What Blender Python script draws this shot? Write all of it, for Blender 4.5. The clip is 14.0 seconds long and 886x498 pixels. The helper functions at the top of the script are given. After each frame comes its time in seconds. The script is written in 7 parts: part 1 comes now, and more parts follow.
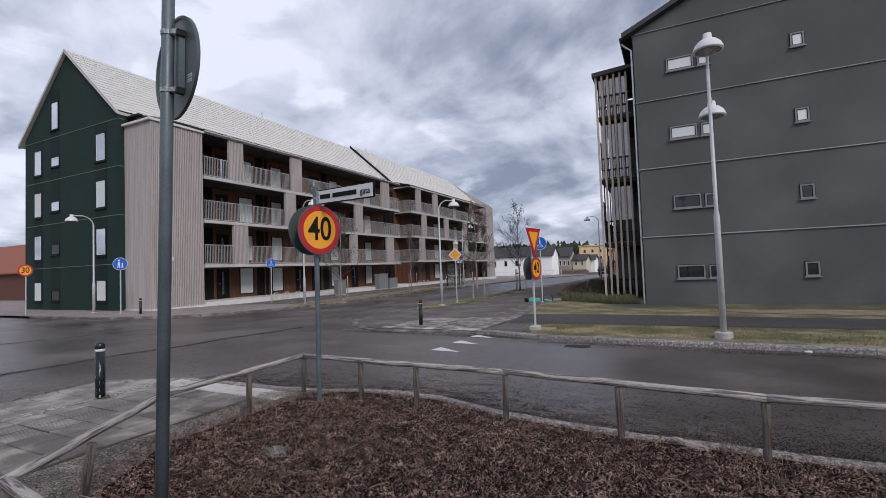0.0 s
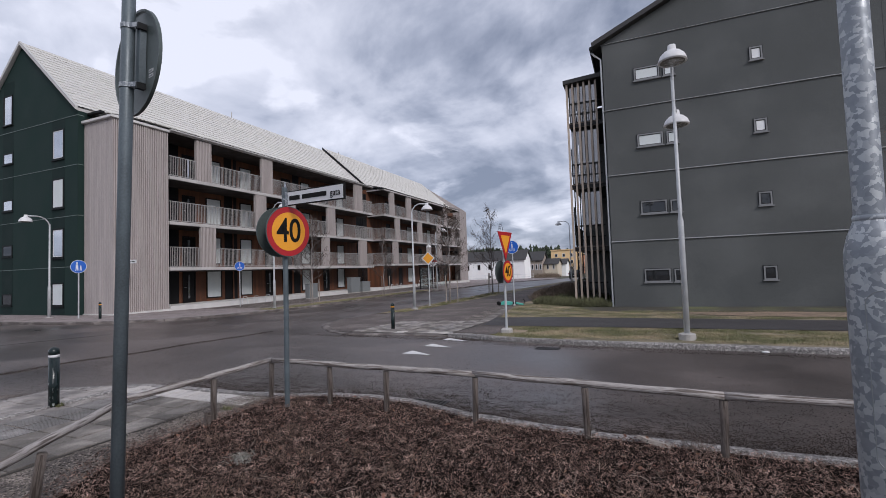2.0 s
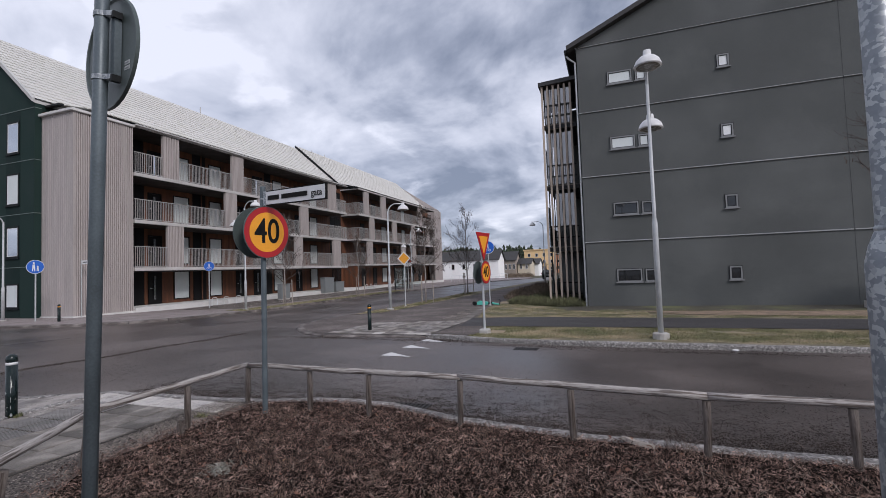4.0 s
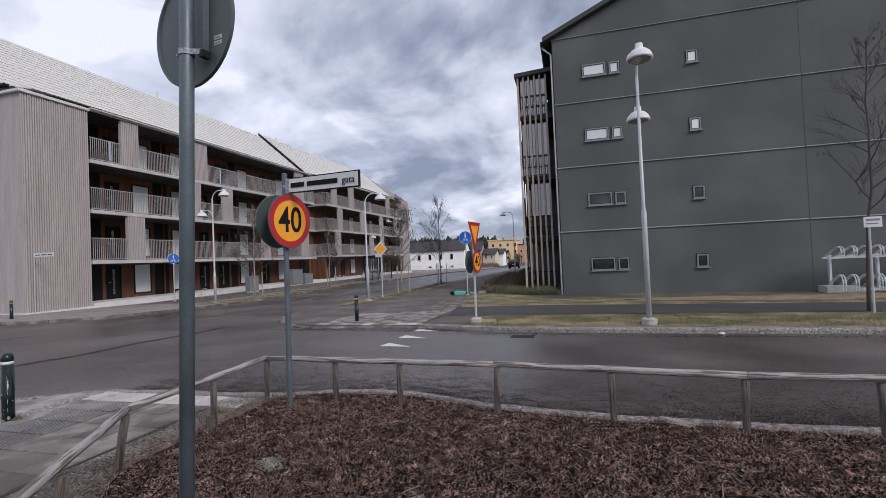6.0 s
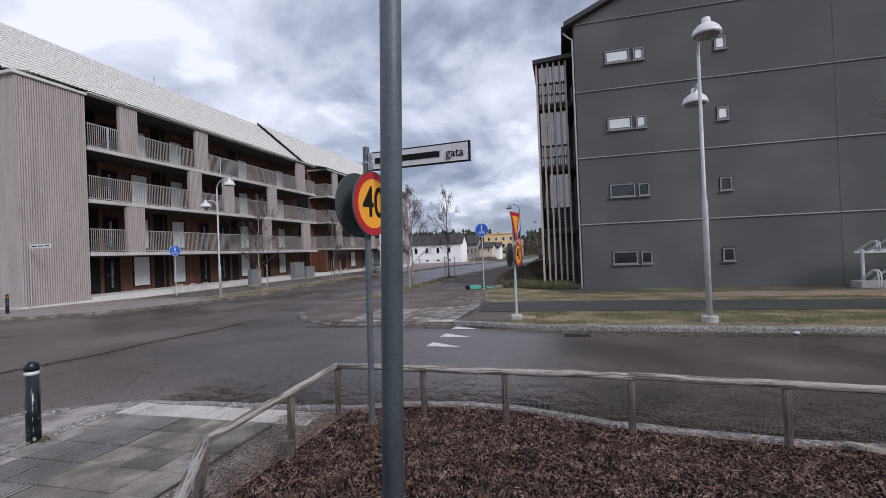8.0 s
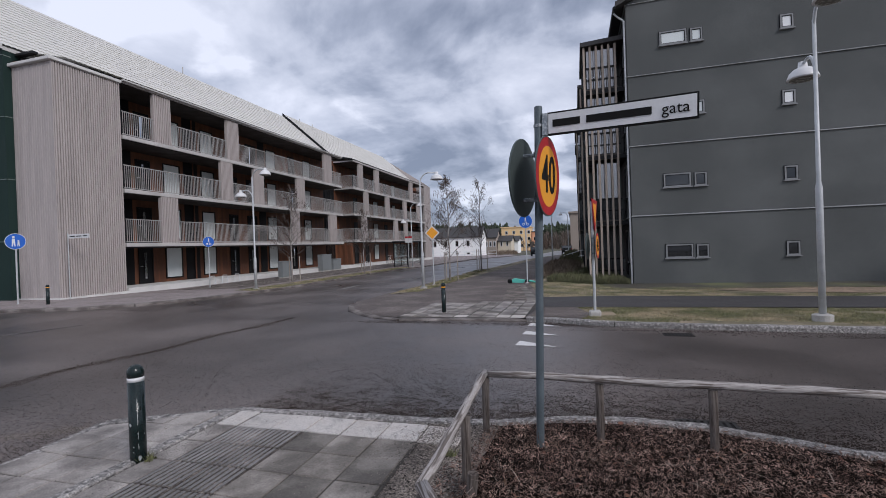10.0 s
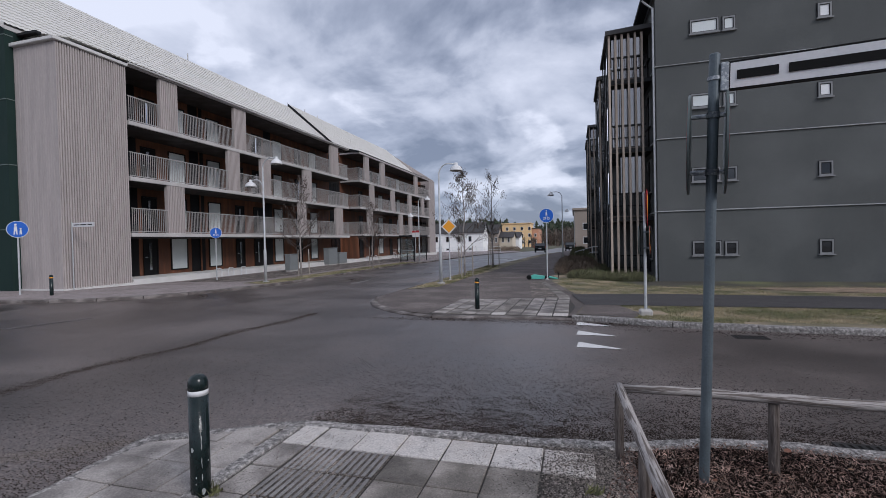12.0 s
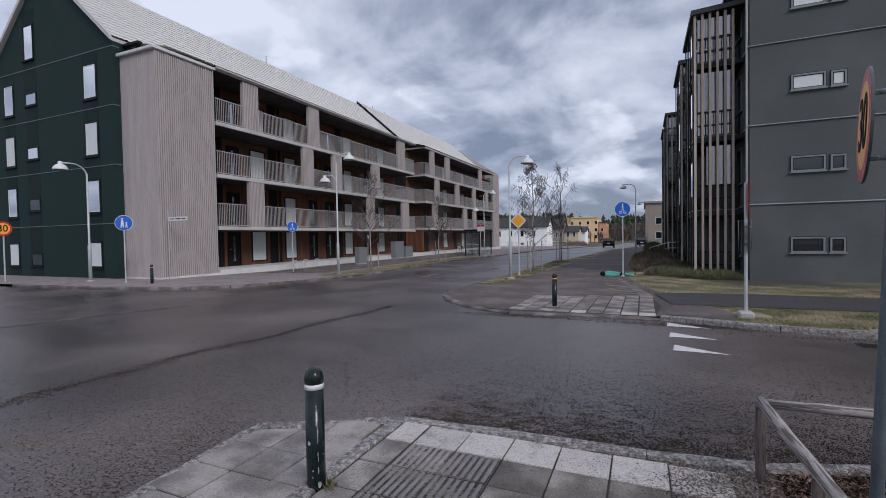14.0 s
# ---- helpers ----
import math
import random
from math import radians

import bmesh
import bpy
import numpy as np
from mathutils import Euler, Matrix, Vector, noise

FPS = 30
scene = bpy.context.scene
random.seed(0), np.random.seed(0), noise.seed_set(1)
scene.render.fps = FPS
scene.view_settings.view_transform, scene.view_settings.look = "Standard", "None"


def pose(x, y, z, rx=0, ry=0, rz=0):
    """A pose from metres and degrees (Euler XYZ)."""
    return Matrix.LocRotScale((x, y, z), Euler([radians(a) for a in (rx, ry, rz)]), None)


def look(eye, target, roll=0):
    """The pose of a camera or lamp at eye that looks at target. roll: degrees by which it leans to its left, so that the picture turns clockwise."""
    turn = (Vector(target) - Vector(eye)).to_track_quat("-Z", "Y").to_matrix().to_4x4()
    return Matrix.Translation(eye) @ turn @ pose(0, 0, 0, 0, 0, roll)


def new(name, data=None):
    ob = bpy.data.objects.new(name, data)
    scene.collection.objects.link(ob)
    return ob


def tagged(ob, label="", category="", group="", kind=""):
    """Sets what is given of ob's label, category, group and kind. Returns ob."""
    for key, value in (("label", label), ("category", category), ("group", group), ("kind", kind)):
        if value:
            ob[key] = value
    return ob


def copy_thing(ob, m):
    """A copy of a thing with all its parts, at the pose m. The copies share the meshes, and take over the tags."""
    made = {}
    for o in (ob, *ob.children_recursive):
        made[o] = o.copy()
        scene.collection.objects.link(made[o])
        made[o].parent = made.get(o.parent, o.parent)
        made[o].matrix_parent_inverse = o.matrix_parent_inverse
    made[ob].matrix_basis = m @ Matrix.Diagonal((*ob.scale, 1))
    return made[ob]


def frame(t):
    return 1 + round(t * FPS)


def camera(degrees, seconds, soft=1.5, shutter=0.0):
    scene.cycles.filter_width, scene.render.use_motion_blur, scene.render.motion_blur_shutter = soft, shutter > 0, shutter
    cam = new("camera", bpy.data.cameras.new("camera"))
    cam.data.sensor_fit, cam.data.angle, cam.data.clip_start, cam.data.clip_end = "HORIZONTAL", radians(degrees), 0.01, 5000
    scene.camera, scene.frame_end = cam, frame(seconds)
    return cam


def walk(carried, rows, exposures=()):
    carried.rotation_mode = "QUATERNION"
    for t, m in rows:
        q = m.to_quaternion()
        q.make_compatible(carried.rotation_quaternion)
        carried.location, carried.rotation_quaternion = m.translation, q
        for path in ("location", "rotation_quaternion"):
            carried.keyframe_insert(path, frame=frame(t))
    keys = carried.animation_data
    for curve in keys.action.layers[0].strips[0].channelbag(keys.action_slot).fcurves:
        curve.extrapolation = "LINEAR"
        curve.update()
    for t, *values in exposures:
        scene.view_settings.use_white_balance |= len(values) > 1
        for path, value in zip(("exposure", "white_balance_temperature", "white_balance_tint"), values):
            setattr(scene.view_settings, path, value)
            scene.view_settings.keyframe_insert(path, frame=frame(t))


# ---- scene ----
cam = camera(87.8, 14.0, 0.5)
PATH = [
    (0, (0.042, 0.434, 1.698), (-0.846, 2.225, 1.78), -2.1),
    (0.5, (0.05, 0.422, 1.692), (-0.817, 2.222, 1.779), -2.0),
    (1, (0.055, 0.43, 1.692), (-0.784, 2.243, 1.784), -2.0),
    (1.5, (0.059, 0.44, 1.684), (-0.753, 2.265, 1.779), -2.1),
    (2, (0.072, 0.441, 1.683), (-0.711, 2.279, 1.777), -2.0),
    (2.5, (0.079, 0.452, 1.684), (-0.677, 2.301, 1.776), -2.1),
    (3, (0.079, 0.464, 1.693), (-0.658, 2.321, 1.784), -2.1),
    (5.5, (-0.539, 0.332, 1.722), (-1.099, 2.25, 1.788), -2.3),
    (6, (-0.768, 0.249, 1.717), (-1.295, 2.178, 1.759), -2.5),
    (6.5, (-1.154, 0.246, 1.699), (-1.656, 2.182, 1.73), -2.4),
    (7, (-1.376, 0.377, 1.727), (-1.879, 2.312, 1.754), -2.3),
    (7.5, (-1.684, 0.634, 1.729), (-2.183, 2.571, 1.75), -2.2),
    (8, (-2.069, 0.749, 1.736), (-2.567, 2.686, 1.749), -2.3),
    (8.2, (-2.231, 0.798, 1.736), (-2.729, 2.735, 1.752), -2.4),
    (10.3, (-3.794, 1.294, 1.703), (-4.357, 3.213, 1.688), -1.9),
    (10.5, (-3.949, 1.359, 1.695), (-4.513, 3.278, 1.68), -1.8),
    (11, (-4.212, 1.37, 1.689), (-4.776, 3.289, 1.667), -1.7),
    (11.5, (-4.432, 1.487, 1.661), (-4.996, 3.406, 1.637), -1.6),
    (12, (-4.633, 1.633, 1.662), (-5.182, 3.556, 1.63), -1.3),
    (12.5, (-4.809, 1.684, 1.651), (-5.341, 3.611, 1.613), -1.2),
    (13, (-4.91, 1.71, 1.66), (-5.501, 3.62, 1.615), -1.4),
    (13.5, (-4.931, 1.723, 1.67), (-5.677, 3.578, 1.619), -1.3),
    (14, (-5.013, 1.668, 1.673), (-5.812, 3.501, 1.621), -1.0),
]
EXPOSURE = [(0.0, 0.0, 6120, 14), (3.0, 0.02, 6120, 14), (5.5, 0.04, 6120, 14), (6.5, 0.2, 6120, 14), (7.0, 0.24, 6100, 14), (8.0, 0.13, 6080, 14), (10.5, -0.03, 6000, 13), (11.0, -0.06, 5980, 13), (13.5, -0.07, 5930, 13), (14.0, -0.14, 5930, 13)]
walk(cam, [(t, look(eye, target, roll)) for t, eye, target, roll in PATH], EXPOSURE)

# ---- light ----
world = bpy.data.worlds.new("world")
scene.world = world
world.use_nodes = True
wn, wl = world.node_tree.nodes, world.node_tree.links
wn.clear()


def wnode(kind, **values):
    n = wn.new(kind)
    for k, v in values.items():
        n.inputs[k].default_value = v
    return n


def wmath(op, a, b=None, c=None):
    n = wn.new("ShaderNodeMath")
    n.operation = op
    for i, v in enumerate((a, b, c)):
        if v is None:
            continue
        if isinstance(v, (int, float)):
            n.inputs[i].default_value = v
        else:
            wl.new(v, n.inputs[i])
    return n.outputs[0]


SUN_DIR = Vector((0.72, -0.42, 0.58)).normalized()
sky = wn.new("ShaderNodeTexSky")
sky.sky_type = "NISHITA"
sky.sun_disc = False
sky.sun_elevation = math.asin(SUN_DIR.z)
sky.sun_rotation = math.atan2(SUN_DIR.x, SUN_DIR.y)
coord = wn.new("ShaderNodeTexCoord")
sep = wn.new("ShaderNodeSeparateXYZ")
wl.new(coord.outputs["Generated"], sep.inputs[0])
# clouds lie on a flat layer overhead, so they close up towards the horizon
depth_ = wmath("ADD", wmath("MAXIMUM", sep.outputs[2], 0.0), 0.34)
layer = wn.new("ShaderNodeCombineXYZ")
wl.new(wmath("DIVIDE", sep.outputs[0], depth_), layer.inputs[0])
wl.new(wmath("DIVIDE", sep.outputs[1], depth_), layer.inputs[1])


def cloud_noise(shift, **values):
    mp = wn.new("ShaderNodeMapping")
    mp.inputs["Location"].default_value = shift
    wl.new(layer.outputs[0], mp.inputs[0])
    n = wnode("ShaderNodeTexNoise", **values)
    wl.new(mp.outputs[0], n.inputs["Vector"])
    return n.outputs["Fac"]


BILLOW = {"Scale": 1.9, "Detail": 9.0, "Roughness": 0.52, "Distortion": 0.25}
thick = cloud_noise((3.1, 1.7, 0.4), **BILLOW)
lee = cloud_noise((3.1 + 0.05, 1.7 - 0.09, 0.4), **BILLOW)
broad = cloud_noise((0.6, 4.2, 0.0), Scale=0.55, Detail=2.0, Roughness=0.5)
glow = wn.new("ShaderNodeVectorMath")
glow.operation = "DOT_PRODUCT"
wl.new(coord.outputs["Generated"], glow.inputs[0])
glow.inputs[1].default_value = SUN_DIR
# a darker bank low in the north-east, lighter cloud to the west and round the hidden sun
bank = wmath("MULTIPLY", wmath("MAXIMUM", wmath("SUBTRACT", 0.26, sep.outputs[2]), 0.0), 0.75)
side = wmath("MAXIMUM", wmath("MULTIPLY_ADD", sep.outputs[0], -0.24, -0.07), -0.08)
side = wmath("MULTIPLY_ADD", wmath("MAXIMUM", glow.outputs["Value"], 0.0), 0.16, side)
form = wmath("MULTIPLY_ADD", wmath("SUBTRACT", thick, lee), 1.25, wmath("MULTIPLY_ADD", thick, 0.80, 0.145))
puffs = wn.new("ShaderNodeMapRange")
puffs.interpolation_type = "SMOOTHSTEP"
puffs.inputs["From Min"].default_value, puffs.inputs["From Max"].default_value, puffs.inputs["To Max"].default_value = 0.545, 0.70, 0.30
wl.new(cloud_noise((5.3, 2.2, 1.1), Scale=3.1, Detail=8.0, Roughness=0.5, Distortion=0.3), puffs.inputs["Value"])
form = wmath("ADD", form, puffs.outputs[0])
cover = wmath("ADD", wmath("MULTIPLY_ADD", broad, 0.22, wmath("SUBTRACT", form, 0.07)), wmath("SUBTRACT", side, bank))
ramp = wn.new("ShaderNodeValToRGB")
ramp.color_ramp.elements[0].position, ramp.color_ramp.elements[0].color = 0.34, (0.235, 0.265, 0.335, 1)
ramp.color_ramp.elements[1].position, ramp.color_ramp.elements[1].color = 0.90, (0.84, 0.85, 0.905, 1)
mid = ramp.color_ramp.elements.new(0.50)
mid.color = (0.40, 0.43, 0.505, 1)
mid = ramp.color_ramp.elements.new(0.60)
mid.color = (0.55, 0.575, 0.645, 1)
wl.new(cover, ramp.inputs[0])
blue = wn.new("ShaderNodeMixRGB")
blue.inputs[0].default_value = 0.9
skyb = wn.new("ShaderNodeMixRGB")
skyb.blend_type, skyb.inputs[0].default_value, skyb.inputs[2].default_value = "MULTIPLY", 1.0, (0.10, 0.10, 0.10, 1)
wl.new(sky.outputs[0], skyb.inputs[1])
wl.new(skyb.outputs[0], blue.inputs[1])
wl.new(ramp.outputs[0], blue.inputs[2])
bg = wn.new("ShaderNodeBackground")
bg.inputs["Strength"].default_value = 1.08
wl.new(blue.outputs[0], bg.inputs["Color"])
wout = wn.new("ShaderNodeOutputWorld")
wl.new(bg.outputs[0], wout.inputs["Surface"])

sun = new("sun", bpy.data.lights.new("sun", "SUN"))
sun.data.energy, sun.data.angle, sun.data.color = 1.75, radians(20), (1.0, 0.93, 0.85)
sun.matrix_world = look(SUN_DIR * 60, (0, 0, 0))


# ---- materials ----
def material(name, color, rough=0.7, metal=0.0, vary=0.15, scale=4.0, fine=60.0, bump=0.15, dist=0.01, stretch=(1, 1, 1), spec=0.5, second=None, mix=(0.45, 0.65), island=0.0, coord="Object", per_object=0.0, speckle=0.0, stone=110.0):
    """Two scales of noise on colour, roughness and relief."""
    m = bpy.data.materials.new(name)
    m.use_nodes = True
    n, l = m.node_tree.nodes, m.node_tree.links
    b = n["Principled BSDF"]
    b.inputs["Metallic"].default_value = metal
    b.inputs["Specular IOR Level"].default_value = spec
    tc = n.new("ShaderNodeTexCoord")
    geo = n.new("ShaderNodeNewGeometry")
    mp = n.new("ShaderNodeMapping")
    mp.inputs["Scale"].default_value = stretch
    l.new(geo.outputs["Position"] if coord == "World" else tc.outputs[coord], mp.inputs[0])
    big = n.new("ShaderNodeTexNoise")
    big.inputs["Scale"].default_value, big.inputs["Detail"].default_value = scale, 5
    small = n.new("ShaderNodeTexNoise")
    small.inputs["Scale"].default_value, small.inputs["Detail"].default_value = fine, 3
    l.new(mp.outputs[0], big.inputs["Vector"])
    l.new(mp.outputs[0], small.inputs["Vector"])
    base = None
    if second:
        r = n.new("ShaderNodeValToRGB")
        r.color_ramp.elements[0].position, r.color_ramp.elements[0].color = mix[0], (*color, 1)
        r.color_ramp.elements[1].position, r.color_ramp.elements[1].color = mix[1], (*second, 1)
        l.new(big.outputs["Fac"], r.inputs[0])
        base = r.outputs[0]
    add = n.new("ShaderNodeMath")
    add.operation = "MULTIPLY_ADD"
    l.new(small.outputs["Fac"], add.inputs[0])
    add.inputs[1].default_value = 0.8
    l.new(big.outputs["Fac"], add.inputs[2])
    val = n.new("ShaderNodeMapRange")
    val.inputs["From Min"].default_value, val.inputs["From Max"].default_value = 0.5, 1.3
    val.inputs["To Min"].default_value, val.inputs["To Max"].default_value = 1 - vary * 1.6, 1 + vary * 1.6
    l.new(add.outputs[0], val.inputs[0])
    hsv = n.new("ShaderNodeHueSaturation")
    hsv.inputs["Color"].default_value = (*color, 1)
    if base:
        l.new(base, hsv.inputs["Color"])
    value = val.outputs[0]
    for amount, socket in ((island, geo.outputs["Random Per Island"]), (per_object, None)):
        if not amount:
            continue
        if socket is None:
            socket = n.new("ShaderNodeObjectInfo").outputs["Random"]
        rr = n.new("ShaderNodeMapRange")
        rr.inputs["To Min"].default_value, rr.inputs["To Max"].default_value = 1 - amount, 1 + amount
        l.new(socket, rr.inputs[0])
        mul = n.new("ShaderNodeMath")
        mul.operation = "MULTIPLY"
        l.new(value, mul.inputs[0])
        l.new(rr.outputs[0], mul.inputs[1])
        value = mul.outputs[0]
    if speckle:
        vor = n.new("ShaderNodeTexVoronoi")
        vor.inputs["Scale"].default_value = stone
        l.new(mp.outputs[0], vor.inputs["Vector"])
        bw = n.new("ShaderNodeSeparateColor")
        l.new(vor.outputs["Color"], bw.inputs[0])
        sr = n.new("ShaderNodeMapRange")
        sr.inputs["To Min"].default_value, sr.inputs["To Max"].default_value = 1 - speckle, 1 + speckle
        l.new(bw.outputs[0], sr.inputs[0])
        mul = n.new("ShaderNodeMath")
        mul.operation = "MULTIPLY"
        l.new(value, mul.inputs[0])
        l.new(sr.outputs[0], mul.inputs[1])
        value = mul.outputs[0]
    l.new(value, hsv.inputs["Value"])
    l.new(hsv.outputs[0], b.inputs["Base Color"])
    rg = n.new("ShaderNodeMapRange")
    rg.inputs["To Min"].default_value, rg.inputs["To Max"].default_value = max(0.03, rough - 0.12), min(1, rough + 0.12)
    rg.inputs["From Min"].default_value, rg.inputs["From Max"].default_value = 0.3, 0.7
    l.new(big.outputs["Fac"], rg.inputs[0])
    l.new(rg.outputs[0], b.inputs["Roughness"])
    if bump:
        bp = n.new("ShaderNodeBump")
        bp.inputs["Strength"].default_value, bp.inputs["Distance"].default_value = bump, dist
        l.new(small.outputs["Fac"], bp.inputs["Height"])
        l.new(bp.outputs[0], b.inputs["Normal"])
    return m


def glass(name, tint, rough=0.04, metal=0.0):
    m = bpy.data.materials.new(name)
    m.use_nodes = True
    b = m.node_tree.nodes["Principled BSDF"]
    b.inputs["Base Color"].default_value = (*tint, 1)
    b.inputs["Roughness"].default_value = rough
    b.inputs["Metallic"].default_value = metal
    b.inputs["Specular IOR Level"].default_value = 0.9
    return m


M = {}
M["asphalt"] = material("asphalt", (0.056, 0.0425, 0.0375), 0.38, spec=1.0, vary=0.36, scale=0.35, fine=75, bump=0.7, dist=0.006, coord="World", second=(0.090, 0.071, 0.063), mix=(0.4, 0.62), speckle=0.75, stone=85)
M["asphalt_path"] = material("asphalt_path", (0.042, 0.038, 0.038), 0.8, vary=0.15, scale=0.8, fine=110, bump=0.4, dist=0.006, coord="World", speckle=0.5)
M["cycle_asphalt"] = material("cycle_asphalt", (0.112, 0.094, 0.087), 0.9, spec=0.25, vary=0.18, scale=0.7, fine=110, bump=0.4, dist=0.006, coord="World", second=(0.155, 0.134, 0.124), speckle=0.5, stone=60)
M["pavement_grey"] = material("pavement_grey", (0.27, 0.232, 0.222), 0.85, vary=0.18, scale=0.9, fine=60, bump=0.3, coord="World", second=(0.19, 0.158, 0.148), speckle=0.4, stone=25)
M["gravel"] = material("gravel", (0.112, 0.094, 0.081), 0.9, vary=0.6, scale=3, fine=70, bump=0.9, dist=0.02, coord="World", second=(0.178, 0.152, 0.132), speckle=0.85, stone=95)
M["earth"] = material("earth", (0.075, 0.068, 0.052), 0.95, vary=0.4, scale=0.5, fine=25, bump=0.7, dist=0.03, coord="World", second=(0.10, 0.105, 0.05))
M["soil"] = material("soil", (0.31, 0.22, 0.16), 0.95, vary=0.25, scale=1.2, fine=30, bump=0.5, dist=0.02, coord="World", second=(0.17, 0.13, 0.085), mix=(0.4, 0.6), speckle=0.4, stone=14)
M["lawn"] = material("lawn", (0.15, 0.138, 0.080), 0.95, vary=0.4, scale=0.9, fine=45, bump=0.9, dist=0.03, coord="World", second=(0.25, 0.20, 0.135), mix=(0.42, 0.6))
# near-black base: the shade in the gaps between chips is its colour
M["mulch_gap_shade"] = material("mulch_gap_shade", (0.007, 0.005, 0.004), 0.95, spec=0.03, vary=0.5, scale=5, fine=50, bump=1.0, dist=0.03, coord="World", second=(0.014, 0.010, 0.008))
M["bark"] = material("bark_chips", (0.108, 0.066, 0.053), 0.85, spec=0.12, vary=0.4, scale=9, fine=80, bump=0.4, island=0.9, coord="World", second=(0.31, 0.217, 0.18), mix=(0.4, 0.75))
M["dead_leaf"] = material("dead_leaf", (0.17, 0.078, 0.055), 0.75, spec=0.2, vary=0.3, scale=12, fine=60, bump=0.3, island=0.55, coord="World", second=(0.22, 0.14, 0.09))
M["granite"] = material("granite", (0.22, 0.208, 0.2), 0.85, spec=0.2, vary=0.4, scale=26, fine=110, bump=1.0, dist=0.02, coord="World", second=(0.36, 0.34, 0.325), mix=(0.38, 0.66), per_object=0.1, speckle=0.4, stone=90)
M["granite_dark"] = material("dirty_granite", (0.12, 0.105, 0.098), 0.9, spec=0.2, vary=0.4, scale=2, fine=60, bump=0.7, dist=0.01, coord="World", second=(0.21, 0.19, 0.18), per_object=0.12, speckle=0.3, stone=90)
M["slab"] = material("concrete_slab", (0.198, 0.178, 0.165), 0.85, vary=0.35, scale=3.2, fine=90, bump=0.35, coord="World", second=(0.29, 0.265, 0.245), mix=(0.4, 0.58), per_object=0.16, speckle=0.16, stone=150)
M["slab_dark"] = material("dark_concrete_slab", (0.135, 0.12, 0.105), 0.85, vary=0.35, scale=3.2, fine=90, bump=0.35, coord="World", second=(0.21, 0.19, 0.17), per_object=0.3, speckle=0.16, stone=150)
M["slab_white"] = material("white_concrete_slab", (0.52, 0.485, 0.455), 0.8, vary=0.4, scale=6, fine=80, bump=0.3, coord="World", second=(0.36, 0.33, 0.305), mix=(0.46, 0.66), per_object=0.1, speckle=0.12, stone=150)
M["tactile"] = material("tactile_slab", (0.17, 0.163, 0.158), 0.85, vary=0.25, scale=2.5, fine=90, bump=0.35, coord="World", second=(0.22, 0.21, 0.205), per_object=0.12, speckle=0.2, stone=150)
M["joint"] = material("joint_sand", (0.045, 0.040, 0.035), 0.95, vary=0.3, scale=6, fine=90, bump=0.5, coord="World")
M["road_paint"] = material("road_paint", (0.62, 0.61, 0.60), 0.7, vary=0.3, scale=5, fine=60, bump=0.3, coord="World", second=(0.42, 0.41, 0.40), mix=(0.5, 0.75))
M["worn_paint"] = material("worn_paint", (0.070, 0.061, 0.058), 0.75, vary=0.3, scale=2, fine=90, bump=0.3, coord="World", second=(0.12, 0.11, 0.105))
M["faded_paint"] = material("faded_paint", (0.36, 0.345, 0.335), 0.75, vary=0.4, scale=3, fine=40, bump=0.3, coord="World", second=(0.16, 0.145, 0.14), mix=(0.5, 0.7))
M["cladding"] = material("grey_wood_cladding", (0.41, 0.368, 0.354), 0.8, vary=0.13, scale=1.2, fine=14, bump=0.15, stretch=(3, 3, 0.25), coord="World")
M["concrete"] = material("balcony_concrete", (0.47, 0.45, 0.435), 0.8, vary=0.16, scale=0.8, fine=25, bump=0.2, coord="World")
M["plinth"] = material("plinth_concrete", (0.60, 0.59, 0.57), 0.8, vary=0.14, scale=1.2, fine=25, bump=0.2, coord="World")
M["green_wall"] = material("dark_green_render", (0.020, 0.038, 0.034), 0.75, spec=0.12, vary=0.12, scale=0.5, fine=70, bump=0.15, coord="World")
M["green_panel"] = material("dark_green_panel", (0.013, 0.026, 0.0235), 0.7, spec=0.12, vary=0.12, scale=0.6, fine=70, bump=0.1, coord="World")
M["seam"] = material("pale_green_seam", (0.13, 0.16, 0.15), 0.6, vary=0.1, scale=1, fine=20, bump=0, coord="World")
M["brown_wood"] = material("brown_wood", (0.112, 0.044, 0.022), 0.65, vary=0.22, scale=1.4, fine=18, bump=0.15, stretch=(2, 2, 0.2), coord="World", second=(0.165, 0.066, 0.032))
M["black_door"] = material("black_door", (0.009, 0.009, 0.010), 0.45, spec=0.3, vary=0.1, scale=2, bump=0.0, coord="World")
M["black_metal"] = material("black_metal", (0.012, 0.013, 0.014), 0.5, spec=0.25, vary=0.15, scale=3, bump=0.05)
# brown taken almost to black: shade under the balconies is in the colour
M["ceiling"] = material("shaded_brown_ceiling", (0.022, 0.016, 0.013), 0.7, vary=0.15, scale=1.4, fine=18, bump=0.1, coord="World")
M["railing"] = material("railing_metal", (0.40, 0.385, 0.37), 0.5, metal=0.2, vary=0.08, scale=2, bump=0.0, coord="World")
M["roof"] = material("pale_roof_sheet", (0.60, 0.585, 0.55), 0.5, vary=0.10, scale=0.8, fine=9, bump=0.1, stretch=(1, 1, 1), coord="World", second=(0.52, 0.51, 0.47))
M["roof_edge"] = material("pale_roof_edge", (0.50, 0.49, 0.47), 0.5, vary=0.1, scale=1, fine=20, bump=0.05, coord="World")
M["dark_render"] = material("anthracite_render", (0.101, 0.1065, 0.1055), 0.85, spec=0.2, vary=0.14, scale=0.35, fine=80, bump=0.25, dist=0.006, coord="World", second=(0.117, 0.1225, 0.1215), speckle=0.12, stone=60)
M["joint_mastic"] = material("joint_mastic", (0.045, 0.05, 0.05), 0.8, vary=0.2, scale=3, bump=0.0, coord="World")
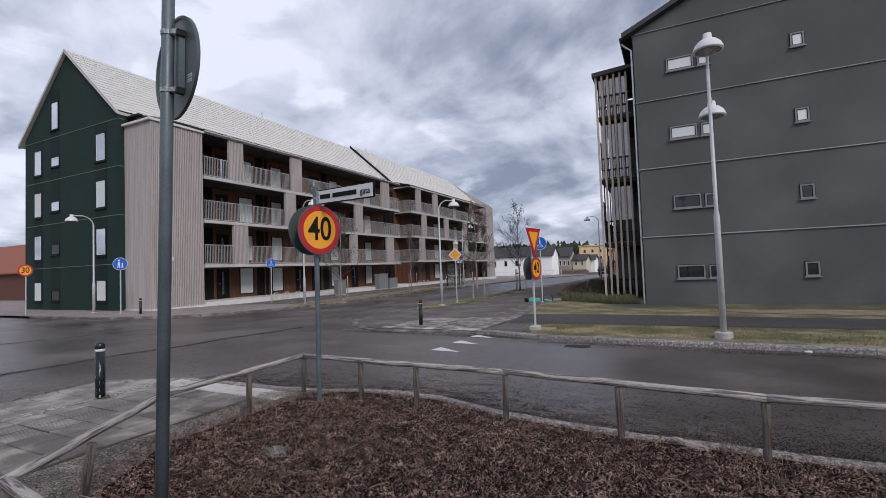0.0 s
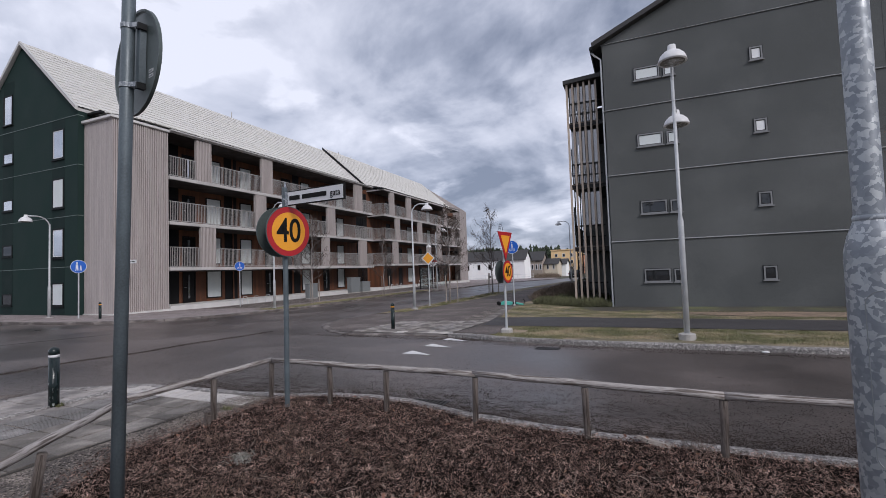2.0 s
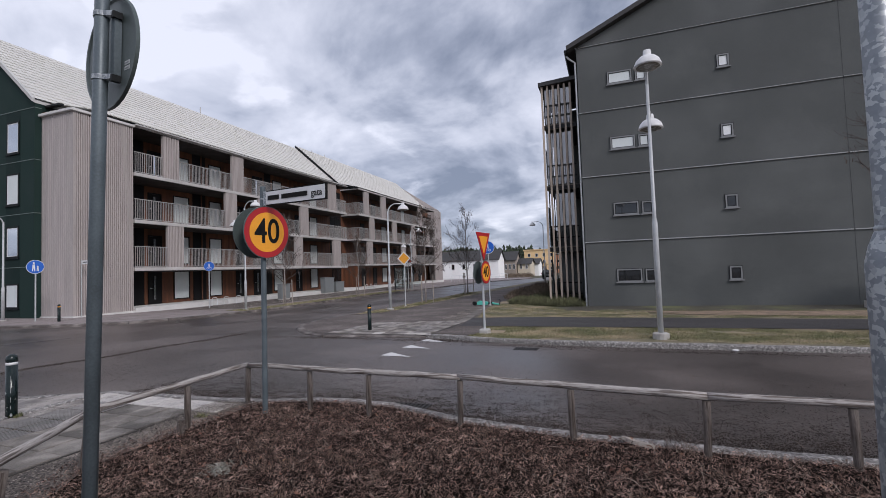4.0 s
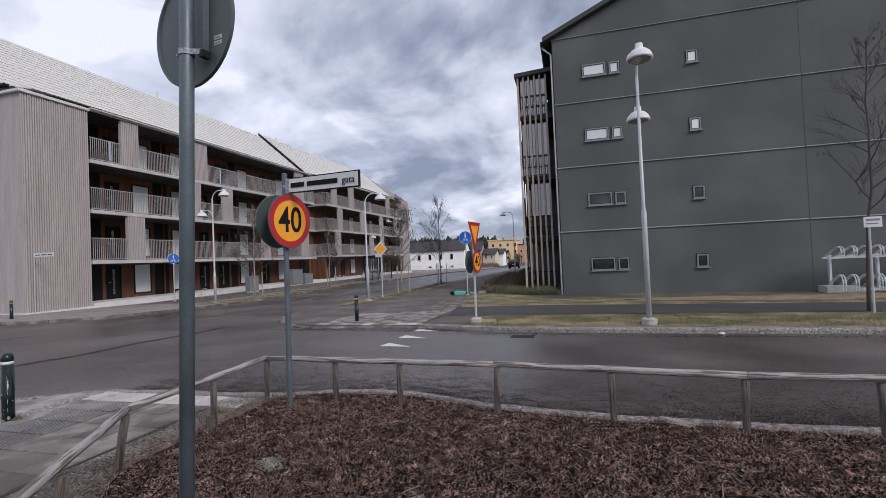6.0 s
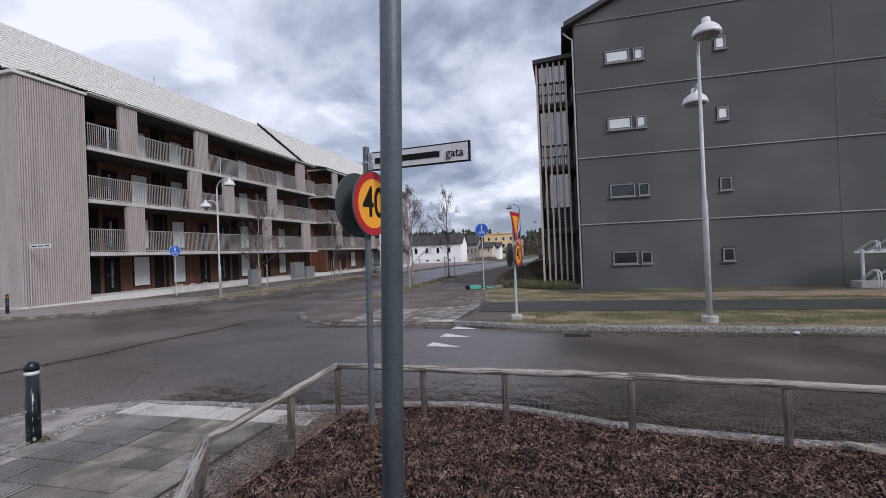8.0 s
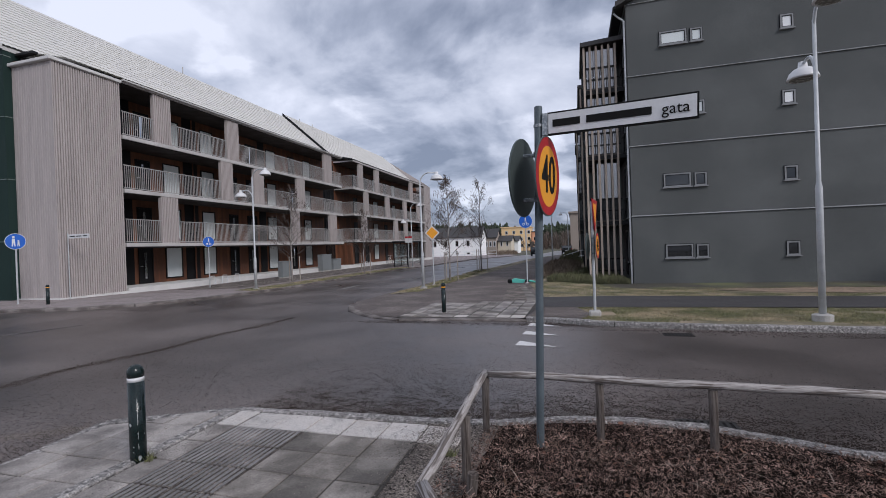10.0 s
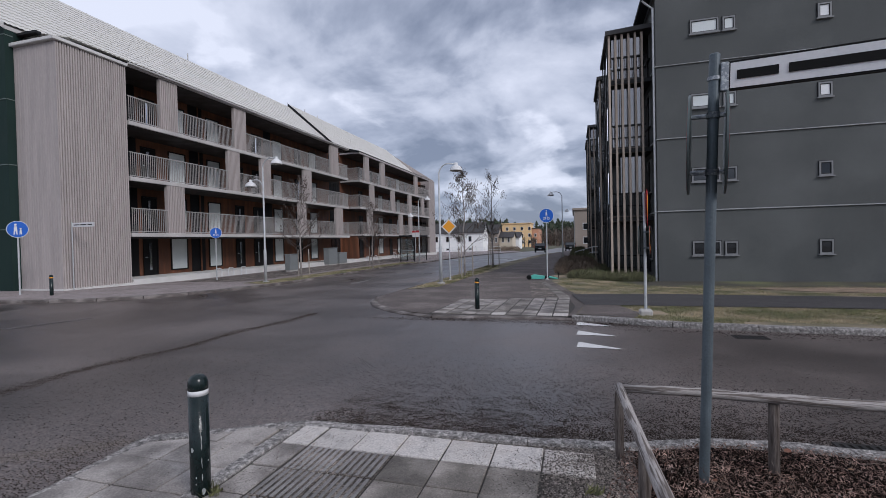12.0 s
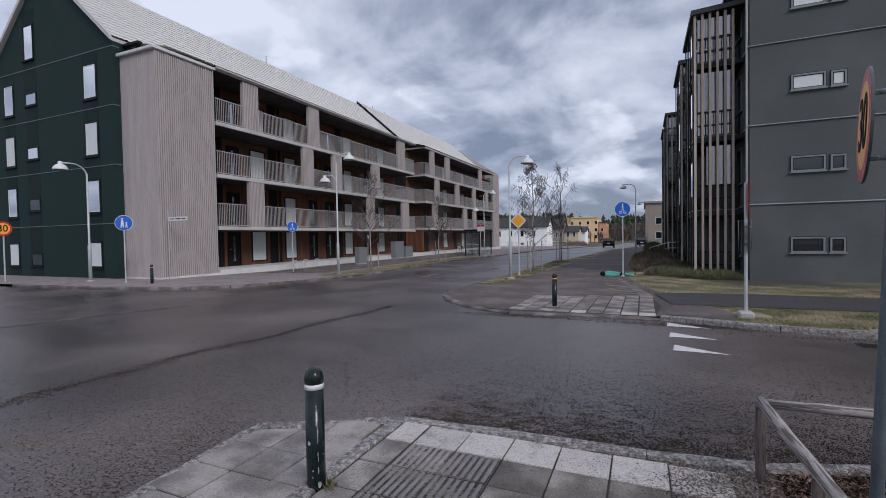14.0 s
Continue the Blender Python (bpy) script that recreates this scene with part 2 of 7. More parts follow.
M["flashing"] = material("grey_flashing", (0.34, 0.35, 0.355), 0.4, metal=0.3, vary=0.15, scale=0.7, fine=30, bump=0.05, coord="World")
M["win_frame_grey"] = material("grey_window_frame", (0.21, 0.215, 0.22), 0.5, vary=0.08, scale=4, bump=0.0, coord="World")
M["win_frame_dark"] = material("dark_window_frame", (0.010, 0.012, 0.012), 0.5, vary=0.08, scale=4, bump=0.0, coord="World", spec=0.1)
# matt white pane with the reflected sky put into its colour
M["sky_pane_white"] = material("white_sky_pane", (0.80, 0.81, 0.81), 0.7, vary=0.06, scale=1.5, fine=20, bump=0.0, coord="World")
# balcony blinds, and gable panes whose sky reflection is painted pale grey
M["blind_sky_grey"] = material("grey_blind_and_sky_pane", (0.66, 0.70, 0.695), 0.6, vary=0.06, scale=1.5, fine=20, bump=0.0, coord="World")
M["glass_dark"] = glass("dark_glass", (0.012, 0.014, 0.016))
M["glass_sky"] = glass("sky_glass", (0.72, 0.74, 0.77), 0.06, 0.9)
M["glass_shelter"] = glass("shelter_glass", (0.10, 0.115, 0.12), 0.05)
M["slat_wood"] = material("weathered_slat", (0.44, 0.365, 0.30), 0.8, vary=0.25, scale=1.5, fine=14, bump=0.2, stretch=(4, 4, 0.3), coord="World", second=(0.30, 0.25, 0.205), per_object=0.2)
M["beam_wood"] = material("weathered_beam", (0.16, 0.135, 0.115), 0.8, spec=0.2, vary=0.25, scale=1.5, fine=14, bump=0.2, coord="World")
M["fence_wood"] = material("grey_fence_wood", (0.42, 0.388, 0.368), 0.85, spec=0.2, vary=0.4, scale=11, fine=70, bump=0.6, dist=0.006, stretch=(0.28, 6, 6), second=(0.12, 0.102, 0.092), mix=(0.47, 0.57))
M["post_wood"] = material("grey_post_wood", (0.15, 0.128, 0.115), 0.85, spec=0.15, vary=0.45, scale=9, fine=60, bump=0.5, dist=0.006, stretch=(5, 5, 0.35), second=(0.038, 0.030, 0.026))
M["sign_pole"] = material("blue_grey_pole", (0.105, 0.130, 0.145), 0.5, metal=0.25, vary=0.2, scale=6, fine=90, bump=0.06, coord="World")
M["galvanised"] = material("galvanised_steel", (0.20, 0.218, 0.236), 0.55, metal=0.4, vary=0.12, scale=38, fine=250, bump=0.03, second=(0.34, 0.362, 0.385), mix=(0.44, 0.60), coord="World", speckle=0.30, stone=75)
gz = M["galvanised"].node_tree
gn, gl = gz.nodes, gz.links
g_pos = gn.new("ShaderNodeNewGeometry")
g_warp = gn.new("ShaderNodeTexNoise")
g_warp.inputs["Scale"].default_value, g_warp.inputs["Detail"].default_value = 60, 3
gl.new(g_pos.outputs["Position"], g_warp.inputs["Vector"])
g_mix = gn.new("ShaderNodeVectorMath")
g_mix.operation = "MULTIPLY_ADD"
gl.new(g_warp.outputs["Color"], g_mix.inputs[0])
g_mix.inputs[1].default_value = (0.02, 0.02, 0.02)
gl.new(g_pos.outputs["Position"], g_mix.inputs[2])
g_cell = gn.new("ShaderNodeTexVoronoi")
g_cell.inputs["Scale"].default_value = 78
gl.new(g_mix.outputs[0], g_cell.inputs["Vector"])
g_bw = gn.new("ShaderNodeSeparateColor")
gl.new(g_cell.outputs["Color"], g_bw.inputs[0])
g_ramp = gn.new("ShaderNodeValToRGB")
for k_, (q_, c_) in enumerate(((0.0, (0.20, 0.222, 0.248)), (0.52, (0.245, 0.268, 0.293)), (0.62, (0.36, 0.385, 0.405)), (1.0, (0.44, 0.465, 0.48)))):
    e_ = g_ramp.color_ramp.elements[k_] if k_ < 2 else g_ramp.color_ramp.elements.new(q_)
    e_.position, e_.color = q_, (*c_, 1)
gl.new(g_bw.outputs[0], g_ramp.inputs[0])
gl.new(g_ramp.outputs[0], gn["Principled BSDF"].inputs["Base Color"])
M["lamp_grey"] = material("lamp_post_grey", (0.46, 0.475, 0.485), 0.5, metal=0.15, vary=0.15, scale=5, fine=60, bump=0.05, coord="World")
M["lamp_dome"] = material("pale_lamp_dome", (0.66, 0.66, 0.66), 0.4, vary=0.06, scale=5, bump=0.0, coord="World")
M["lamp_under"] = material("lamp_glass", (0.20, 0.19, 0.17), 0.25, vary=0.2, scale=14, bump=0.1, coord="World")
M["sign_back"] = material("grey_green_sign_back", (0.080, 0.10, 0.098), 0.45, metal=0.2, vary=0.12, scale=3, fine=40, bump=0.03, coord="World")
M["sign_red"] = material("sign_red", (0.42, 0.016, 0.022), 0.4, vary=0.06, scale=6, bump=0.0, coord="World")
M["sign_yellow"] = material("sign_yellow", (0.84, 0.36, 0.025), 0.4, vary=0.05, scale=6, bump=0.0, coord="World")
M["sign_black"] = material("sign_black", (0.012, 0.012, 0.012), 0.7, vary=0.05, bump=0.0, spec=0.12)
M["sign_white"] = material("sign_white", (0.66, 0.66, 0.665), 0.4, vary=0.05, scale=6, bump=0.0, coord="World")
M["sticker_white"] = material("faded_sticker", (0.42, 0.43, 0.43), 0.5, vary=0.1, scale=20, bump=0.0, coord="World")
M["sign_blue"] = material("sign_blue", (0.010, 0.105, 0.50), 0.4, vary=0.06, scale=6, bump=0.0, coord="World")
M["bollard"] = material("green_black_bollard", (0.008, 0.016, 0.016), 0.22, spec=0.4, vary=0.25, scale=8, fine=60, bump=0.08, coord="World")
M["scratch"] = material("scratched_metal", (0.30, 0.31, 0.31), 0.5, vary=0.4, scale=25, bump=0.1, coord="World")
M["concrete_foot"] = material("concrete_foot", (0.40, 0.385, 0.365), 0.85, vary=0.2, scale=6, fine=50, bump=0.4, coord="World")
M["iron"] = material("cast_iron", (0.035, 0.033, 0.032), 0.6, metal=0.5, vary=0.3, scale=6, bump=0.2, coord="World")
M["mint"] = material("mint_scooter", (0.10, 0.48, 0.38), 0.4, vary=0.08, scale=6, bump=0.0, coord="World")
M["rubber"] = material("black_rubber", (0.012, 0.012, 0.012), 0.75, vary=0.15, bump=0.05)
M["birch"] = material("birch_bark", (0.33, 0.30, 0.28), 0.8, vary=0.3, scale=4, fine=25, bump=0.3, coord="World", second=(0.16, 0.14, 0.13))
M["twig"] = material("twig", (0.075, 0.06, 0.055), 0.85, vary=0.25, scale=4, bump=0.0, coord="World")
M["catkin"] = material("catkin", (0.11, 0.085, 0.07), 0.85, vary=0.3, scale=8, bump=0.0, coord="World", island=0.3)
M["stake"] = material("pale_stake", (0.34, 0.30, 0.26), 0.85, vary=0.2, scale=4, fine=30, bump=0.2, coord="World")
M["hedge"] = material("winter_hedge", (0.15, 0.115, 0.085), 0.9, vary=0.35, scale=3, bump=0.0, coord="World", island=0.6, second=(0.20, 0.155, 0.115))
M["juniper"] = material("dark_shrub", (0.095, 0.098, 0.050), 0.9, vary=0.35, scale=3, bump=0.0, coord="World", island=0.6)
M["grass"] = material("grass_blades", (0.165, 0.17, 0.075), 0.8, vary=0.3, scale=0.8, bump=0.0, coord="World", island=0.5, second=(0.34, 0.28, 0.18), mix=(0.44, 0.62))
M["grey_leaf"] = material("grey_leaf", (0.23, 0.225, 0.20), 0.85, spec=0.2, vary=0.3, scale=12, bump=0.0, coord="World", island=0.4)
M["grit"] = material("black_grit", (0.034, 0.030, 0.028), 0.85, spec=0.12, vary=0.3, scale=20, bump=0.0, coord="World", island=0.7)
M["pine"] = material("pine_needles", (0.030, 0.042, 0.022), 0.9, vary=0.3, scale=0.4, bump=0.0, coord="World", island=0.4)
M["bare_wood"] = material("bare_woodland", (0.12, 0.095, 0.078), 0.9, vary=0.3, scale=0.4, bump=0.0, coord="World", island=0.4)
M["white_render"] = material("white_render", (0.92, 0.92, 0.91), 0.8, vary=0.06, scale=0.4, fine=30, bump=0.1, coord="World")
M["yellow_render"] = material("yellow_render", (0.80, 0.56, 0.30), 0.8, vary=0.07, scale=0.3, fine=20, bump=0.1, coord="World")
# yellow render with its shaded side painted in as salmon
M["yellow_shaded"] = material("shaded_yellow_render", (0.60, 0.33, 0.22), 0.8, vary=0.07, scale=0.3, fine=20, bump=0.1, coord="World")
M["brown_render"] = material("brown_render", (0.33, 0.28, 0.24), 0.8, vary=0.1, scale=0.3, fine=20, bump=0.1, coord="World")
M["cream_render"] = material("cream_render", (0.62, 0.55, 0.44), 0.8, vary=0.07, scale=0.3, fine=20, bump=0.1, coord="World")
M["slate"] = material("dark_roof", (0.045, 0.043, 0.043), 0.7, vary=0.2, scale=1, fine=9, bump=0.2, coord="World")
M["clay_tile"] = material("clay_tile_roof", (0.26, 0.085, 0.05), 0.8, vary=0.2, scale=1.5, fine=12, bump=0.3, coord="World")
M["falu"] = material("red_brown_boards", (0.115, 0.045, 0.028), 0.8, vary=0.2, scale=1.5, fine=12, bump=0.2, stretch=(3, 3, 0.3), coord="World")
M["cabinet"] = material("grey_cabinet", (0.20, 0.215, 0.22), 0.5, vary=0.08, scale=3, bump=0.03, coord="World")
M["car_paint"] = material("dark_car_paint", (0.022, 0.025, 0.025), 0.25, metal=0.5, vary=0.06, scale=2, bump=0.0)
M["lens_red"] = material("red_lens", (0.30, 0.01, 0.01), 0.25, vary=0.05, bump=0.0)
M["rack"] = material("rack_steel", (0.68, 0.70, 0.71), 0.4, metal=0.2, vary=0.1, scale=5, bump=0.0, coord="World")
M["dust"] = material("pale_dust", (0.165, 0.146, 0.132), 0.9, spec=0.15, vary=0.3, scale=20, bump=0.0, coord="World", island=0.9)
M["brown_grit"] = material("brown_grit", (0.042, 0.033, 0.028), 0.9, spec=0.12, vary=0.3, scale=12, bump=0.0, coord="World", island=0.75)
M["pale_chip"] = material("pale_chip", (0.21, 0.165, 0.135), 0.8, vary=0.3, scale=12, bump=0.0, coord="World", island=0.5)
M["dry_stem"] = material("dry_stem", (0.115, 0.078, 0.060), 0.85, vary=0.3, scale=8, bump=0.0, coord="World", island=0.5)
sg = M["glass_shelter"].node_tree.nodes["Principled BSDF"].inputs
sg["Base Color"].default_value, sg["Transmission Weight"].default_value, sg["IOR"].default_value = (0.78, 0.84, 0.84, 1), 0.95, 1.1
M["glass_balcony"] = glass("balcony_glass", (0.36, 0.35, 0.345), 0.2, 0.85)


# ---- building blocks ----
def obj(name, bm, mat, smooth=False):
    me = bpy.data.meshes.new(name)
    bm.normal_update()
    bm.to_mesh(me)
    bm.free()
    me.materials.append(M[mat])
    if smooth:
        me.polygons.foreach_set("use_smooth", [True] * len(me.polygons))
    return new(name, me)


def part(name, bm, mat, parent, label="", smooth=False):
    ob = obj(name, bm, mat, smooth)
    ob.parent = parent
    return tagged(ob, label)


def thing(name, label, category, group="", at=(0, 0, 0), turn=0, kind=""):
    ob = new(name)
    ob.empty_display_size = 0.2
    ob.matrix_world = pose(*at, 0, 0, turn)
    return tagged(ob, label, category, group, kind)


def box(bm, a, b, bevel=0.0):
    r = bmesh.ops.create_cube(bm, size=1)
    c = [(a[i] + b[i]) / 2 for i in range(3)]
    s = [abs(b[i] - a[i]) for i in range(3)]
    for v in r["verts"]:
        v.co = Vector((c[0] + v.co.x * s[0], c[1] + v.co.y * s[1], c[2] + v.co.z * s[2]))
    if bevel:
        bmesh.ops.bevel(bm, geom=list({e for v in r["verts"] for e in v.link_edges}), offset=bevel, segments=1, affect="EDGES")
    return bm


def boxes(*pairs, bevel=0.0):
    bm = bmesh.new()
    for a, b in pairs:
        box(bm, a, b, bevel)
    return bm


def lathe(bm, profile, n=20, centre=(0, 0, 0), axis=None):
    """Turns (radius, height) pairs round z, or round the given axis."""
    q = Vector((0, 0, 1)).rotation_difference(Vector(axis)) if axis else None
    rings = []
    for r, h in profile:
        ring = []
        for i in range(n):
            a = 2 * math.pi * i / n
            p = Vector((r * math.cos(a), r * math.sin(a), h))
            ring.append(bm.verts.new(Vector(centre) + (q @ p if q else p)))
        rings.append(ring)
    for u, w in zip(rings, rings[1:]):
        for i in range(n):
            bm.faces.new((u[i], u[(i + 1) % n], w[(i + 1) % n], w[i]))
    bm.faces.new(rings[0][::-1])
    bm.faces.new(rings[-1])
    return bm


def tube(bm, points, radius, n=8):
    points = [Vector(p) for p in points]
    rad = radius if isinstance(radius, (list, tuple)) else [radius] * len(points)
    rings, side = [], None
    for i, p in enumerate(points):
        d = (points[min(i + 1, len(points) - 1)] - points[max(i - 1, 0)]).normalized()
        if side is None:
            side = d.orthogonal().normalized()
        side = (side - d * side.dot(d)).normalized()
        other = d.cross(side)
        rings.append([bm.verts.new(p + rad[i] * (math.cos(2 * math.pi * k / n) * side + math.sin(2 * math.pi * k / n) * other)) for k in range(n)])
    for u, w in zip(rings, rings[1:]):
        for k in range(n):
            bm.faces.new((u[k], u[(k + 1) % n], w[(k + 1) % n], w[k]))
    bm.faces.new(rings[0][::-1])
    bm.faces.new(rings[-1])
    return bm


def prism(bm, outline, direction):
    """A flat outline pushed along a direction."""
    d = Vector(direction)
    a = [bm.verts.new(Vector(p)) for p in outline]
    b = [bm.verts.new(Vector(p) + d) for p in outline]
    bm.faces.new(a[::-1])
    bm.faces.new(b)
    for i in range(len(a)):
        j = (i + 1) % len(a)
        bm.faces.new((a[i], a[j], b[j], b[i]))
    bmesh.ops.recalc_face_normals(bm, faces=bm.faces[:])
    return bm


def quads(vs, fs, name, mat):
    me = bpy.data.meshes.new(name)
    me.from_pydata(vs, [], fs)
    me.materials.append(M[mat])
    return new(name, me)


LEVELS = ((-400, 0.02), (6, 0.02), (22, -0.26), (60, -0.26), (130, -1.3), (3000, -1.3))


def level(y):
    """Height of the carriageway, which falls gently to the north."""
    for (a, za), (b, zb) in zip(LEVELS, LEVELS[1:]):
        if y <= b:
            return za + (zb - za) * (y - a) / (b - a)
    return LEVELS[-1][1]


def fall(x, y):
    """How far the grass dips towards the foot of the anthracite wall."""
    return FALL * max(0.0, min(y, 24.0) - 16.6) * min(1.0, max(0.0, (x + 4.4) / 2.6))


FALL = 0.030


def sheet(name, outline, lift, mat, dips=False):
    """Ground surface over an outline in plan, following the level."""
    bm = bmesh.new()
    bm.faces.new([bm.verts.new((x, y, 0)) for x, y in outline])
    for y, _ in LEVELS[1:-1]:
        bmesh.ops.bisect_plane(bm, geom=bm.verts[:] + bm.edges[:] + bm.faces[:], plane_co=(0, y, 0), plane_no=(0, 1, 0))
    if dips:
        for y in (16.6, 20.0, 24.0):
            bmesh.ops.bisect_plane(bm, geom=bm.verts[:] + bm.edges[:] + bm.faces[:], plane_co=(0, y, 0), plane_no=(0, 1, 0))
        for x in (-4.4, -3.5, -2.6, -1.8):
            bmesh.ops.bisect_plane(bm, geom=bm.verts[:] + bm.edges[:] + bm.faces[:], plane_co=(x, 0, 0), plane_no=(1, 0, 0))
    for v in bm.verts:
        v.co.z = level(v.co.y) + lift - (fall(v.co.x, v.co.y) if dips else 0.0)
    bmesh.ops.triangulate(bm, faces=bm.faces[:])
    for f in bm.faces:
        f.normal_update()
        if f.normal.z < 0:
            f.normal_flip()
    return obj(name, bm, mat)


def structure(ob, label, category):
    return tagged(ob, label, category, "", "structure")


KERB = 0.11
LOW = 0.05

# ---- ground ----
structure(sheet("ground", [(-1500, -300), (1500, -300), (1500, 2500), (-1500, 2500)], -0.03, "earth"), "brown and green winter ground reaching the horizon", "ground")
structure(sheet("road", [(-120, -60), (120, -60), (120, 11.1), (-1, 11.4), (-4, 12.1), (-8.4, 12.2), (-10.6, 14.6), (-11, 23.7), (-10.3, 36.6), (-9.2, 51.7), (-6, 94), (-2, 160), (-10, 162), (-14.8, 94),
                          (-17.9, 42.7), (-18.8, 35.5), (-18.5, 19.5), (-19.6, 16.2), (-22, 13.7), (-28.9, 12.7), (-120, 12.2)], 0.0, "asphalt"),
          "grey damp asphalt carriageway of a street junction", "road")

NE_EDGE = [(60, 10.7), (20, 10.75), (4.7, 10.88), (3.1, 10.9), (0.7, 10.98), (-1.5, 11.08), (-2.85, 11.27), (-3.5, 11.5), (-4.1, 11.75), (-4.7, 11.88), (-6.6, 11.9), (-7.8, 11.75),
           (-8.6, 12.15), (-9.3, 12.75), (-10.0, 13.5), (-10.43, 14.3), (-10.75, 15.5), (-10.95, 18.2), (-11.05, 23.7), (-10.4, 36.6), (-9.3, 51.7), (-6.1, 94)]
SE_EDGE = [(-8.3, -20), (-7.95, 0), (-7.88, 3.4), (-7.9, 3.9), (-7.97, 4.5), (-7.48, 4.78), (-7.0, 5.05), (-6.9, 5.09), (-6.0, 5.15), (-5.0, 5.17), (-4.3, 5.24), (-3.7, 5.44), (-3.2, 5.5), (-2.55, 5.47),
           (-1.65, 5.15), (-0.4, 4.98), (0.8, 4.93), (2.0, 4.95), (6, 4.9), (30, 4.8)]
NW_EDGE = [(-90, 11.4), (-28.9, 12.0), (-23.5, 12.4), (-21.6, 12.85), (-20.3, 13.45), (-19.4, 14.4), (-18.85, 15.8), (-18.5, 17.3), (-18.25, 19.5), (-18.85, 35.5), (-17.95, 42.7), (-14.9, 94.3)]

structure(sheet("lawn", NE_EDGE[:10] + [(-4.62, 12.1), (-4.42, 13.7), (-4.68, 16.3), (-5.68, 22), (-5.78, 40), (-2.98, 94), (40, 94), (60, 40)], KERB - 0.012, "lawn", True), "worn yellow-green winter grass beside the anthracite house", "lawn")
structure(sheet("road_verge", [(-10.9, 18.35), (-10.4, 18.7), (-10.02, 21), (-9.92, 25), (-9.52, 29), (-9.02, 40), (-8.42, 51), (-6.02, 94), (-6.1, 94), (-9.3, 51.7), (-10.4, 36.6), (-11.0, 23.7)], LOW + 0.01, "lawn"), "thin strip of worn roadside grass", "verge")
structure(sheet("cycle_path", [(-10.9, 15.6), (-10.4, 14.4), (-9.95, 13.6), (-9.25, 12.85), (-8.55, 12.25), (-7.8, 11.87), (-4.7, 12.0), (-4.45, 13.7), (-4.7, 16.3), (-5.7, 22), (-5.8, 40), (-3, 94), (-6.0, 94),
                               (-8.4, 51), (-9.0, 40), (-9.5, 29), (-9.9, 25), (-10.0, 21), (-10.4, 18.6), (-10.95, 18.3)], LOW, "cycle_asphalt"), "worn brownish asphalt foot and cycle path", "path")
structure(sheet("foot_path", [(-4.4, 13.7), (0, 13.75), (6.4, 13.75), (40, 13.7), (40, 16.3), (7.7, 16.2), (0, 16.5), (-2.3, 16.7), (-4.75, 16.35)], KERB + 0.004, "asphalt_path"), "dark smooth asphalt footpath through the grass", "path")
structure(sheet("pavement_east", SE_EDGE + [(30, -20)], KERB - 0.02, "gravel"), "grey gravel and grit on the street corner", "pavement")
structure(sheet("pavement_west", NW_EDGE + [(-20, 120), (-60, 120), (-90, 40)], KERB, "pavement_grey"), "pinkish grey pavement in front of the balcony house", "pavement")
structure(sheet("verge", [(-18.3, 19.6), (-18.95, 35.5), (-18.2, 42), (-19.5, 42), (-20.3, 35), (-19.9, 20.2)], KERB + 0.006, "lawn"), "thin strip of worn verge grass", "verge")
structure(sheet("planting_strip", [(-24.6, 20.5), (-20.7, 21.5), (-20.9, 35), (-20.6, 50), (-24.9, 50)], KERB + 0.008, "gravel"), "dark gravelly planting strip below the balconies", "planting strip")
structure(sheet("bare_soil", [(0.8, 20.4), (4, 20.9), (7.4, 20.6), (11, 21.2), (18, 21.3), (18, 17.6), (9, 17.5), (5, 17.7), (2.4, 18.4)], KERB + 0.004, "soil", True), "bare orange-brown soil patch in the grass", "soil")
# bed sheet painted as the shade seen between the bark chips
structure(sheet("bed", [(-4.25, 5.15), (-3.7, 5.33), (-3.2, 5.38), (-2.55, 5.35), (-1.65, 5.03), (-0.4, 4.86), (0.8, 4.8), (4.7, 4.75), (4.7, 1.52), (-3.4, 1.48), (-3.98, 2.6), (-4.34, 3.2), (-4.3, 4.1)], KERB + 0.0, "mulch_gap_shade"), "planting bed under the bark mulch, coloured as the shade between chips", "planting bed")


structure(sheet("gravel_patch", [(-4.6, 11.98), (-4.1, 11.85), (-3.5, 11.6), (-3.25, 12.3), (-3.6, 13.66), (-4.4, 13.66)], KERB + 0.002, "cycle_asphalt"), "trodden brown grit beside the lawn kerb", "gravel")
rise = bmesh.new()
LAWN_SIDE = [(-4.7, 11.86), (-4.6, 12.1), (-4.44, 13.7), (-4.68, 16.3), (-5.68, 22), (-5.78, 40)]
rise_rows = [[rise.verts.new((x - 0.22, y, level(y) + LOW - 0.004)) for x, y in LAWN_SIDE], [rise.verts.new((x + 0.08, y, level(y) + KERB + 0.002)) for x, y in LAWN_SIDE]]
for i in range(len(LAWN_SIDE) - 1):
    rise.faces.new((rise_rows[0][i], rise_rows[1][i], rise_rows[1][i + 1], rise_rows[0][i + 1]))
structure(obj("gravel_edge", rise, "cycle_asphalt"), "gravelly rise from the path to the lawn", "gravel")
structure(sheet("gravel_strip", [(-5.9, 15.9), (-4.9, 16.2), (-5.85, 22), (-6.3, 22.6), (-6.5, 21.5)], LOW + 0.006, "gravel"), "pale gravel strip across the cycle path", "gravel")


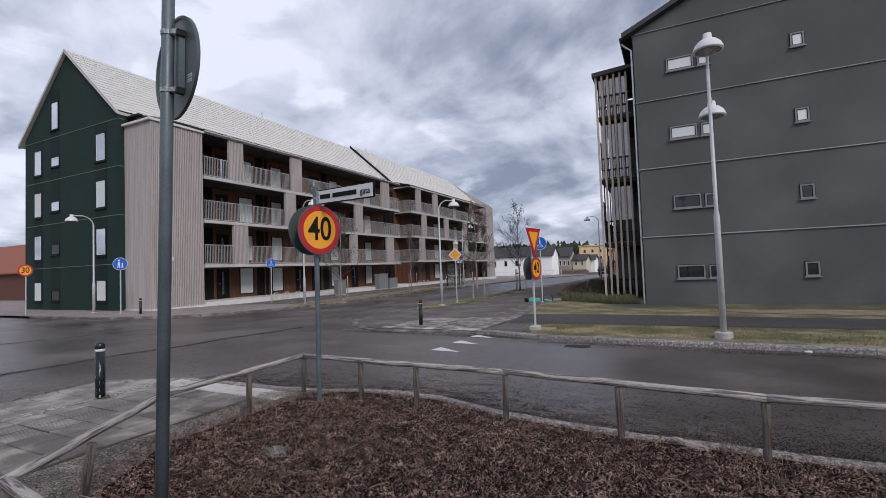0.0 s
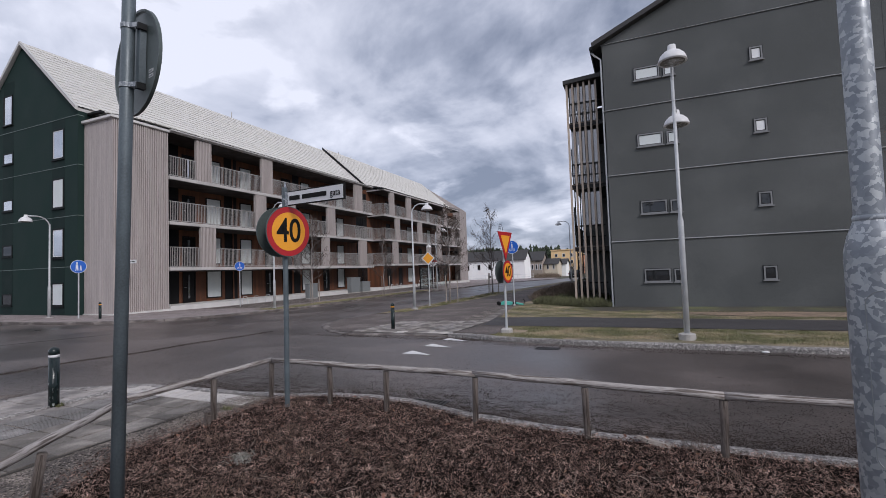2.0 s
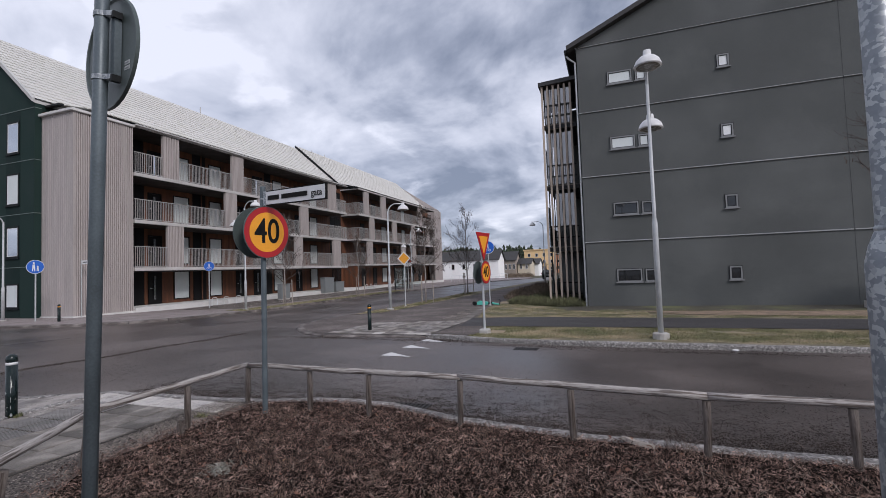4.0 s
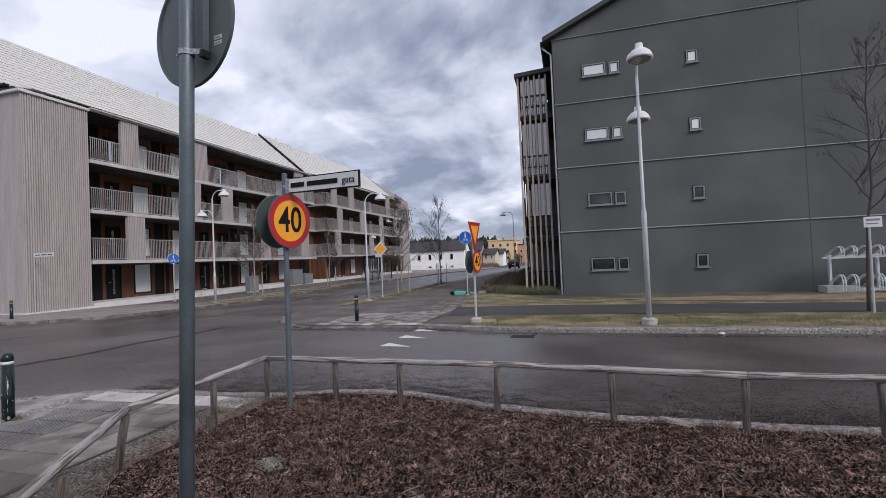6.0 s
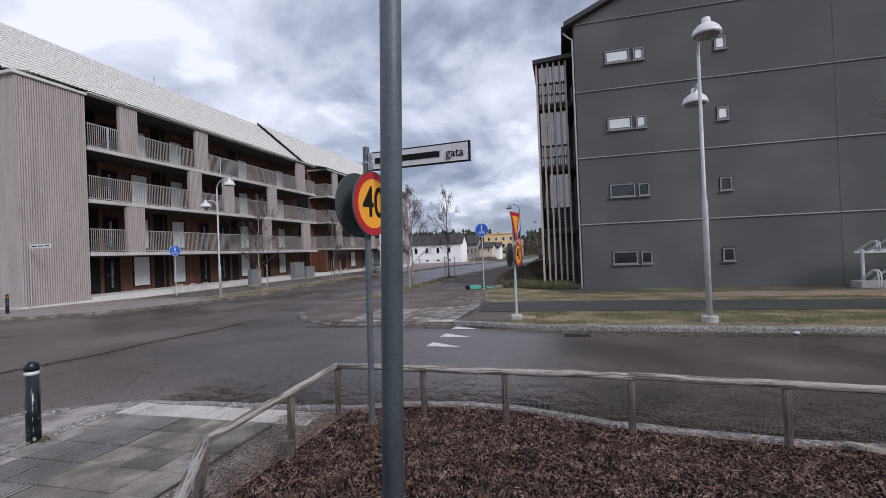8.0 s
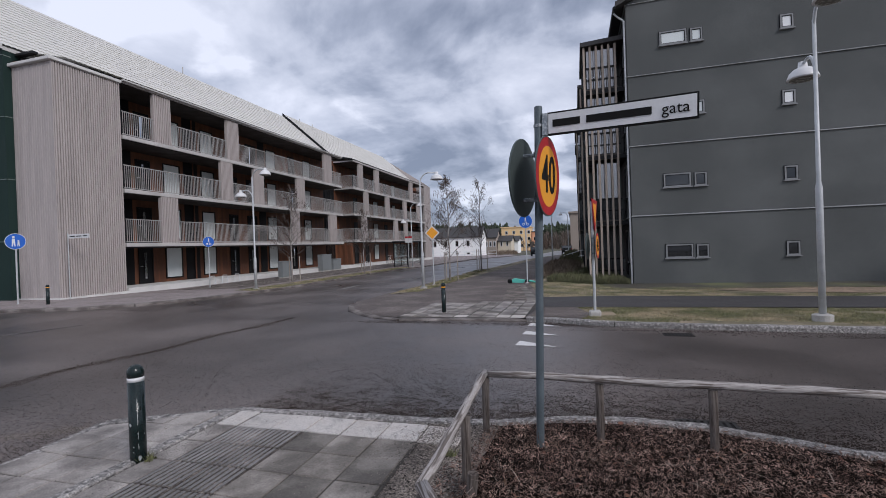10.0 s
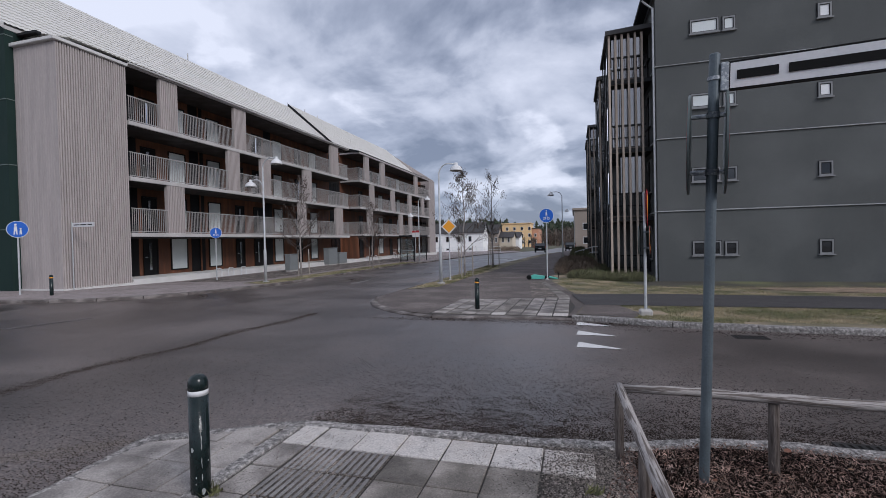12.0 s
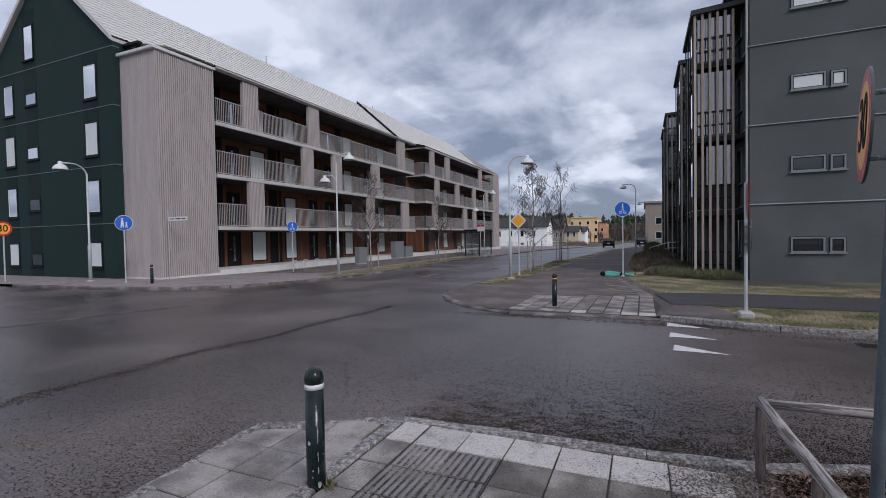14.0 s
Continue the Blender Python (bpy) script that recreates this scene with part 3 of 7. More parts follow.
def kerb_line(name, edge, width, label, height=KERB + 0.006, mat="granite"):
    """Granite kerb stones laid end to end along an edge."""
    k = thing(name, label, "kerb", kind="structure")
    stones = []
    for v_ in range(4):
        # split stone with rough, slightly uneven arrises
        bm = bmesh.new()
        rings = []
        for c in range(6):
            u = c / 5
            w = [noise.noise((u * 3.1, v_ * 7.3, q * 2.7)) * 0.10 for q in range(5)]
            ring = ((-0.5, -0.5), (-0.5 + w[0], 0.30 + w[1]), (-0.36 + w[2], 0.47 + w[3] * 0.6), (0.36 + w[4], 0.48 + w[0] * 0.6), (0.5 + w[1], 0.32 + w[2]), (0.5, -0.5))
            rings.append([bm.verts.new((u, y, z)) for y, z in ring])
        for a, b in zip(rings, rings[1:]):
            for q in range(6):
                bm.faces.new((a[q], b[q], b[(q + 1) % 6], a[(q + 1) % 6]))
        bm.faces.new(rings[0])
        bm.faces.new(rings[-1][::-1])
        bmesh.ops.recalc_face_normals(bm, faces=bm.faces[:])
        me = bpy.data.meshes.new("kerb_stone")
        bm.to_mesh(me)
        bm.free()
        me.materials.append(M[mat])
        stones.append(me)
    rnd = random.Random(len(edge))
    for a, b in zip(edge, edge[1:]):
        d = Vector((b[0] - a[0], b[1] - a[1], 0))
        n = max(1, round(min(d.length, 40) / 1.0))
        if min(abs(a[0]), abs(b[0])) > 35:
            continue
        for i in range(n):
            p = Vector((a[0], a[1], 0)) + d * (i / n)
            m = Vector((a[0], a[1], 0)) + d * ((i + 1) / n)
            h = height
            p.z, m.z = level(p.y) + h - 0.1 + rnd.uniform(-0.004, 0.004), level(m.y) + h - 0.1
            s = new("kerb_stone", rnd.choice(stones))
            s.parent = k
            x = (m - p)
            rot = x.to_track_quat("X", "Z").to_matrix().to_4x4()
            s.matrix_local = Matrix.Translation(p) @ rot @ Matrix.Diagonal((x.length - 0.005, width * rnd.uniform(0.94, 1.05), 0.2, 1))
    return k


kerb_line("kerb_north_east", NE_EDGE[1:10], 0.16, "pale weathered granite kerb along the lawn")
kerb_line("kerb_north", NE_EDGE[9:], 0.24, "narrow worn kerb round the cycle path corner", LOW + 0.004, "granite_dark")
kerb_line("kerb_south_east", SE_EDGE[1:-1], 0.13, "low weathered granite kerb round the corner")
kerb_line("kerb_west", NW_EDGE[1:], 0.16, "pale granite kerb along the balcony house", KERB + 0.004, "granite_dark")

# give-way triangles, worn lines and the tar seam
for yy in (9.06, 10.12, 11.17):
    t = sheet("give_way_triangle", [(-4.63, yy + 0.02), (-4.59, yy + 0.44), (-3.92, yy - 0.02)], 0.006, "road_paint")
    structure(t, "worn white give-way triangle painted on the asphalt", "road marking")
structure(sheet("dust_line", [(-17.0, 6.0), (-16.7, 8.2), (-16.3, 10.2), (-16.15, 10.2), (-16.5, 8.2), (-16.8, 6.0)], 0.006, "worn_paint"), "faint pale worn line on the asphalt", "road dust")
for yy in (21.6, 27.3, 33.0, 38.7, 44.4, 50.1, 55.8, 61.5, 67.2, 72.9, 78.6):
    xx = -15.0 + max(0.0, yy - 38) * 0.075
    structure(sheet("lane_dash", [(xx, yy), (xx + 0.12, yy), (xx + 0.14, yy + 2.2), (xx + 0.02, yy + 2.2)], 0.006, "faded_paint"), "faded white lane dash on the asphalt", "road marking")


# ---- facade parts ----
def ribbed(bm, y0, y1, z0, z1, x, pitch=0.108, depth=0.08, thick=0.26):
    """Upright ribbed boards facing +x, as one profile."""
    n = max(2, round((y1 - y0) / pitch))
    w = (y1 - y0) / n
    plan = [(x - thick, y0)]
    for i in range(n):
        a = y0 + w * i
        plan += [(x - depth, a), (x, a + w * 0.08), (x, a + w * 0.62), (x - depth, a + w * 0.70)]
    plan += [(x - depth, y1), (x - thick, y1)]
    low, high = ([bm.verts.new((px, py, z)) for px, py in plan] for z in (z0, z1))
    for i in range(len(plan)):
        j = (i + 1) % len(plan)
        bm.faces.new((low[i], low[j], high[j], high[i]))
    bm.faces.new(low[::-1])
    bm.faces.new(high)
    bmesh.ops.recalc_face_normals(bm, faces=bm.faces[:])
    return bm


def railing(bm, y0, y1, z, x, height=1.2, pitch=0.11):
    for h in (0.06, height):
        box(bm, (x - 0.03, y0, z + h - 0.02), (x + 0.01, y1, z + h + 0.02))
    n = max(1, round((y1 - y0) / pitch))
    for i in range(n):
        a = y0 + (y1 - y0) * (i + 0.5) / n
        box(bm, (x - 0.018, a - 0.014, z + 0.06), (x - 0.002, a + 0.014, z + height))
    return bm


def window(parent, c0, c1, normal, frame_mat, pane_mat, depth=0.05, bar=0.06, sill="", reveal=0.0, name="window", label=""):
    """A window on an upright wall; c0 and c1: lower and upper corner on the wall's face. normal: '-y' or '+x' or '-x'."""
    (x0, y0, z0), (x1, y1, z1) = c0, c1
    w = new(name)
    w.parent = parent
    tagged(w, label)

    def put(u0, u1, v0, v1, d0, d1, bm):
        if normal == "-y":
            box(bm, (u0, y0 - d1, v0), (u1, y0 - d0, v1))
        elif normal == "+x":
            box(bm, (x0 + d0, u0, v0), (x0 + d1, u1, v1))
        else:
            box(bm, (x0 - d1, u0, v0), (x0 - d0, u1, v1))

    a, b = (x0, x1) if normal == "-y" else (y0, y1)
    bm = bmesh.new()
    put(a, b, z0, z0 + bar, -0.03, depth, bm)
    put(a, b, z1 - bar, z1, -0.03, depth, bm)
    put(a, a + bar, z0 + bar, z1 - bar, -0.03, depth, bm)
    put(b - bar, b, z0 + bar, z1 - bar, -0.03, depth, bm)
    part("frame", bm, frame_mat, w)
    # flat black strips round the frame, painted as the shade of a recess
    if reveal:
        bm = bmesh.new()
        put(a - reveal, b + reveal, z0 - reveal, z0 - 0.002, 0.001, 0.02, bm)
        put(a - reveal, b + reveal, z1 + 0.002, z1 + reveal, 0.001, 0.02, bm)
        put(a - reveal, a - 0.002, z0, z1, 0.001, 0.02, bm)
        put(b + 0.002, b + reveal, z0, z1, 0.001, 0.02, bm)
        part("reveal", bm, "black_metal", w)
        bm = bmesh.new()
        c, d = bar + 0.002, bar + 0.026
        put(a + c, b - c, z0 + c, z0 + d, 0.017, 0.03, bm)
        put(a + c, b - c, z1 - d, z1 - c, 0.017, 0.03, bm)
        put(a + c, a + d, z0 + d, z1 - d, 0.017, 0.03, bm)
        put(b - d, b - c, z0 + d, z1 - d, 0.017, 0.03, bm)
        part("gasket", bm, "black_metal", w)
    bm = bmesh.new()
    put(a + bar, b - bar, z0 + bar, z1 - bar, 0.004, 0.016, bm)
    part("pane", bm, pane_mat, w)
    if sill:
        bm = bmesh.new()
        put(a - 0.05, b + 0.05, z0 - 0.05, z0 - 0.003, 0.0, depth + 0.05, bm)
        part("sill", bm, sill, w)
    return w


def tiled_roof(bm, ridge, eave, y0, y1, rows, pitch=0.22):
    """Profiled sheet roof in stepped rows between a ridge (x, z) and an eave (x, z)."""
    n = round((y1 - y0) / (pitch / 4))
    dx, dz = (eave[0] - ridge[0]) / rows, (eave[1] - ridge[1]) / rows
    nl = math.hypot(dx, dz)
    nx, nz = -dz / nl, dx / nl
    if nz < 0:
        nx, nz = -nx, -nz
    lift = (0.0, 0.022, 0.03, 0.022)
    lines = []
    for r in range(rows):
        for t, raise_ in ((r, 0.0), (r + 1, 0.03)):
            line = []
            for i in range(n + 1):
                k = lift[i % 4] + raise_
                line.append(bm.verts.new((ridge[0] + dx * t + nx * k, y0 + (y1 - y0) * i / n, ridge[1] + dz * t + nz * k)))
            lines.append(line)
    for u, w in zip(lines, lines[1:]):
        for i in range(n):
            bm.faces.new((u[i], u[i + 1], w[i + 1], w[i]))
    return bm


# ---- the balcony house ----
XF, XB = -25.26, -27.45
GY = 15.5
house = thing("apartment_building", "four-storey house with pale sheet roof, grey balconies and dark green gable", "apartment building", "houses", (XF, GY, -0.15))


def hp(name, bm, mat, label="", smooth=False, parent=None):
    """A part of the balcony house, given in world places."""
    bmesh.ops.translate(bm, vec=(-XF, -GY, 0.15), verts=bm.verts[:])
    return part(name, bm, mat, parent or house, label, smooth)


def gable_wall(x0, x1, zb, ze, xr, zr, y, thick):
    return prism(bmesh.new(), [(x0, y, zb), (x1, y, zb), (x1, y, ze), (xr, y, zr), (x0, y, ze)], (0, thick, 0))


hp("gable_wall", gable_wall(-38.45, -27.75, -0.3, 11.2, -33.15, 15.98, GY, 0.35), "green_wall", "dark green rendered gable wall")
hp("gable_return", boxes(((-28.1, GY + 0.352, -0.3), (-27.752, 16.2, 11.1))), "green_panel")
hp("back_wall", boxes(((-38.45, GY + 0.36, -0.3), (-38.1, 43.9, 11.2))), "green_wall")
hp("brown_wall", boxes(((XB - 0.3, 15.85, -0.2), (XB, 43.6, 10.7))), "brown_wood", "brown stained wooden wall behind the balconies")
for z in (2.58, 5.36, 8.15, 10.88):
    hp("seam", boxes(((-38.44, GY - 0.022, z), (-27.76, GY - 0.002, z + 0.035)), ((-27.752, GY + 0.01, z), (-27.735, 15.81, z + 0.035))), "seam")
for a, b, z in ((-37.25, -36.2, 10.86), (-35.2, -34.05, 14.0), (-30.1, -28.9, 10.86)):
    hp("upright_panel", boxes(((a, GY - 0.0055, 0.0), (b, GY - 0.001, z))), "green_panel")


def inner_frame(a, b, c, d, inset=0.09, wide=0.035):
    """Slim white casement inside a window on the gable."""
    y0, y1 = GY - 0.026, GY - 0.017
    a, b, c, d = a + inset, b - inset, c + inset, d - inset
    return boxes(((a, y0, c), (b, y1, c + wide)), ((a, y0, d - wide), (b, y1, d)), ((a, y0, c + wide), (a + wide, y1, d - wide)), ((b - wide, y0, c + wide), (b, y1, d - wide)))


rows_z = ((0.45, 1.76), (3.1, 4.77), (5.87, 7.57), (8.62, 10.35))
for k, (z0, z1) in enumerate(rows_z):
    for (a, b, c, d) in ((-37.25, -36.25, z0, z1), (-30.05, -28.97, z0, z1)):
        # pale grey panes here have the sky's reflection painted in
        w = window(house, (a - XF, 0, c + 0.15), (b - XF, 0, d + 0.15), "-y", "win_frame_dark", "glass_sky" if k in (1, 3) else "blind_sky_grey", 0.03, 0.09, "win_frame_dark")
        hp("inner_frame", inner_frame(a, b, c, d), "sign_white", "thin white inner frame", parent=w)
    z = (0.5, 3.4, 6.12, 8.97)[k]
    window(house, (-35.15 - XF, 0, z + 0.15), (-34.07 - XF, 0, z + 0.85), "-y", "win_frame_dark", "glass_sky" if k > 1 else "glass_dark", 0.03, 0.08, "win_frame_dark")
window(house, (-35.15 - XF, 0, 11.5), (-34.17 - XF, 0, 13.35), "-y", "win_frame_dark", "glass_sky", 0.05, 0.06, "win_frame_dark")

# stair box with ribbed boards
bm = ribbed(bmesh.new(), 15.86, 18.96, 0.02, 10.42, XF)
hp("cladding_front", bm, "cladding", "ribbed grey-beige wooden cladding")
bm = boxes(((-27.74, 15.82, 0.02), (XF - 0.02, 15.85, 10.42)))
for i in range(17):
    x = -27.7 + i * 0.145
    box(bm, (x, 15.812, 0.02), (x + 0.10, 15.819, 10.42))
hp("cladding_side", bm, "cladding")
hp("box_core", boxes(((-27.44, 15.87, 0.0), (XF - 0.25, 18.9, 10.4))), "cladding")
hp("box_cap", boxes(((-27.95, 15.66, 10.43), (XF + 0.1, 18.98, 10.58)), bevel=0.02), "plinth", "pale concrete cap")
hp("plinth", boxes(((-27.8, 15.76, -0.35), (XF + 0.06, 18.98, 0.02)), ((XF - 2.2, 18.985, -0.35), (XF + 0.06, 43.5, 0.16)), ((-27.8, 43.52, -0.35), (XF + 0.06, 70.2, 0.06))), "plinth", "pale concrete plinth")

ROOFZ = 10.5
SLABS = (2.44, 5.17, 7.88)


def storey_front(y0, y1, dz, piers, group):
    """Slabs, piers and railings of one balcony front; piers by storey."""
    for s, z in enumerate(SLABS):
        hp("balcony_slab", boxes(((XB + 0.003, y0, z + dz - 0.2), (XF + 0.03, y1, z + dz)), bevel=0.012), "concrete", "pale concrete balcony slab")
        if s:
            # added board that carries the slab's underside shade as dark colour
            hp("ceiling", boxes(((XB + 0.03, y0 + 0.05, z + dz - 0.235), (XF - 0.06, y1 - 0.05, z + dz - 0.203))), "ceiling", "brown board added under the slab, balcony shade put into its colour")
        top = (SLABS[s + 1] - 0.2 if s < 2 else ROOFZ - 0.02) + dz
        edges = [y0]
        for a, b in piers[s]:
            hp("pier", ribbed(bmesh.new(), a, b, z + dz + 0.002, top, XF + 0.012, thick=0.22), "cladding", "ribbed grey-beige pier")
            edges += [a, b]
        edges.append(y1)
        for a, b in zip(edges[::2], edges[1::2]):
            if b - a > 0.3:
                hp("railing", railing(bmesh.new(), a + 0.02, b - 0.02, z + dz, XF - 0.02), "railing", "upright grey metal balusters")
    # same shade-dark boards below the roof slab and the lowest slab
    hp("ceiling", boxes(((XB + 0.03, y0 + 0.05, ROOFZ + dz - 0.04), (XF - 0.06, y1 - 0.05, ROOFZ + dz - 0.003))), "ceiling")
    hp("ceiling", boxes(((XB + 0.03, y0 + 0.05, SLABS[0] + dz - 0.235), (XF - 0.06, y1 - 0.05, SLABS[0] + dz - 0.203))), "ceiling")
    hp("roof_slab", boxes(((XB - 0.2, y0, ROOFZ + dz), (XF + 0.08, y1, ROOFZ + dz + 0.14)), bevel=0.012), "concrete")


P1 = (((21.1, 22.24), (33.23, 34.25), (39.0, 40.3)), ((25.64, 26.7), (28.79, 29.86), (34.0, 35.14)), ((20.83, 21.96), (26.29, 27.39), (38.35, 39.7)))
P2 = (((45.8, 46.95), (54.8, 55.95), (58.3, 59.4)), ((46.5, 47.5), (52.3, 53.4), (58.2, 59.3), (63.55, 64.6)), ((45.3, 46.3), (49.35, 50.5), (60.75, 61.9)))
storey_front(18.99, 41.5, 0.0, P1, "b")
storey_front(43.9, 66.9, 0.2, P2, "b")
# end returns of the railings at the gap between the two fronts
for dz, y in ((0.0, 41.48), (0.2, 43.92)):
    for z in SLABS:
        bm = bmesh.new()
        for h in (0.06, 1.2):
            box(bm, (XB + 0.02, y - 0.02, z + dz + h - 0.02), (XF - 0.06, y + 0.02, z + dz + h + 0.02))
        for i in range(19):
            x = XB + 0.08 + i * 0.11
            box(bm, (x - 0.022, y - 0.008, z + dz + 0.06), (x + 0.022, y + 0.008, z + dz + 1.2))
        hp("railing", bm, "railing")
hp("brown_wall", boxes(((XB - 0.3, 43.62, -0.2), (XB, 69.7, 10.9)), ((XB + 0.002, 43.95, 0.06), (XF - 0.35, 44.12, 2.4))), "brown_wood", "brown stained wooden wall behind the balconies")
hp("end_wall", ribbed(bmesh.new(), 66.92, 69.9, 0.07, 10.95, XF), "cladding", "ribbed grey-beige end wall")
hp("end_wall_side", boxes(((-38.4, 69.7, -0.3), (XF - 0.25, 69.95, 11.2))), "cladding")
for s in SLABS:
    bm = boxes(((XB + 0.1, 66.22, s + 0.9), (XB + 0.16, 66.24, s + 2.3)))
    for i in range(7):
        box(bm, (XB + 0.1, 66.2, s + 0.9 + i * 0.2), (XF - 0.3, 66.25, s + 1.02 + i * 0.2))
    hp("louvre", bm, "black_metal", "dark slatted screen at the balcony end")

# doors and windows behind the balconies
FLOORS = (0.1, 2.44, 5.17, 7.88)


def back_opening(y0, y1, z0, z1, pane, name, bar=0.07):
    w = window(house, (XB - XF, y0 - GY, z0 + 0.15), (XB - XF, y1 - GY, z1 + 0.15), "+x", "black_door", pane, 0.05, bar, name=name)
    return w


for s, z in enumerate(FLOORS):
    ceil = (SLABS[s] - 0.2) if s < 3 else ROOFZ
    dz = 0
    for y0, y1 in ((21.45, 22.4), (28.7, 29.6), (30.6, 31.7), (36.0, 36.9)):
        d = back_opening(y0, y1, z, z + 2.1, "black_door", "door")
        bm = boxes(((XB - XF + 0.06, y0 - GY + 0.35, z + 0.5), (XB - XF + 0.066, y0 - GY + 0.5, z + 2.0)))
        part("glass_strip", bm, "glass_sky", d, "narrow pane")
        part("handle", boxes(((XB - XF + 0.05, y0 - GY + 0.1, z + 1.2), (XB - XF + 0.1, y0 - GY + 0.22, z + 1.24))), "lamp_grey", d)
    for y0, y1 in ((23.25, 24.5), (26.2, 27.35), (33.0, 34.2), (38.2, 39.4)):
        back_opening(y0, y1, z + 0.25, z + 2.15, "blind_sky_grey", "window")
    for y0, y1 in ((20.0, 21.2), (24.8, 25.9), (32.0, 32.8)):
        hp("dark_panel", boxes(((XB + 0.001, y0, z), (XB + 0.02, y1, ceil - 0.02))), "black_door")
    hp("downpipe", tube(bmesh.new(), [(XB + 0.08, 25.5, z), (XB + 0.08, 25.5, ceil)], 0.045), "brown_wood")
    zz = z + (0.2 if s else 0)
    for y0, y1 in ((48.0, 48.9), (50.8, 51.7), (56.6, 57.5), (62.4, 63.3), (65.0, 65.9)):
        back_opening(y0, y1, zz, zz + 2.1, "black_door", "door")
    for y0, y1 in ((53.2, 54.6), (59.3, 60.5)):
        back_opening(y0, y1, zz + 0.25, zz + 2.15, "blind_sky_grey", "window")
for y0 in (41.9, 42.8):
    back_opening(y0, y0 + 0.8, 0.1, 2.25, "glass_dark", "door")
hp("gap_wall", boxes(((XB + 0.004, 41.7, 2.4), (XB + 0.02, 43.8, 10.4))), "black_door", "dark recess between the fronts")
for z in (3.0, 5.8, 8.5):
    back_opening(41.9, 42.6, z, z + 1.9, "glass_sky", "window")
    back_opening(42.9, 43.5, z, z + 1.9, "glass_sky", "window")

# roofs
RX, RZ = -33.15, 16.12
hp("roof", tiled_roof(tiled_roof(bmesh.new(), (RX, RZ), (-27.7, 11.32), GY - 0.12, 44.0, 18), (-27.7, 11.32), (XF + 0.12, 10.66), 16.2, 41.6, 7), "roof", "pale profiled sheet roof")
hp("roof", tiled_roof(tiled_roof(bmesh.new(), (RX, RZ + 0.28), (-27.5, 11.46), 44.02, 70.0, 18), (-27.5, 11.46), (XF + 0.12, 10.88), 43.8, 66.95, 7), "roof", "pale profiled sheet roof")
hp("roof_back", prism(bmesh.new(), [(RX, GY - 0.12, RZ + 0.03), (-38.95, GY - 0.12, 10.95), (-38.95, GY - 0.12, 10.8), (RX, GY - 0.12, RZ - 0.12)], (0, 85.6 - 30.1, 0)), "roof_edge")
hp("roof_deck", prism(bmesh.new(), [(RX, GY - 0.05, RZ - 0.03), (-27.72, GY - 0.05, 11.27), (-27.72, GY - 0.05, 11.12), (RX, GY - 0.05, RZ - 0.2)], (0, 54.5, 0)), "roof_edge")
bm = bmesh.new()
for x1, z1 in ((-27.62, 11.28), (-38.98, 10.93)):
    prism(bm, [(RX, GY - 0.2, RZ + 0.07), (x1, GY - 0.2, z1 + 0.06), (x1, GY - 0.2, z1 - 0.16), (RX, GY - 0.2, RZ - 0.16)], (0, 0.14, 0))
hp("verge_board", bm, "roof_edge", "pale metal verge board")
hp("dark_verge", prism(bmesh.new(), [(RX, 43.7, RZ + 0.33), (-27.5, 43.7, 11.52), (XF + 0.1, 43.7, 10.94), (XF + 0.1, 43.7, 10.76), (-27.5, 43.7, 11.28), (RX, 43.7, RZ + 0.02)], (0, 0.09, 0)), "black_metal", "dark metal verge at the second roof")
hp("eave_end", boxes(((-27.72, 15.95, 11.0), (-26.6, 16.19, 11.1))), "black_metal")
hp("end_gable", gable_wall(-38.4, -25.6, 8, 11.2, RX, RZ + 0.1, 69.96, 0.05), "cladding")
hp("gutter", tube(bmesh.new(), [(XF + 0.15, 18.98, 10.6), (XF + 0.15, 41.5, 10.6)], 0.05), "roof_edge")
for y in (30.8, 46.9, 49.5):
    hp("roof_vent", tube(bmesh.new(), [(RX, y, RZ), (RX, y, RZ + 0.55)], 0.04), "roof_edge")
hp("aerial", tube(tube(bmesh.new(), [(-36.6, 15.85, 12.8), (-36.6, 15.85, 14.35)], 0.03), [(-36.85, 15.85, 14.0), (-36.2, 15.85, 14.15)], 0.02), "railing", "thin roof aerial")

# ---- the anthracite house ----
DY, DX = 23.57, -1.1
dark = thing("apartment_building", "anthracite rendered four-storey gable house with timber balcony towers", "apartment building", "houses", (DX, DY, -0.35))


def dp(name, bm, mat, label="", smooth=False, parent=None):
    bmesh.ops.translate(bm, vec=(-DX, -DY, 0.35), verts=bm.verts[:])
    return part(name, bm, mat, parent or dark, label, smooth)


DR = 9.35
dp("gable_wall", gable_wall(DX, 19.8, -0.6, 12.3, DR, 17.0, DY, 0.4), "dark_render", "anthracite rendered gable wall")
dp("side_wall", boxes(((DX, DY + 0.402, -0.6), (DX + 0.4, 74, 12.3))), "dark_render")
dp("far_side_wall", boxes(((19.4, DY + 0.402, -0.6), (19.8, 74, 12.3)), ((DX, 74.0, -0.6), (19.8, 74.4, 12.3))), "dark_render")
for z in (2.74, 5.88, 9.02, 12.26):
    for a, b in ((DX - 0.01, 9.28), (9.34, 19.8)):
        if z > 12:
            a, b = max(a, DX + 0.1), min(b, 19.6)
        dp("flashing", prism(bmesh.new(), [(a, DY - 0.055, z), (a, DY - 0.001, z + 0.04), (a, DY - 0.001, z - 0.015), (a, DY - 0.045, z - 0.015)], (b - a, 0, 0)), "flashing", "grey metal flashing strip")
    dp("flashing", boxes(((DX - 0.05, DY + 0.01, z - 0.02), (DX - 0.001, 30, z + 0.04))), "flashing")
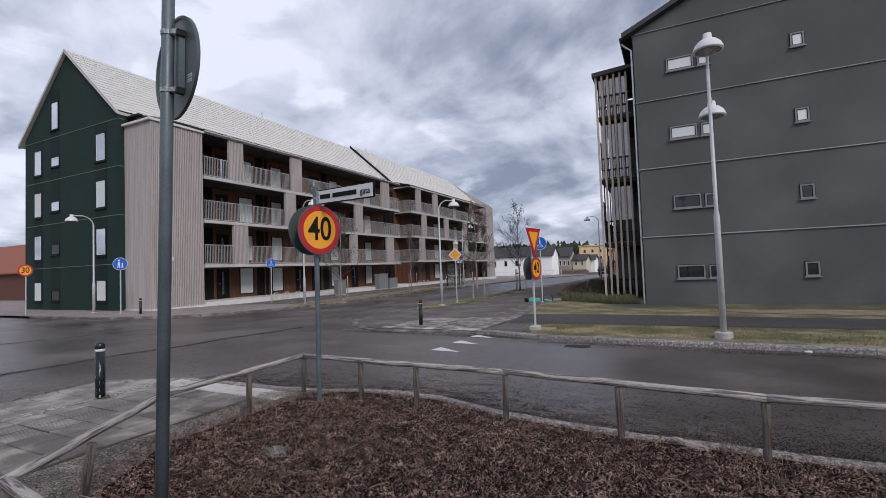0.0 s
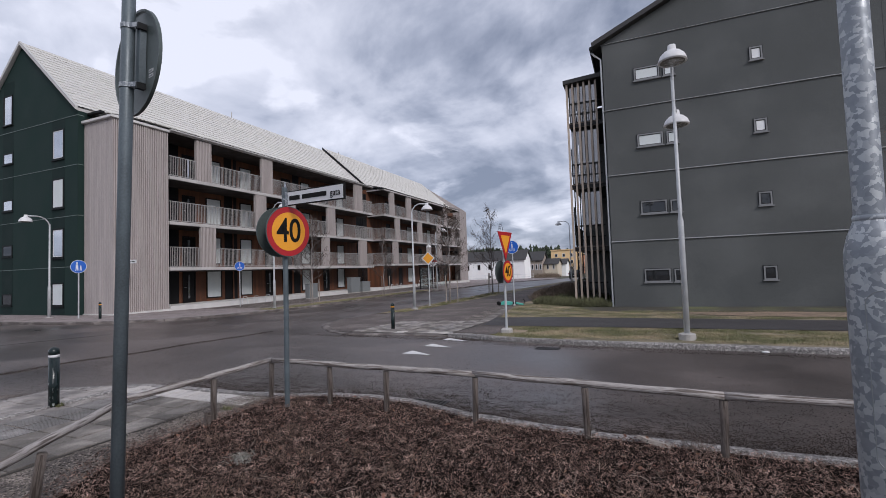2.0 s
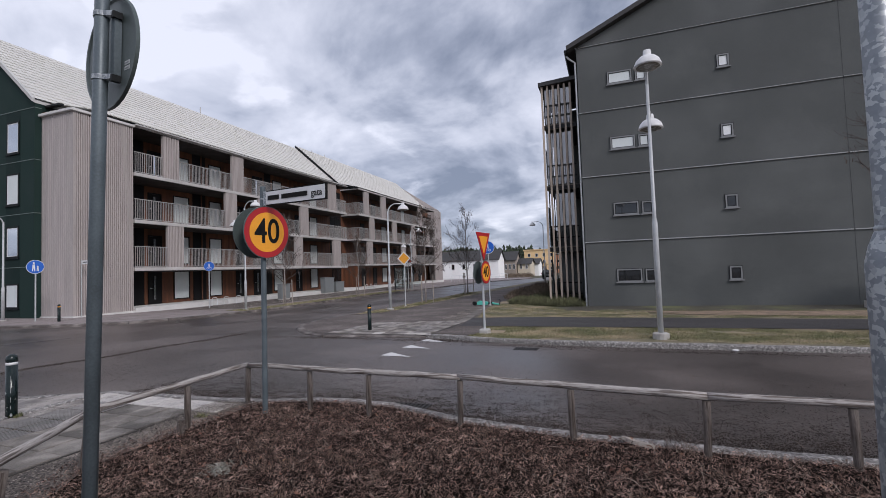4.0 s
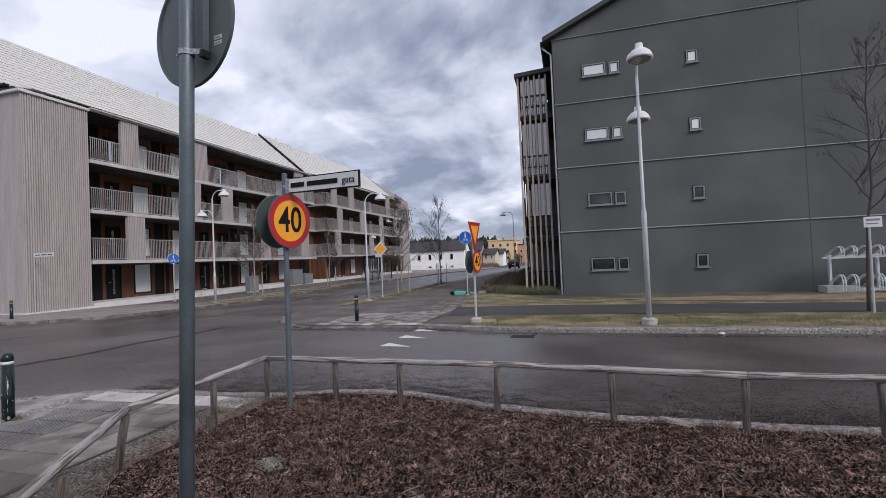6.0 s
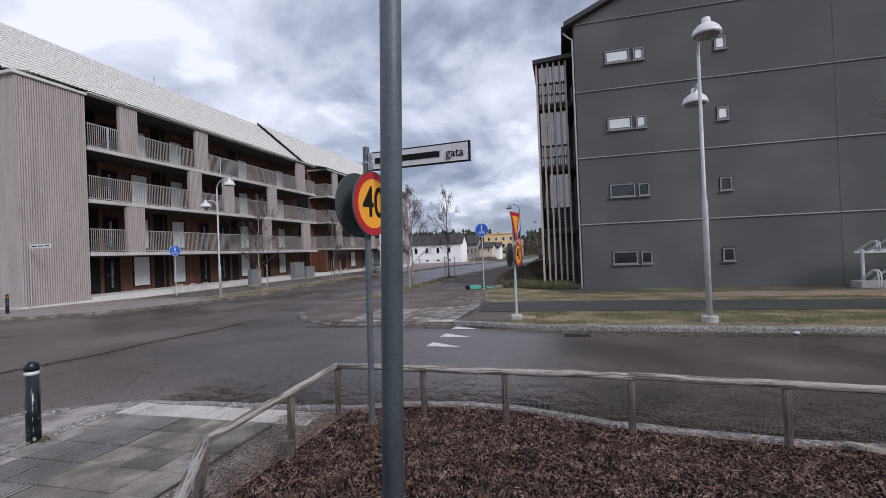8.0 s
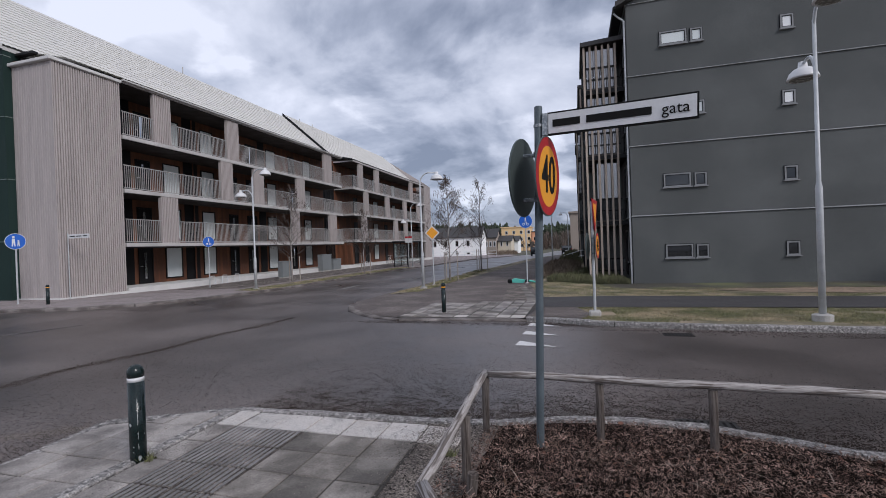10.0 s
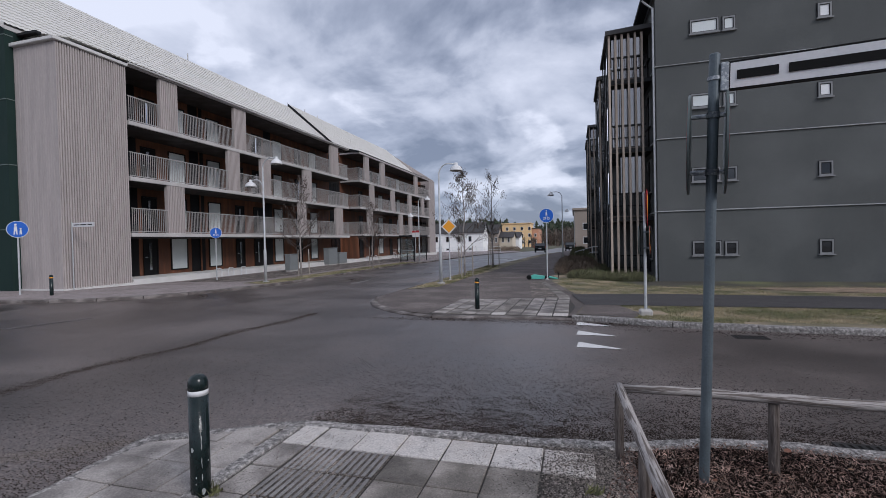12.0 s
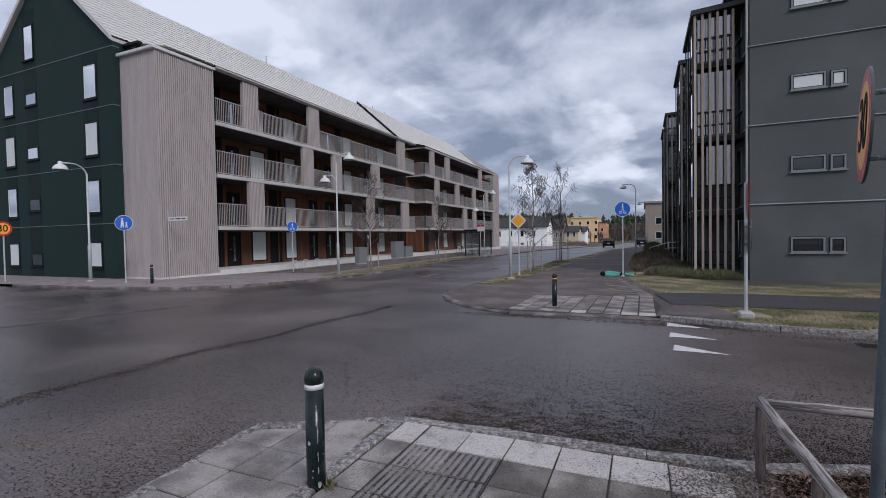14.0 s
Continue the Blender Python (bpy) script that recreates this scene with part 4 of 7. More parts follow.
dp("base_strip", boxes(((DX - 0.02, DY - 0.10, -0.55), (19.8, DY - 0.003, -0.325))), "plinth", "pale gravel edge at the wall foot")
dp("movement_joint", boxes(((9.30, DY - 0.004, -0.4), (9.32, DY - 0.001, 16.8))), "joint_mastic", "dark mastic movement joint")
for k in range(4):
    z = 0.83 + 3.13 * k
    # upper two rows: reflected sky painted as pale matt panes
    sky_bright = k >= 2
    window(dark, (0.25 - DX, 0, z + 0.35), (1.33 - DX, 0, z + 0.95), "-y", "win_frame_grey", "blind_sky_grey" if sky_bright else "glass_dark", 0.05, 0.06, "win_frame_grey", 0.025)
    window(dark, (1.48 - DX, 0, z + 0.35), (1.95 - DX, 0, z + 0.92), "-y", "win_frame_grey", "blind_sky_grey" if sky_bright else "glass_dark", 0.05, 0.06, "win_frame_grey", 0.025)
    window(dark, (4.84 - DX, 0, z + 0.35), (5.31 - DX, 0, z + 0.93), "-y", "win_frame_grey", "sky_pane_white" if k >= 2 else "glass_dark", 0.05, 0.06, "win_frame_grey", 0.025)
    window(dark, (0, 1.5, z + 0.1), (0, 2.6, z + 1.7), "-x", "win_frame_grey", "glass_dark", 0.05, 0.08, "black_metal")
sl = (17.0 - 12.3) / (DR - DX)
for sgn in (-1, 1):
    ex = DX - 0.45 if sgn < 0 else 20.25
    ez = 12.3 - 0.45 * sl
    dp("roof", prism(bmesh.new(), [(DR, DY - 0.35, 17.25), (ex, DY - 0.35, ez + 0.25), (ex, DY - 0.35, ez + 0.03), (DR, DY - 0.35, 17.03)], (0, 51.2, 0)), "slate", "black sheet roof")
dp("gutter", tube(bmesh.new(), [(DX - 0.5, DY - 0.3, 12.1), (DX - 0.5, 74, 12.1)], 0.07), "black_metal")
dp("downpipe", tube(bmesh.new(), [(DX - 0.5, DY + 0.15, 12.05), (DX - 0.35, DY + 0.1, 11.85), (DX - 0.08, DY + 0.08, 11.6), (DX - 0.08, DY + 0.08, -0.3)], 0.045), "lamp_grey", "grey downpipe")


def balcony_tower(x0, y0, y1, top):
    """Open timber balcony stack with upright slats in front of the side wall."""
    t = new("balcony_tower")
    t.parent = dark
    tagged(t, "timber-slatted balcony tower")
    for z in (2.55, 5.7, 8.85):
        dp("deck", boxes(((x0 + 0.12, y0 + 0.08, z - 0.12), (DX - 0.06, y1 - 0.08, z + 0.06))), "black_metal", parent=t)
    for z in (-0.25, 2.6, 5.75, 8.9):
        bm = bmesh.new()
        for h in (0.5, 1.05):
            box(bm, (x0 + 0.2, y0 + 0.14, z + h), (DX - 0.3, y0 + 0.18, z + h + 0.05))
            box(bm, (x0 + 0.14, y0 + 0.2, z + h), (x0 + 0.18, y1 - 0.2, z + h + 0.05))
        for i in range(12):
            box(bm, (x0 + 0.25 + i * 0.1, y0 + 0.15, z + 0.1), (x0 + 0.27 + i * 0.1, y0 + 0.17, z + 1.05))
        dp("railing", bm, "black_metal", parent=t)
        dp("side_panel", boxes(((x0 + 0.06, y0 + 0.8, z + 0.15), (x0 + 0.12, y1 - 0.2, z + 1.1))), "dark_render", parent=t)
    dp("roof", prism(bmesh.new(), [(x0 - 0.1, y0 - 0.12, top), (DX - 0.02, y0 - 0.12, top + 0.12), (DX - 0.02, y0 - 0.12, top + 0.32), (x0 - 0.1, y0 - 0.12, top + 0.2)], (0, y1 - y0 + 0.3, 0)), "slate", parent=t)
    dp("back_panel", boxes(((x0 + 0.2, y1 - 0.12, -0.2), (DX - 0.08, y1 - 0.06, top - 0.1))), "dark_render", parent=t)
    for z in (0.0, 2.75, 5.9, 9.05):
        dp("door", boxes(((DX - 0.06, y0 + 1.2, z), (DX - 0.003, y0 + 2.2, z + 2.1))), "black_door", parent=t)
    n = 6
    for i in range(n):
        x = x0 + 0.06 + (DX - 0.5 - x0) * i / (n - 1)
        dp("slat", boxes(((x - 0.047, y0, -0.2), (x + 0.047, y0 + 0.1, top + 0.02)), bevel=0.004), "slat_wood", parent=t)
    for i in range(4):
        y = y0 + 0.5 + i * (y1 - y0 - 0.6) / 3
        dp("post", boxes(((x0, y - 0.05, -0.2), (x0 + 0.05, y + 0.05, top + 0.02))), "black_metal", parent=t)
    # storey-high glazing behind the slats on the upper floors
    wide = (DX - 0.42 - x0 - 0.16) / 4
    for z, first, base in ((2.6, 1, 1.05), (5.75, 0, 0.12), (8.9, 0, 0.12)):
        for i in range(first, 4):
            a = x0 + 0.16 + i * wide
            dp("glass_screen", boxes(((a + 0.012, y0 + 0.22, z + base), (a + wide - 0.012, y0 + 0.232, min(z + 2.78, top - 0.12)))), "glass_balcony", parent=t)
        dp("glazing_rail", boxes(((x0 + 0.14, y0 + 0.205, z + 1.08), (DX - 0.4, y0 + 0.245, z + 1.13))), "black_metal", parent=t)
    for z in (2.55, 5.7, 8.85):
        dp("edge_beam", boxes(((x0 + 0.04, y0 + 0.102, z - 0.14), (DX - 0.3, y0 + 0.14, z + 0.10))), "beam_wood", "grey-brown edge beam", parent=t)
    for z in (2.43, 5.58, 8.73):
        dp("drip_edge", boxes(((x0 + 0.05, y0 + 0.85, z + 0.2), (x0 + 0.058, y1 - 0.25, z + 0.27))), "lamp_grey", parent=t)
    for z in (3.3, 6.4, 9.6):
        dp("glass_screen", boxes(((x0 + 0.02, y0 + 0.9, z), (x0 + 0.035, y0 + 1.6, z + 1.5))), "glass_sky", parent=t)


balcony_tower(-3.0, 24.35, 28.6, 10.95)
balcony_tower(-3.1, 30.5, 34.8, 10.95)
balcony_tower(-3.3, 42.5, 46.5, 10.95)
balcony_tower(-3.3, 48.5, 52.5, 10.95)


# ---- signs ----
def disc(bm, r, n, centre, normal, thick):
    return lathe(bm, [(r, 0), (r, thick)], n, centre, normal)


def lettering(text, size, mat, origin, right, parent, name="lettering", depth=0.0012, squeeze=1.0, weight=0.012):
    """Flat letters centred at a place, reading along 'right', standing upright."""
    cu = bpy.data.curves.new(name, "FONT")
    cu.body, cu.size, cu.align_x, cu.align_y, cu.extrude, cu.offset = text, size, "CENTER", "CENTER", depth, size * weight
    tmp = bpy.data.objects.new(name, cu)
    scene.collection.objects.link(tmp)
    me = bpy.data.meshes.new_from_object(tmp)
    bpy.data.objects.remove(tmp)
    me.materials.append(M[mat])
    ob = new(name, me)
    r = Vector(right).normalized()
    m = Matrix((r, (0, 0, 1), r.cross(Vector((0, 0, 1))))).transposed().to_4x4()
    ob.parent = parent
    ob.matrix_local = Matrix.Translation(origin) @ m @ Matrix.Diagonal((squeeze, 1, 1, 1))
    return ob


def round_sign(parent, z, normal, gap, text, radius=0.3):
    """Round yellow limit sign with a red rim, on the side of its pole that normal points to."""
    n = Vector(normal).normalized()
    c = Vector((0, 0, z)) + n * gap
    p = part("plate", disc(bmesh.new(), radius, 40, c - n * 0.012, n, 0.012), "sign_back", parent, "grey-green sign plate")
    part("rim", disc(bmesh.new(), radius - 0.008, 40, c, n, 0.001), "sign_red", p, "red rim")
    part("face", disc(bmesh.new(), radius * 0.76, 40, c + n * 0.001, n, 0.001), "sign_yellow", p, "orange-yellow face")
    right = Vector((0, 0, 1)).cross(n)
    lettering(text, radius * 1.32, "sign_black", c + n * 0.004, right, p, squeeze=0.84)
    for h in (-0.17, 0.17):
        bm = bmesh.new()
        tube(bm, [Vector((0, 0, z + h)) - n * 0.02, c + Vector((0, 0, h)) - n * 0.012], 0.014, 6)
        lathe(bm, [(0.038, -0.018), (0.038, 0.018)], 14, (0, 0, z + h))
        part("clamp", bm, "galvanised", p)
    return p


def pole(parent, height, r=0.03, mat="sign_pole", foot=-0.12):
    part("pole", lathe(bmesh.new(), [(r, foot), (r, height - 0.006), (r - 0.006, height)], 18), mat, parent, smooth=False)


def leaning(x, y, z, sx, sy):
    """A pose whose upright axis leans by sx and sy metres a metre."""
    return Matrix.Translation((x, y, z)) @ Vector((0, 0, 1)).rotation_difference(Vector((sx, sy, 1))).to_matrix().to_4x4()


# street-name sign with two limit signs
g = level(4.78) + KERB
name_sign = thing("street_sign", "blue-grey pole with street name plate and two round limit signs", "road sign", "road signs", (-3.879, 4.815, g))
name_sign.matrix_world = leaning(-3.879, 4.815, g, 0.0282, -0.0234)
pole(name_sign, 2.62, 0.03)
AX = Vector((0.972, -0.235, 0))
round_sign(name_sign, 2.215 - g, AX, 0.075, "40")
round_sign(name_sign, 2.215 - g, -AX, 0.13, "30")
side = Vector((0.235, 0.972, 0))
zc = 2.605 - g
plate = part("name_plate", prism(bmesh.new(), [AX * 0.07 - side * 0.012 + Vector((0, 0, zc - 0.085)), AX * 1.07 - side * 0.012 + Vector((0, 0, zc - 0.085)), AX * 1.07 - side * 0.012 + Vector((0, 0, zc + 0.085)), AX * 0.07 - side * 0.012 + Vector((0, 0, zc + 0.085))], side * 0.024), "sign_black", name_sign, "black-edged street name plate")
face = part("face", prism(bmesh.new(), [AX * 0.082 - side * 0.0125 + Vector((0, 0, zc - 0.073)), AX * 1.058 - side * 0.0125 + Vector((0, 0, zc - 0.073)), AX * 1.058 - side * 0.0125 + Vector((0, 0, zc + 0.073)), AX * 0.082 - side * 0.0125 + Vector((0, 0, zc + 0.073))], side * -0.002), "sign_white", plate, "white plate face")
for a, b in ((0.115, 0.315), (0.36, 0.79)):
    bm = prism(bmesh.new(), [AX * a - side * 0.0165 + Vector((0, 0, zc - 0.026)), AX * b - side * 0.0165 + Vector((0, 0, zc - 0.026)), AX * b - side * 0.0165 + Vector((0, 0, zc + 0.026)), AX * a - side * 0.0165 + Vector((0, 0, zc + 0.026))], side * -0.003)
    part("name_bar", bm, "sign_black", plate, "plain black bar")
lettering("gata", 0.105, "sign_black", AX * 0.935 - side * 0.0185 + Vector((0, 0, zc - 0.004)), AX, plate, weight=0.0)
part("clamp", lathe(boxes(((0.028, -0.034, zc - 0.085), (0.072, 0.006, zc + 0.083)), bevel=0.005), [(0.031, zc - 0.014), (0.036, zc - 0.014), (0.036, zc + 0.008), (0.031, zc + 0.008)], 18), "galvanised", name_sign, "galvanised pole clamp")

# sign seen from behind
g = level(2.1) + KERB
back_sign = thing("road_sign", "tall blue-grey pole with round sign seen from its grey back", "road sign", "road signs", (-2.637, 2.095, g))
back_sign.matrix_world = leaning(-2.637, 2.095, g, 0.034, 0.004)
part("pole", lathe(bmesh.new(), [(0.034, -0.1), (0.034, 3.22), (0.028, 3.23), (0.026, 3.2)], 24), "sign_pole", back_sign, smooth=True)
BN = Vector((0.2225, 0.975, 0)).normalized()
bs = Vector((BN.y, -BN.x, 0))
zc = 2.955 - g
c = BN * 0.075 - bs * 0.045 + Vector((0, 0, zc))
dk = part("plate", lathe(bmesh.new(), [(0.286, -0.010), (0.294, -0.019), (0.306, -0.019), (0.306, 0.0), (0.296, 0.004)], 56, c, BN), "sign_back", back_sign, "grey-green back of a round sign")


def slab_between(bm, a0, a1, z0, z1, thick):
    """An upright strip between two plan points."""
    up = Vector((0, 0, 1))
    return prism(bm, [a0 + up * z0, a1 + up * z0, a1 + up * z1, a0 + up * z1], thick)


part("stiffener", slab_between(bmesh.new(), bs * 0.045 + BN * 0.028, bs * 0.085 + BN * 0.028, zc - 0.15, zc + 0.19, BN * 0.034), "sign_pole", back_sign, "flat upright stiffener bar")
for h in (-0.165, 0.175):
    bm = lathe(bmesh.new(), [(0.0355, -0.013), (0.0385, -0.013), (0.0385, 0.013), (0.0355, 0.013)], 24, (0, 0, zc + h))
    slab_between(bm, bs * -0.062 - BN * 0.004, bs * -0.034 - BN * 0.008, zc + h - 0.013, zc + h + 0.013, BN * 0.005)
    slab_between(bm, bs * -0.062 + BN * 0.006, bs * -0.034 + BN * 0.010, zc + h - 0.013, zc + h + 0.013, BN * 0.005)
    slab_between(bm, bs * 0.030 - BN * 0.012, bs * 0.082 + BN * 0.016, zc + h - 0.013, zc + h + 0.013, BN * 0.006)
    strap = part("clamp", bm, "galvanised", back_sign, "bent steel clamp strap")
    part("bolt", lathe(bmesh.new(), [(0.007, -0.016), (0.007, 0.02)], 8, bs * -0.056 + Vector((0, 0, zc + h)), BN), "galvanised", strap)
    part("bracket", slab_between(bmesh.new(), bs * 0.070 + BN * 0.014, bs * 0.098 + BN * 0.014, zc + h - 0.026, zc + h + 0.008, BN * 0.045), "black_metal", back_sign, "black bracket")
for h in (-0.028, 0.0):
    a = c + bs * 0.165 + Vector((0, 0, -0.10 + h)) - BN * 0.0105
    st = part("sticker", prism(bmesh.new(), [a, a + bs * 0.058, a + bs * 0.058 + Vector((0, 0, 0.02)), a + Vector((0, 0, 0.02))], BN * -0.0012), "sticker_white", dk, "small grey-white sticker")
    part("sticker_bar", prism(bmesh.new(), [a + bs * 0.006 + Vector((0, 0, 0.006)) - BN * 0.0014, a + bs * 0.045 + Vector((0, 0, 0.006)) - BN * 0.0014, a + bs * 0.045 + Vector((0, 0, 0.012)) - BN * 0.0014, a + bs * 0.006 + Vector((0, 0, 0.012)) - BN * 0.0014], BN * -0.0008), "cabinet", st, "plain grey bar")

# give-way sign
g = level(12.17) + KERB
yield_sign = thing("give_way_sign", "grey pole with give-way triangle and limit signs in concrete foot", "road sign", "road signs", (-3.2, 12.17, g))
pole(yield_sign, 2.62 - g, 0.03, "lamp_grey")
part("foot", boxes(((-0.13, -0.13, -0.06), (0.13, 0.13, 0.11)), bevel=0.03), "concrete_foot", yield_sign, "concrete foot")
YN = Vector((0.985, -0.17, 0)).normalized()
yr = Vector((0, 0, 1)).cross(YN)


def triangle(bm, size, z, off, thick, n=YN, r=yr):
    h = size * 0.866
    return prism(bm, [n * off + r * (-size / 2) + Vector((0, 0, z)), n * off + r * (size / 2) + Vector((0, 0, z)), n * off + Vector((0, 0, z - h))], n * thick)


tri_ = part("triangle", triangle(bmesh.new(), 0.86, 2.64 - g, 0.05, 0.012), "sign_red", yield_sign, "red-rimmed give-way triangle")
part("face", triangle(bmesh.new(), 0.55, 2.545 - g, 0.063, 0.003), "sign_yellow", tri_, "yellow face")
round_sign(yield_sign, 1.6 - g, YN, 0.10, "40", 0.3)
part("plate", disc(bmesh.new(), 0.3, 40, -YN * 0.11 + Vector((0, 0, 1.6 - g)), -YN, 0.014), "sign_back", yield_sign, "grey-green back of a round sign")


def post_sign(x, y, zc, normal, kind, label, r=0.3):
    """Blue round sign, yellow diamond or yellow round sign on a slim post."""
    g = level(y) + KERB
    s = thing("road_sign", label, "road sign", "road signs", (x, y, g))
    pole(s, zc - g + r, 0.03, "lamp_grey")
    part("foot", lathe(bmesh.new(), [(0.09, -0.1), (0.09, -0.02), (0.05, 0.01)], 12), "concrete_foot", s)
    n = Vector(normal).normalized()
    rt = Vector((0, 0, 1)).cross(n)
    c = n * 0.05 + Vector((0, 0, zc - g))

    def patch(pts, bm):
        return prism(bm, [c + n * 0.018 + rt * u * r + Vector((0, 0, v * r)) for u, v in pts], n * 0.003)

    if kind == "diamond":
        p = part("plate", prism(bmesh.new(), [c + rt * r * 1.25 * a + Vector((0, 0, r * 1.25 * b)) for a, b in ((1, 0), (0, 1), (-1, 0), (0, -1))], n * 0.012), "sign_white", s, "white-edged diamond plate")
        part("face", prism(bmesh.new(), [c + n * 0.013 + rt * r * a + Vector((0, 0, r * b)) for a, b in ((1, 0), (0, 1), (-1, 0), (0, -1))], n * 0.003), "sign_yellow", p, "yellow face")
        return s
    if kind == "limit":
        p = part("plate", disc(bmesh.new(), r, 32, c, n, 0.012), "sign_red", s, "red-rimmed plate")
        part("face", disc(bmesh.new(), r * 0.78, 32, c + n * 0.012, n, 0.003), "sign_yellow", p, "yellow face")
        lettering("30", r * 1.32, "sign_black", c + n * 0.017, rt, p, squeeze=0.84)
        return s
    p = part("plate", disc(bmesh.new(), r, 32, c, n, 0.012), "sign_white", s, "white-edged round plate")
    part("face", disc(bmesh.new(), r * 0.94, 32, c + n * 0.012, n, 0.004), "sign_blue", p, "blue face")
    # plain pictogram shapes
    bm = bmesh.new()
    up_ = 0.28 if kind == "shared" else 0.0
    k = 0.6 if kind == "shared" else 1.0

    def at_(u, v):
        return (u * k, v * k + up_)

    def dot(u, v, q, n_=10):
        patch([at_(u + q * math.cos(6.283 * i / n_), v + q * math.sin(6.283 * i / n_)) for i in range(n_)], bm)

    if kind == "shared":
        patch([at_(u, v) for u, v in ((-0.16, -0.62), (-0.04, -0.62), (0.0, -0.1), (0.08, -0.62), (0.2, -0.62), (0.14, 0.4), (-0.14, 0.4))], bm)
        dot(0.0, 0.66, 0.15)
        for u in (-0.27, 0.27):
            for k_ in range(12):
                a0, a1 = k_ * 0.5236, (k_ + 1) * 0.5236
                patch([(u + q * math.cos(a), -0.42 + q * math.sin(a)) for q, a in ((0.13, a0), (0.19, a0), (0.19, a1), (0.13, a1))], bm)
        patch([(-0.27, -0.44), (-0.23, -0.44), (-0.08, -0.2), (-0.12, -0.2)], bm)
        patch([(0.23, -0.44), (0.27, -0.44), (0.17, -0.14), (0.12, -0.14)], bm)
        patch([(-0.10, -0.24), (0.14, -0.24), (0.14, -0.2), (-0.10, -0.2)], bm)
    else:
        patch([(-0.36, -0.62), (-0.26, -0.62), (-0.2, -0.15), (-0.1, -0.62), (0.0, -0.62), (-0.04, 0.34), (-0.3, 0.34)], bm)
        dot(-0.17, 0.54, 0.13)
        patch([(0.16, -0.62), (0.24, -0.62), (0.27, -0.35), (0.32, -0.62), (0.4, -0.62), (0.36, -0.06), (0.2, -0.06)], bm)
        dot(0.28, 0.06, 0.1)
    part("pictogram", bm, "sign_white", p, "white pictogram")
    return s


post_sign(-5.85, 23.3, 2.75, (0.1, -1, 0), "shared", "blue round foot and cycle path sign on slim pole", 0.33)
post_sign(-10.4, 22.97, 2.38, (0.1, -1, 0), "diamond", "yellow priority diamond on slim pole", 0.3)
post_sign(-23.44, 22.4, 2.42, (0.75, -0.65, 0), "shared", "blue round foot and cycle path sign by the balcony house", 0.3)
post_sign(-25.06, 14.1, 2.5, (0.8, -0.6, 0), "walk", "blue round pedestrian sign by the green gable", 0.32)
post_sign(-31.0, 12.6, 2.38, (0.8, -0.6, 0), "limit", "yellow round limit sign by the green gable", 0.32)

g = level(15.4) + KERB
small_name = thing("street_sign", "slim pole with small white street name plate", "road sign", "road signs", (-24.95, 16.0, g))
pole(small_name, 2.85 - g, 0.022, "lamp_grey")
pl = part("name_plate", boxes(((0.03, -0.012, 2.62 - g), (1.25, 0.012, 2.80 - g))), "sign_white", small_name, "white street name plate")
for a, b in ((0.12, 0.42), (0.5, 0.82), (0.9, 1.15)):
    part("name_bar", boxes(((a, -0.016, 2.69 - g), (b, -0.0125, 2.73 - g))), "sign_black", pl, "plain black bar")

# ---- street lamps ----
DOME = [(0.0, 0.36), (0.075, 0.35), (0.085, 0.25), (0.10, 0.23), (0.16, 0.205), (0.235, 0.13), (0.275, 0.03), (0.28, 0.0)]


def street_lamp(x, y, z_joint, arms, label, group="street lamps", r=0.045, low=0.07, collar=0.03):
    """Stepped pole; arms: (head offset x, y, head rim height above ground)."""
    g = level(y) + KERB
    s = thing("street_lamp", label, "street lamp", group, (x, y, g))
    top = max(a[2] for a in arms) + 0.2
    part("pole", lathe(bmesh.new(), [(low, -0.1), (low, z_joint - 0.06), (r, z_joint + 0.06), (r * 0.8, top - 0.25)], 16), "lamp_grey", s, smooth=True)
    part("foot", lathe(bmesh.new(), [(0.17, -0.1), (0.17, collar), (0.12, collar + 0.02)], 14), "concrete_foot", s, "concrete foot")
    for ax, ay, h in arms:
        d = Vector((ax, ay, 0))
        hd = Vector((ax, ay, h))
        z1 = h + 0.27
        pts = [Vector((0, 0, min(z1 - 0.45, top - 0.3)))] + [d * (1 - math.cos(t)) * 0.55 + Vector((0, 0, z1 - 0.45 + 0.5 * math.sin(t))) for t in (0.15, 0.5, 0.9, 1.25, 1.5)] + [hd + Vector((0, 0, 0.3))]
        part("arm", tube(bmesh.new(), pts, 0.03, 10), "lamp_grey", s, smooth=True)
        bm = bmesh.new()
        rings = [(rr, zz) for rr, zz in DOME[::-1] if rr > 0]
        lathe(bm, rings, 24, hd)
        dome = part("dome", bm, "lamp_dome", s, "pale domed lamp head", smooth=True)
        part("diffuser", lathe(bmesh.new(), [(0.2, -0.02), (0.235, -0.004)], 20, hd), "lamp_under", dome, "round lamp glass")
    return s


street_lamp(0.93, 11.66, 2.6, ((-0.03, -0.71, 5.8), (0.09, 0.72, 4.85)), "tall grey double street lamp with domed heads", r=0.04, low=0.06, collar=0.11)
street_lamp(-10.23, 20.82, 1.6, ((0.72, 0.25, 4.85),), "tall grey street lamp with one domed head")
street_lamp(-19.16, 20.86, 1.6, ((0.82, -0.05, 5.7), (-0.75, 0.05, 4.7)), "tall grey double street lamp by the balcony house")
street_lamp(-27.5, 14.1, 1.6, ((0.0, -1.0, 4.8),), "grey street lamp by the dark green gable")
street_lamp(-18.6, 42.5, 1.6, ((0.9, 0.0, 5.7), (-0.8, 0.0, 4.2)), "tall grey double street lamp by the bus shelter")
street_lamp(-5.6, 42.8, 1.6, ((-0.95, 0.1, 5.6),), "tall dark street lamp along the hedge")
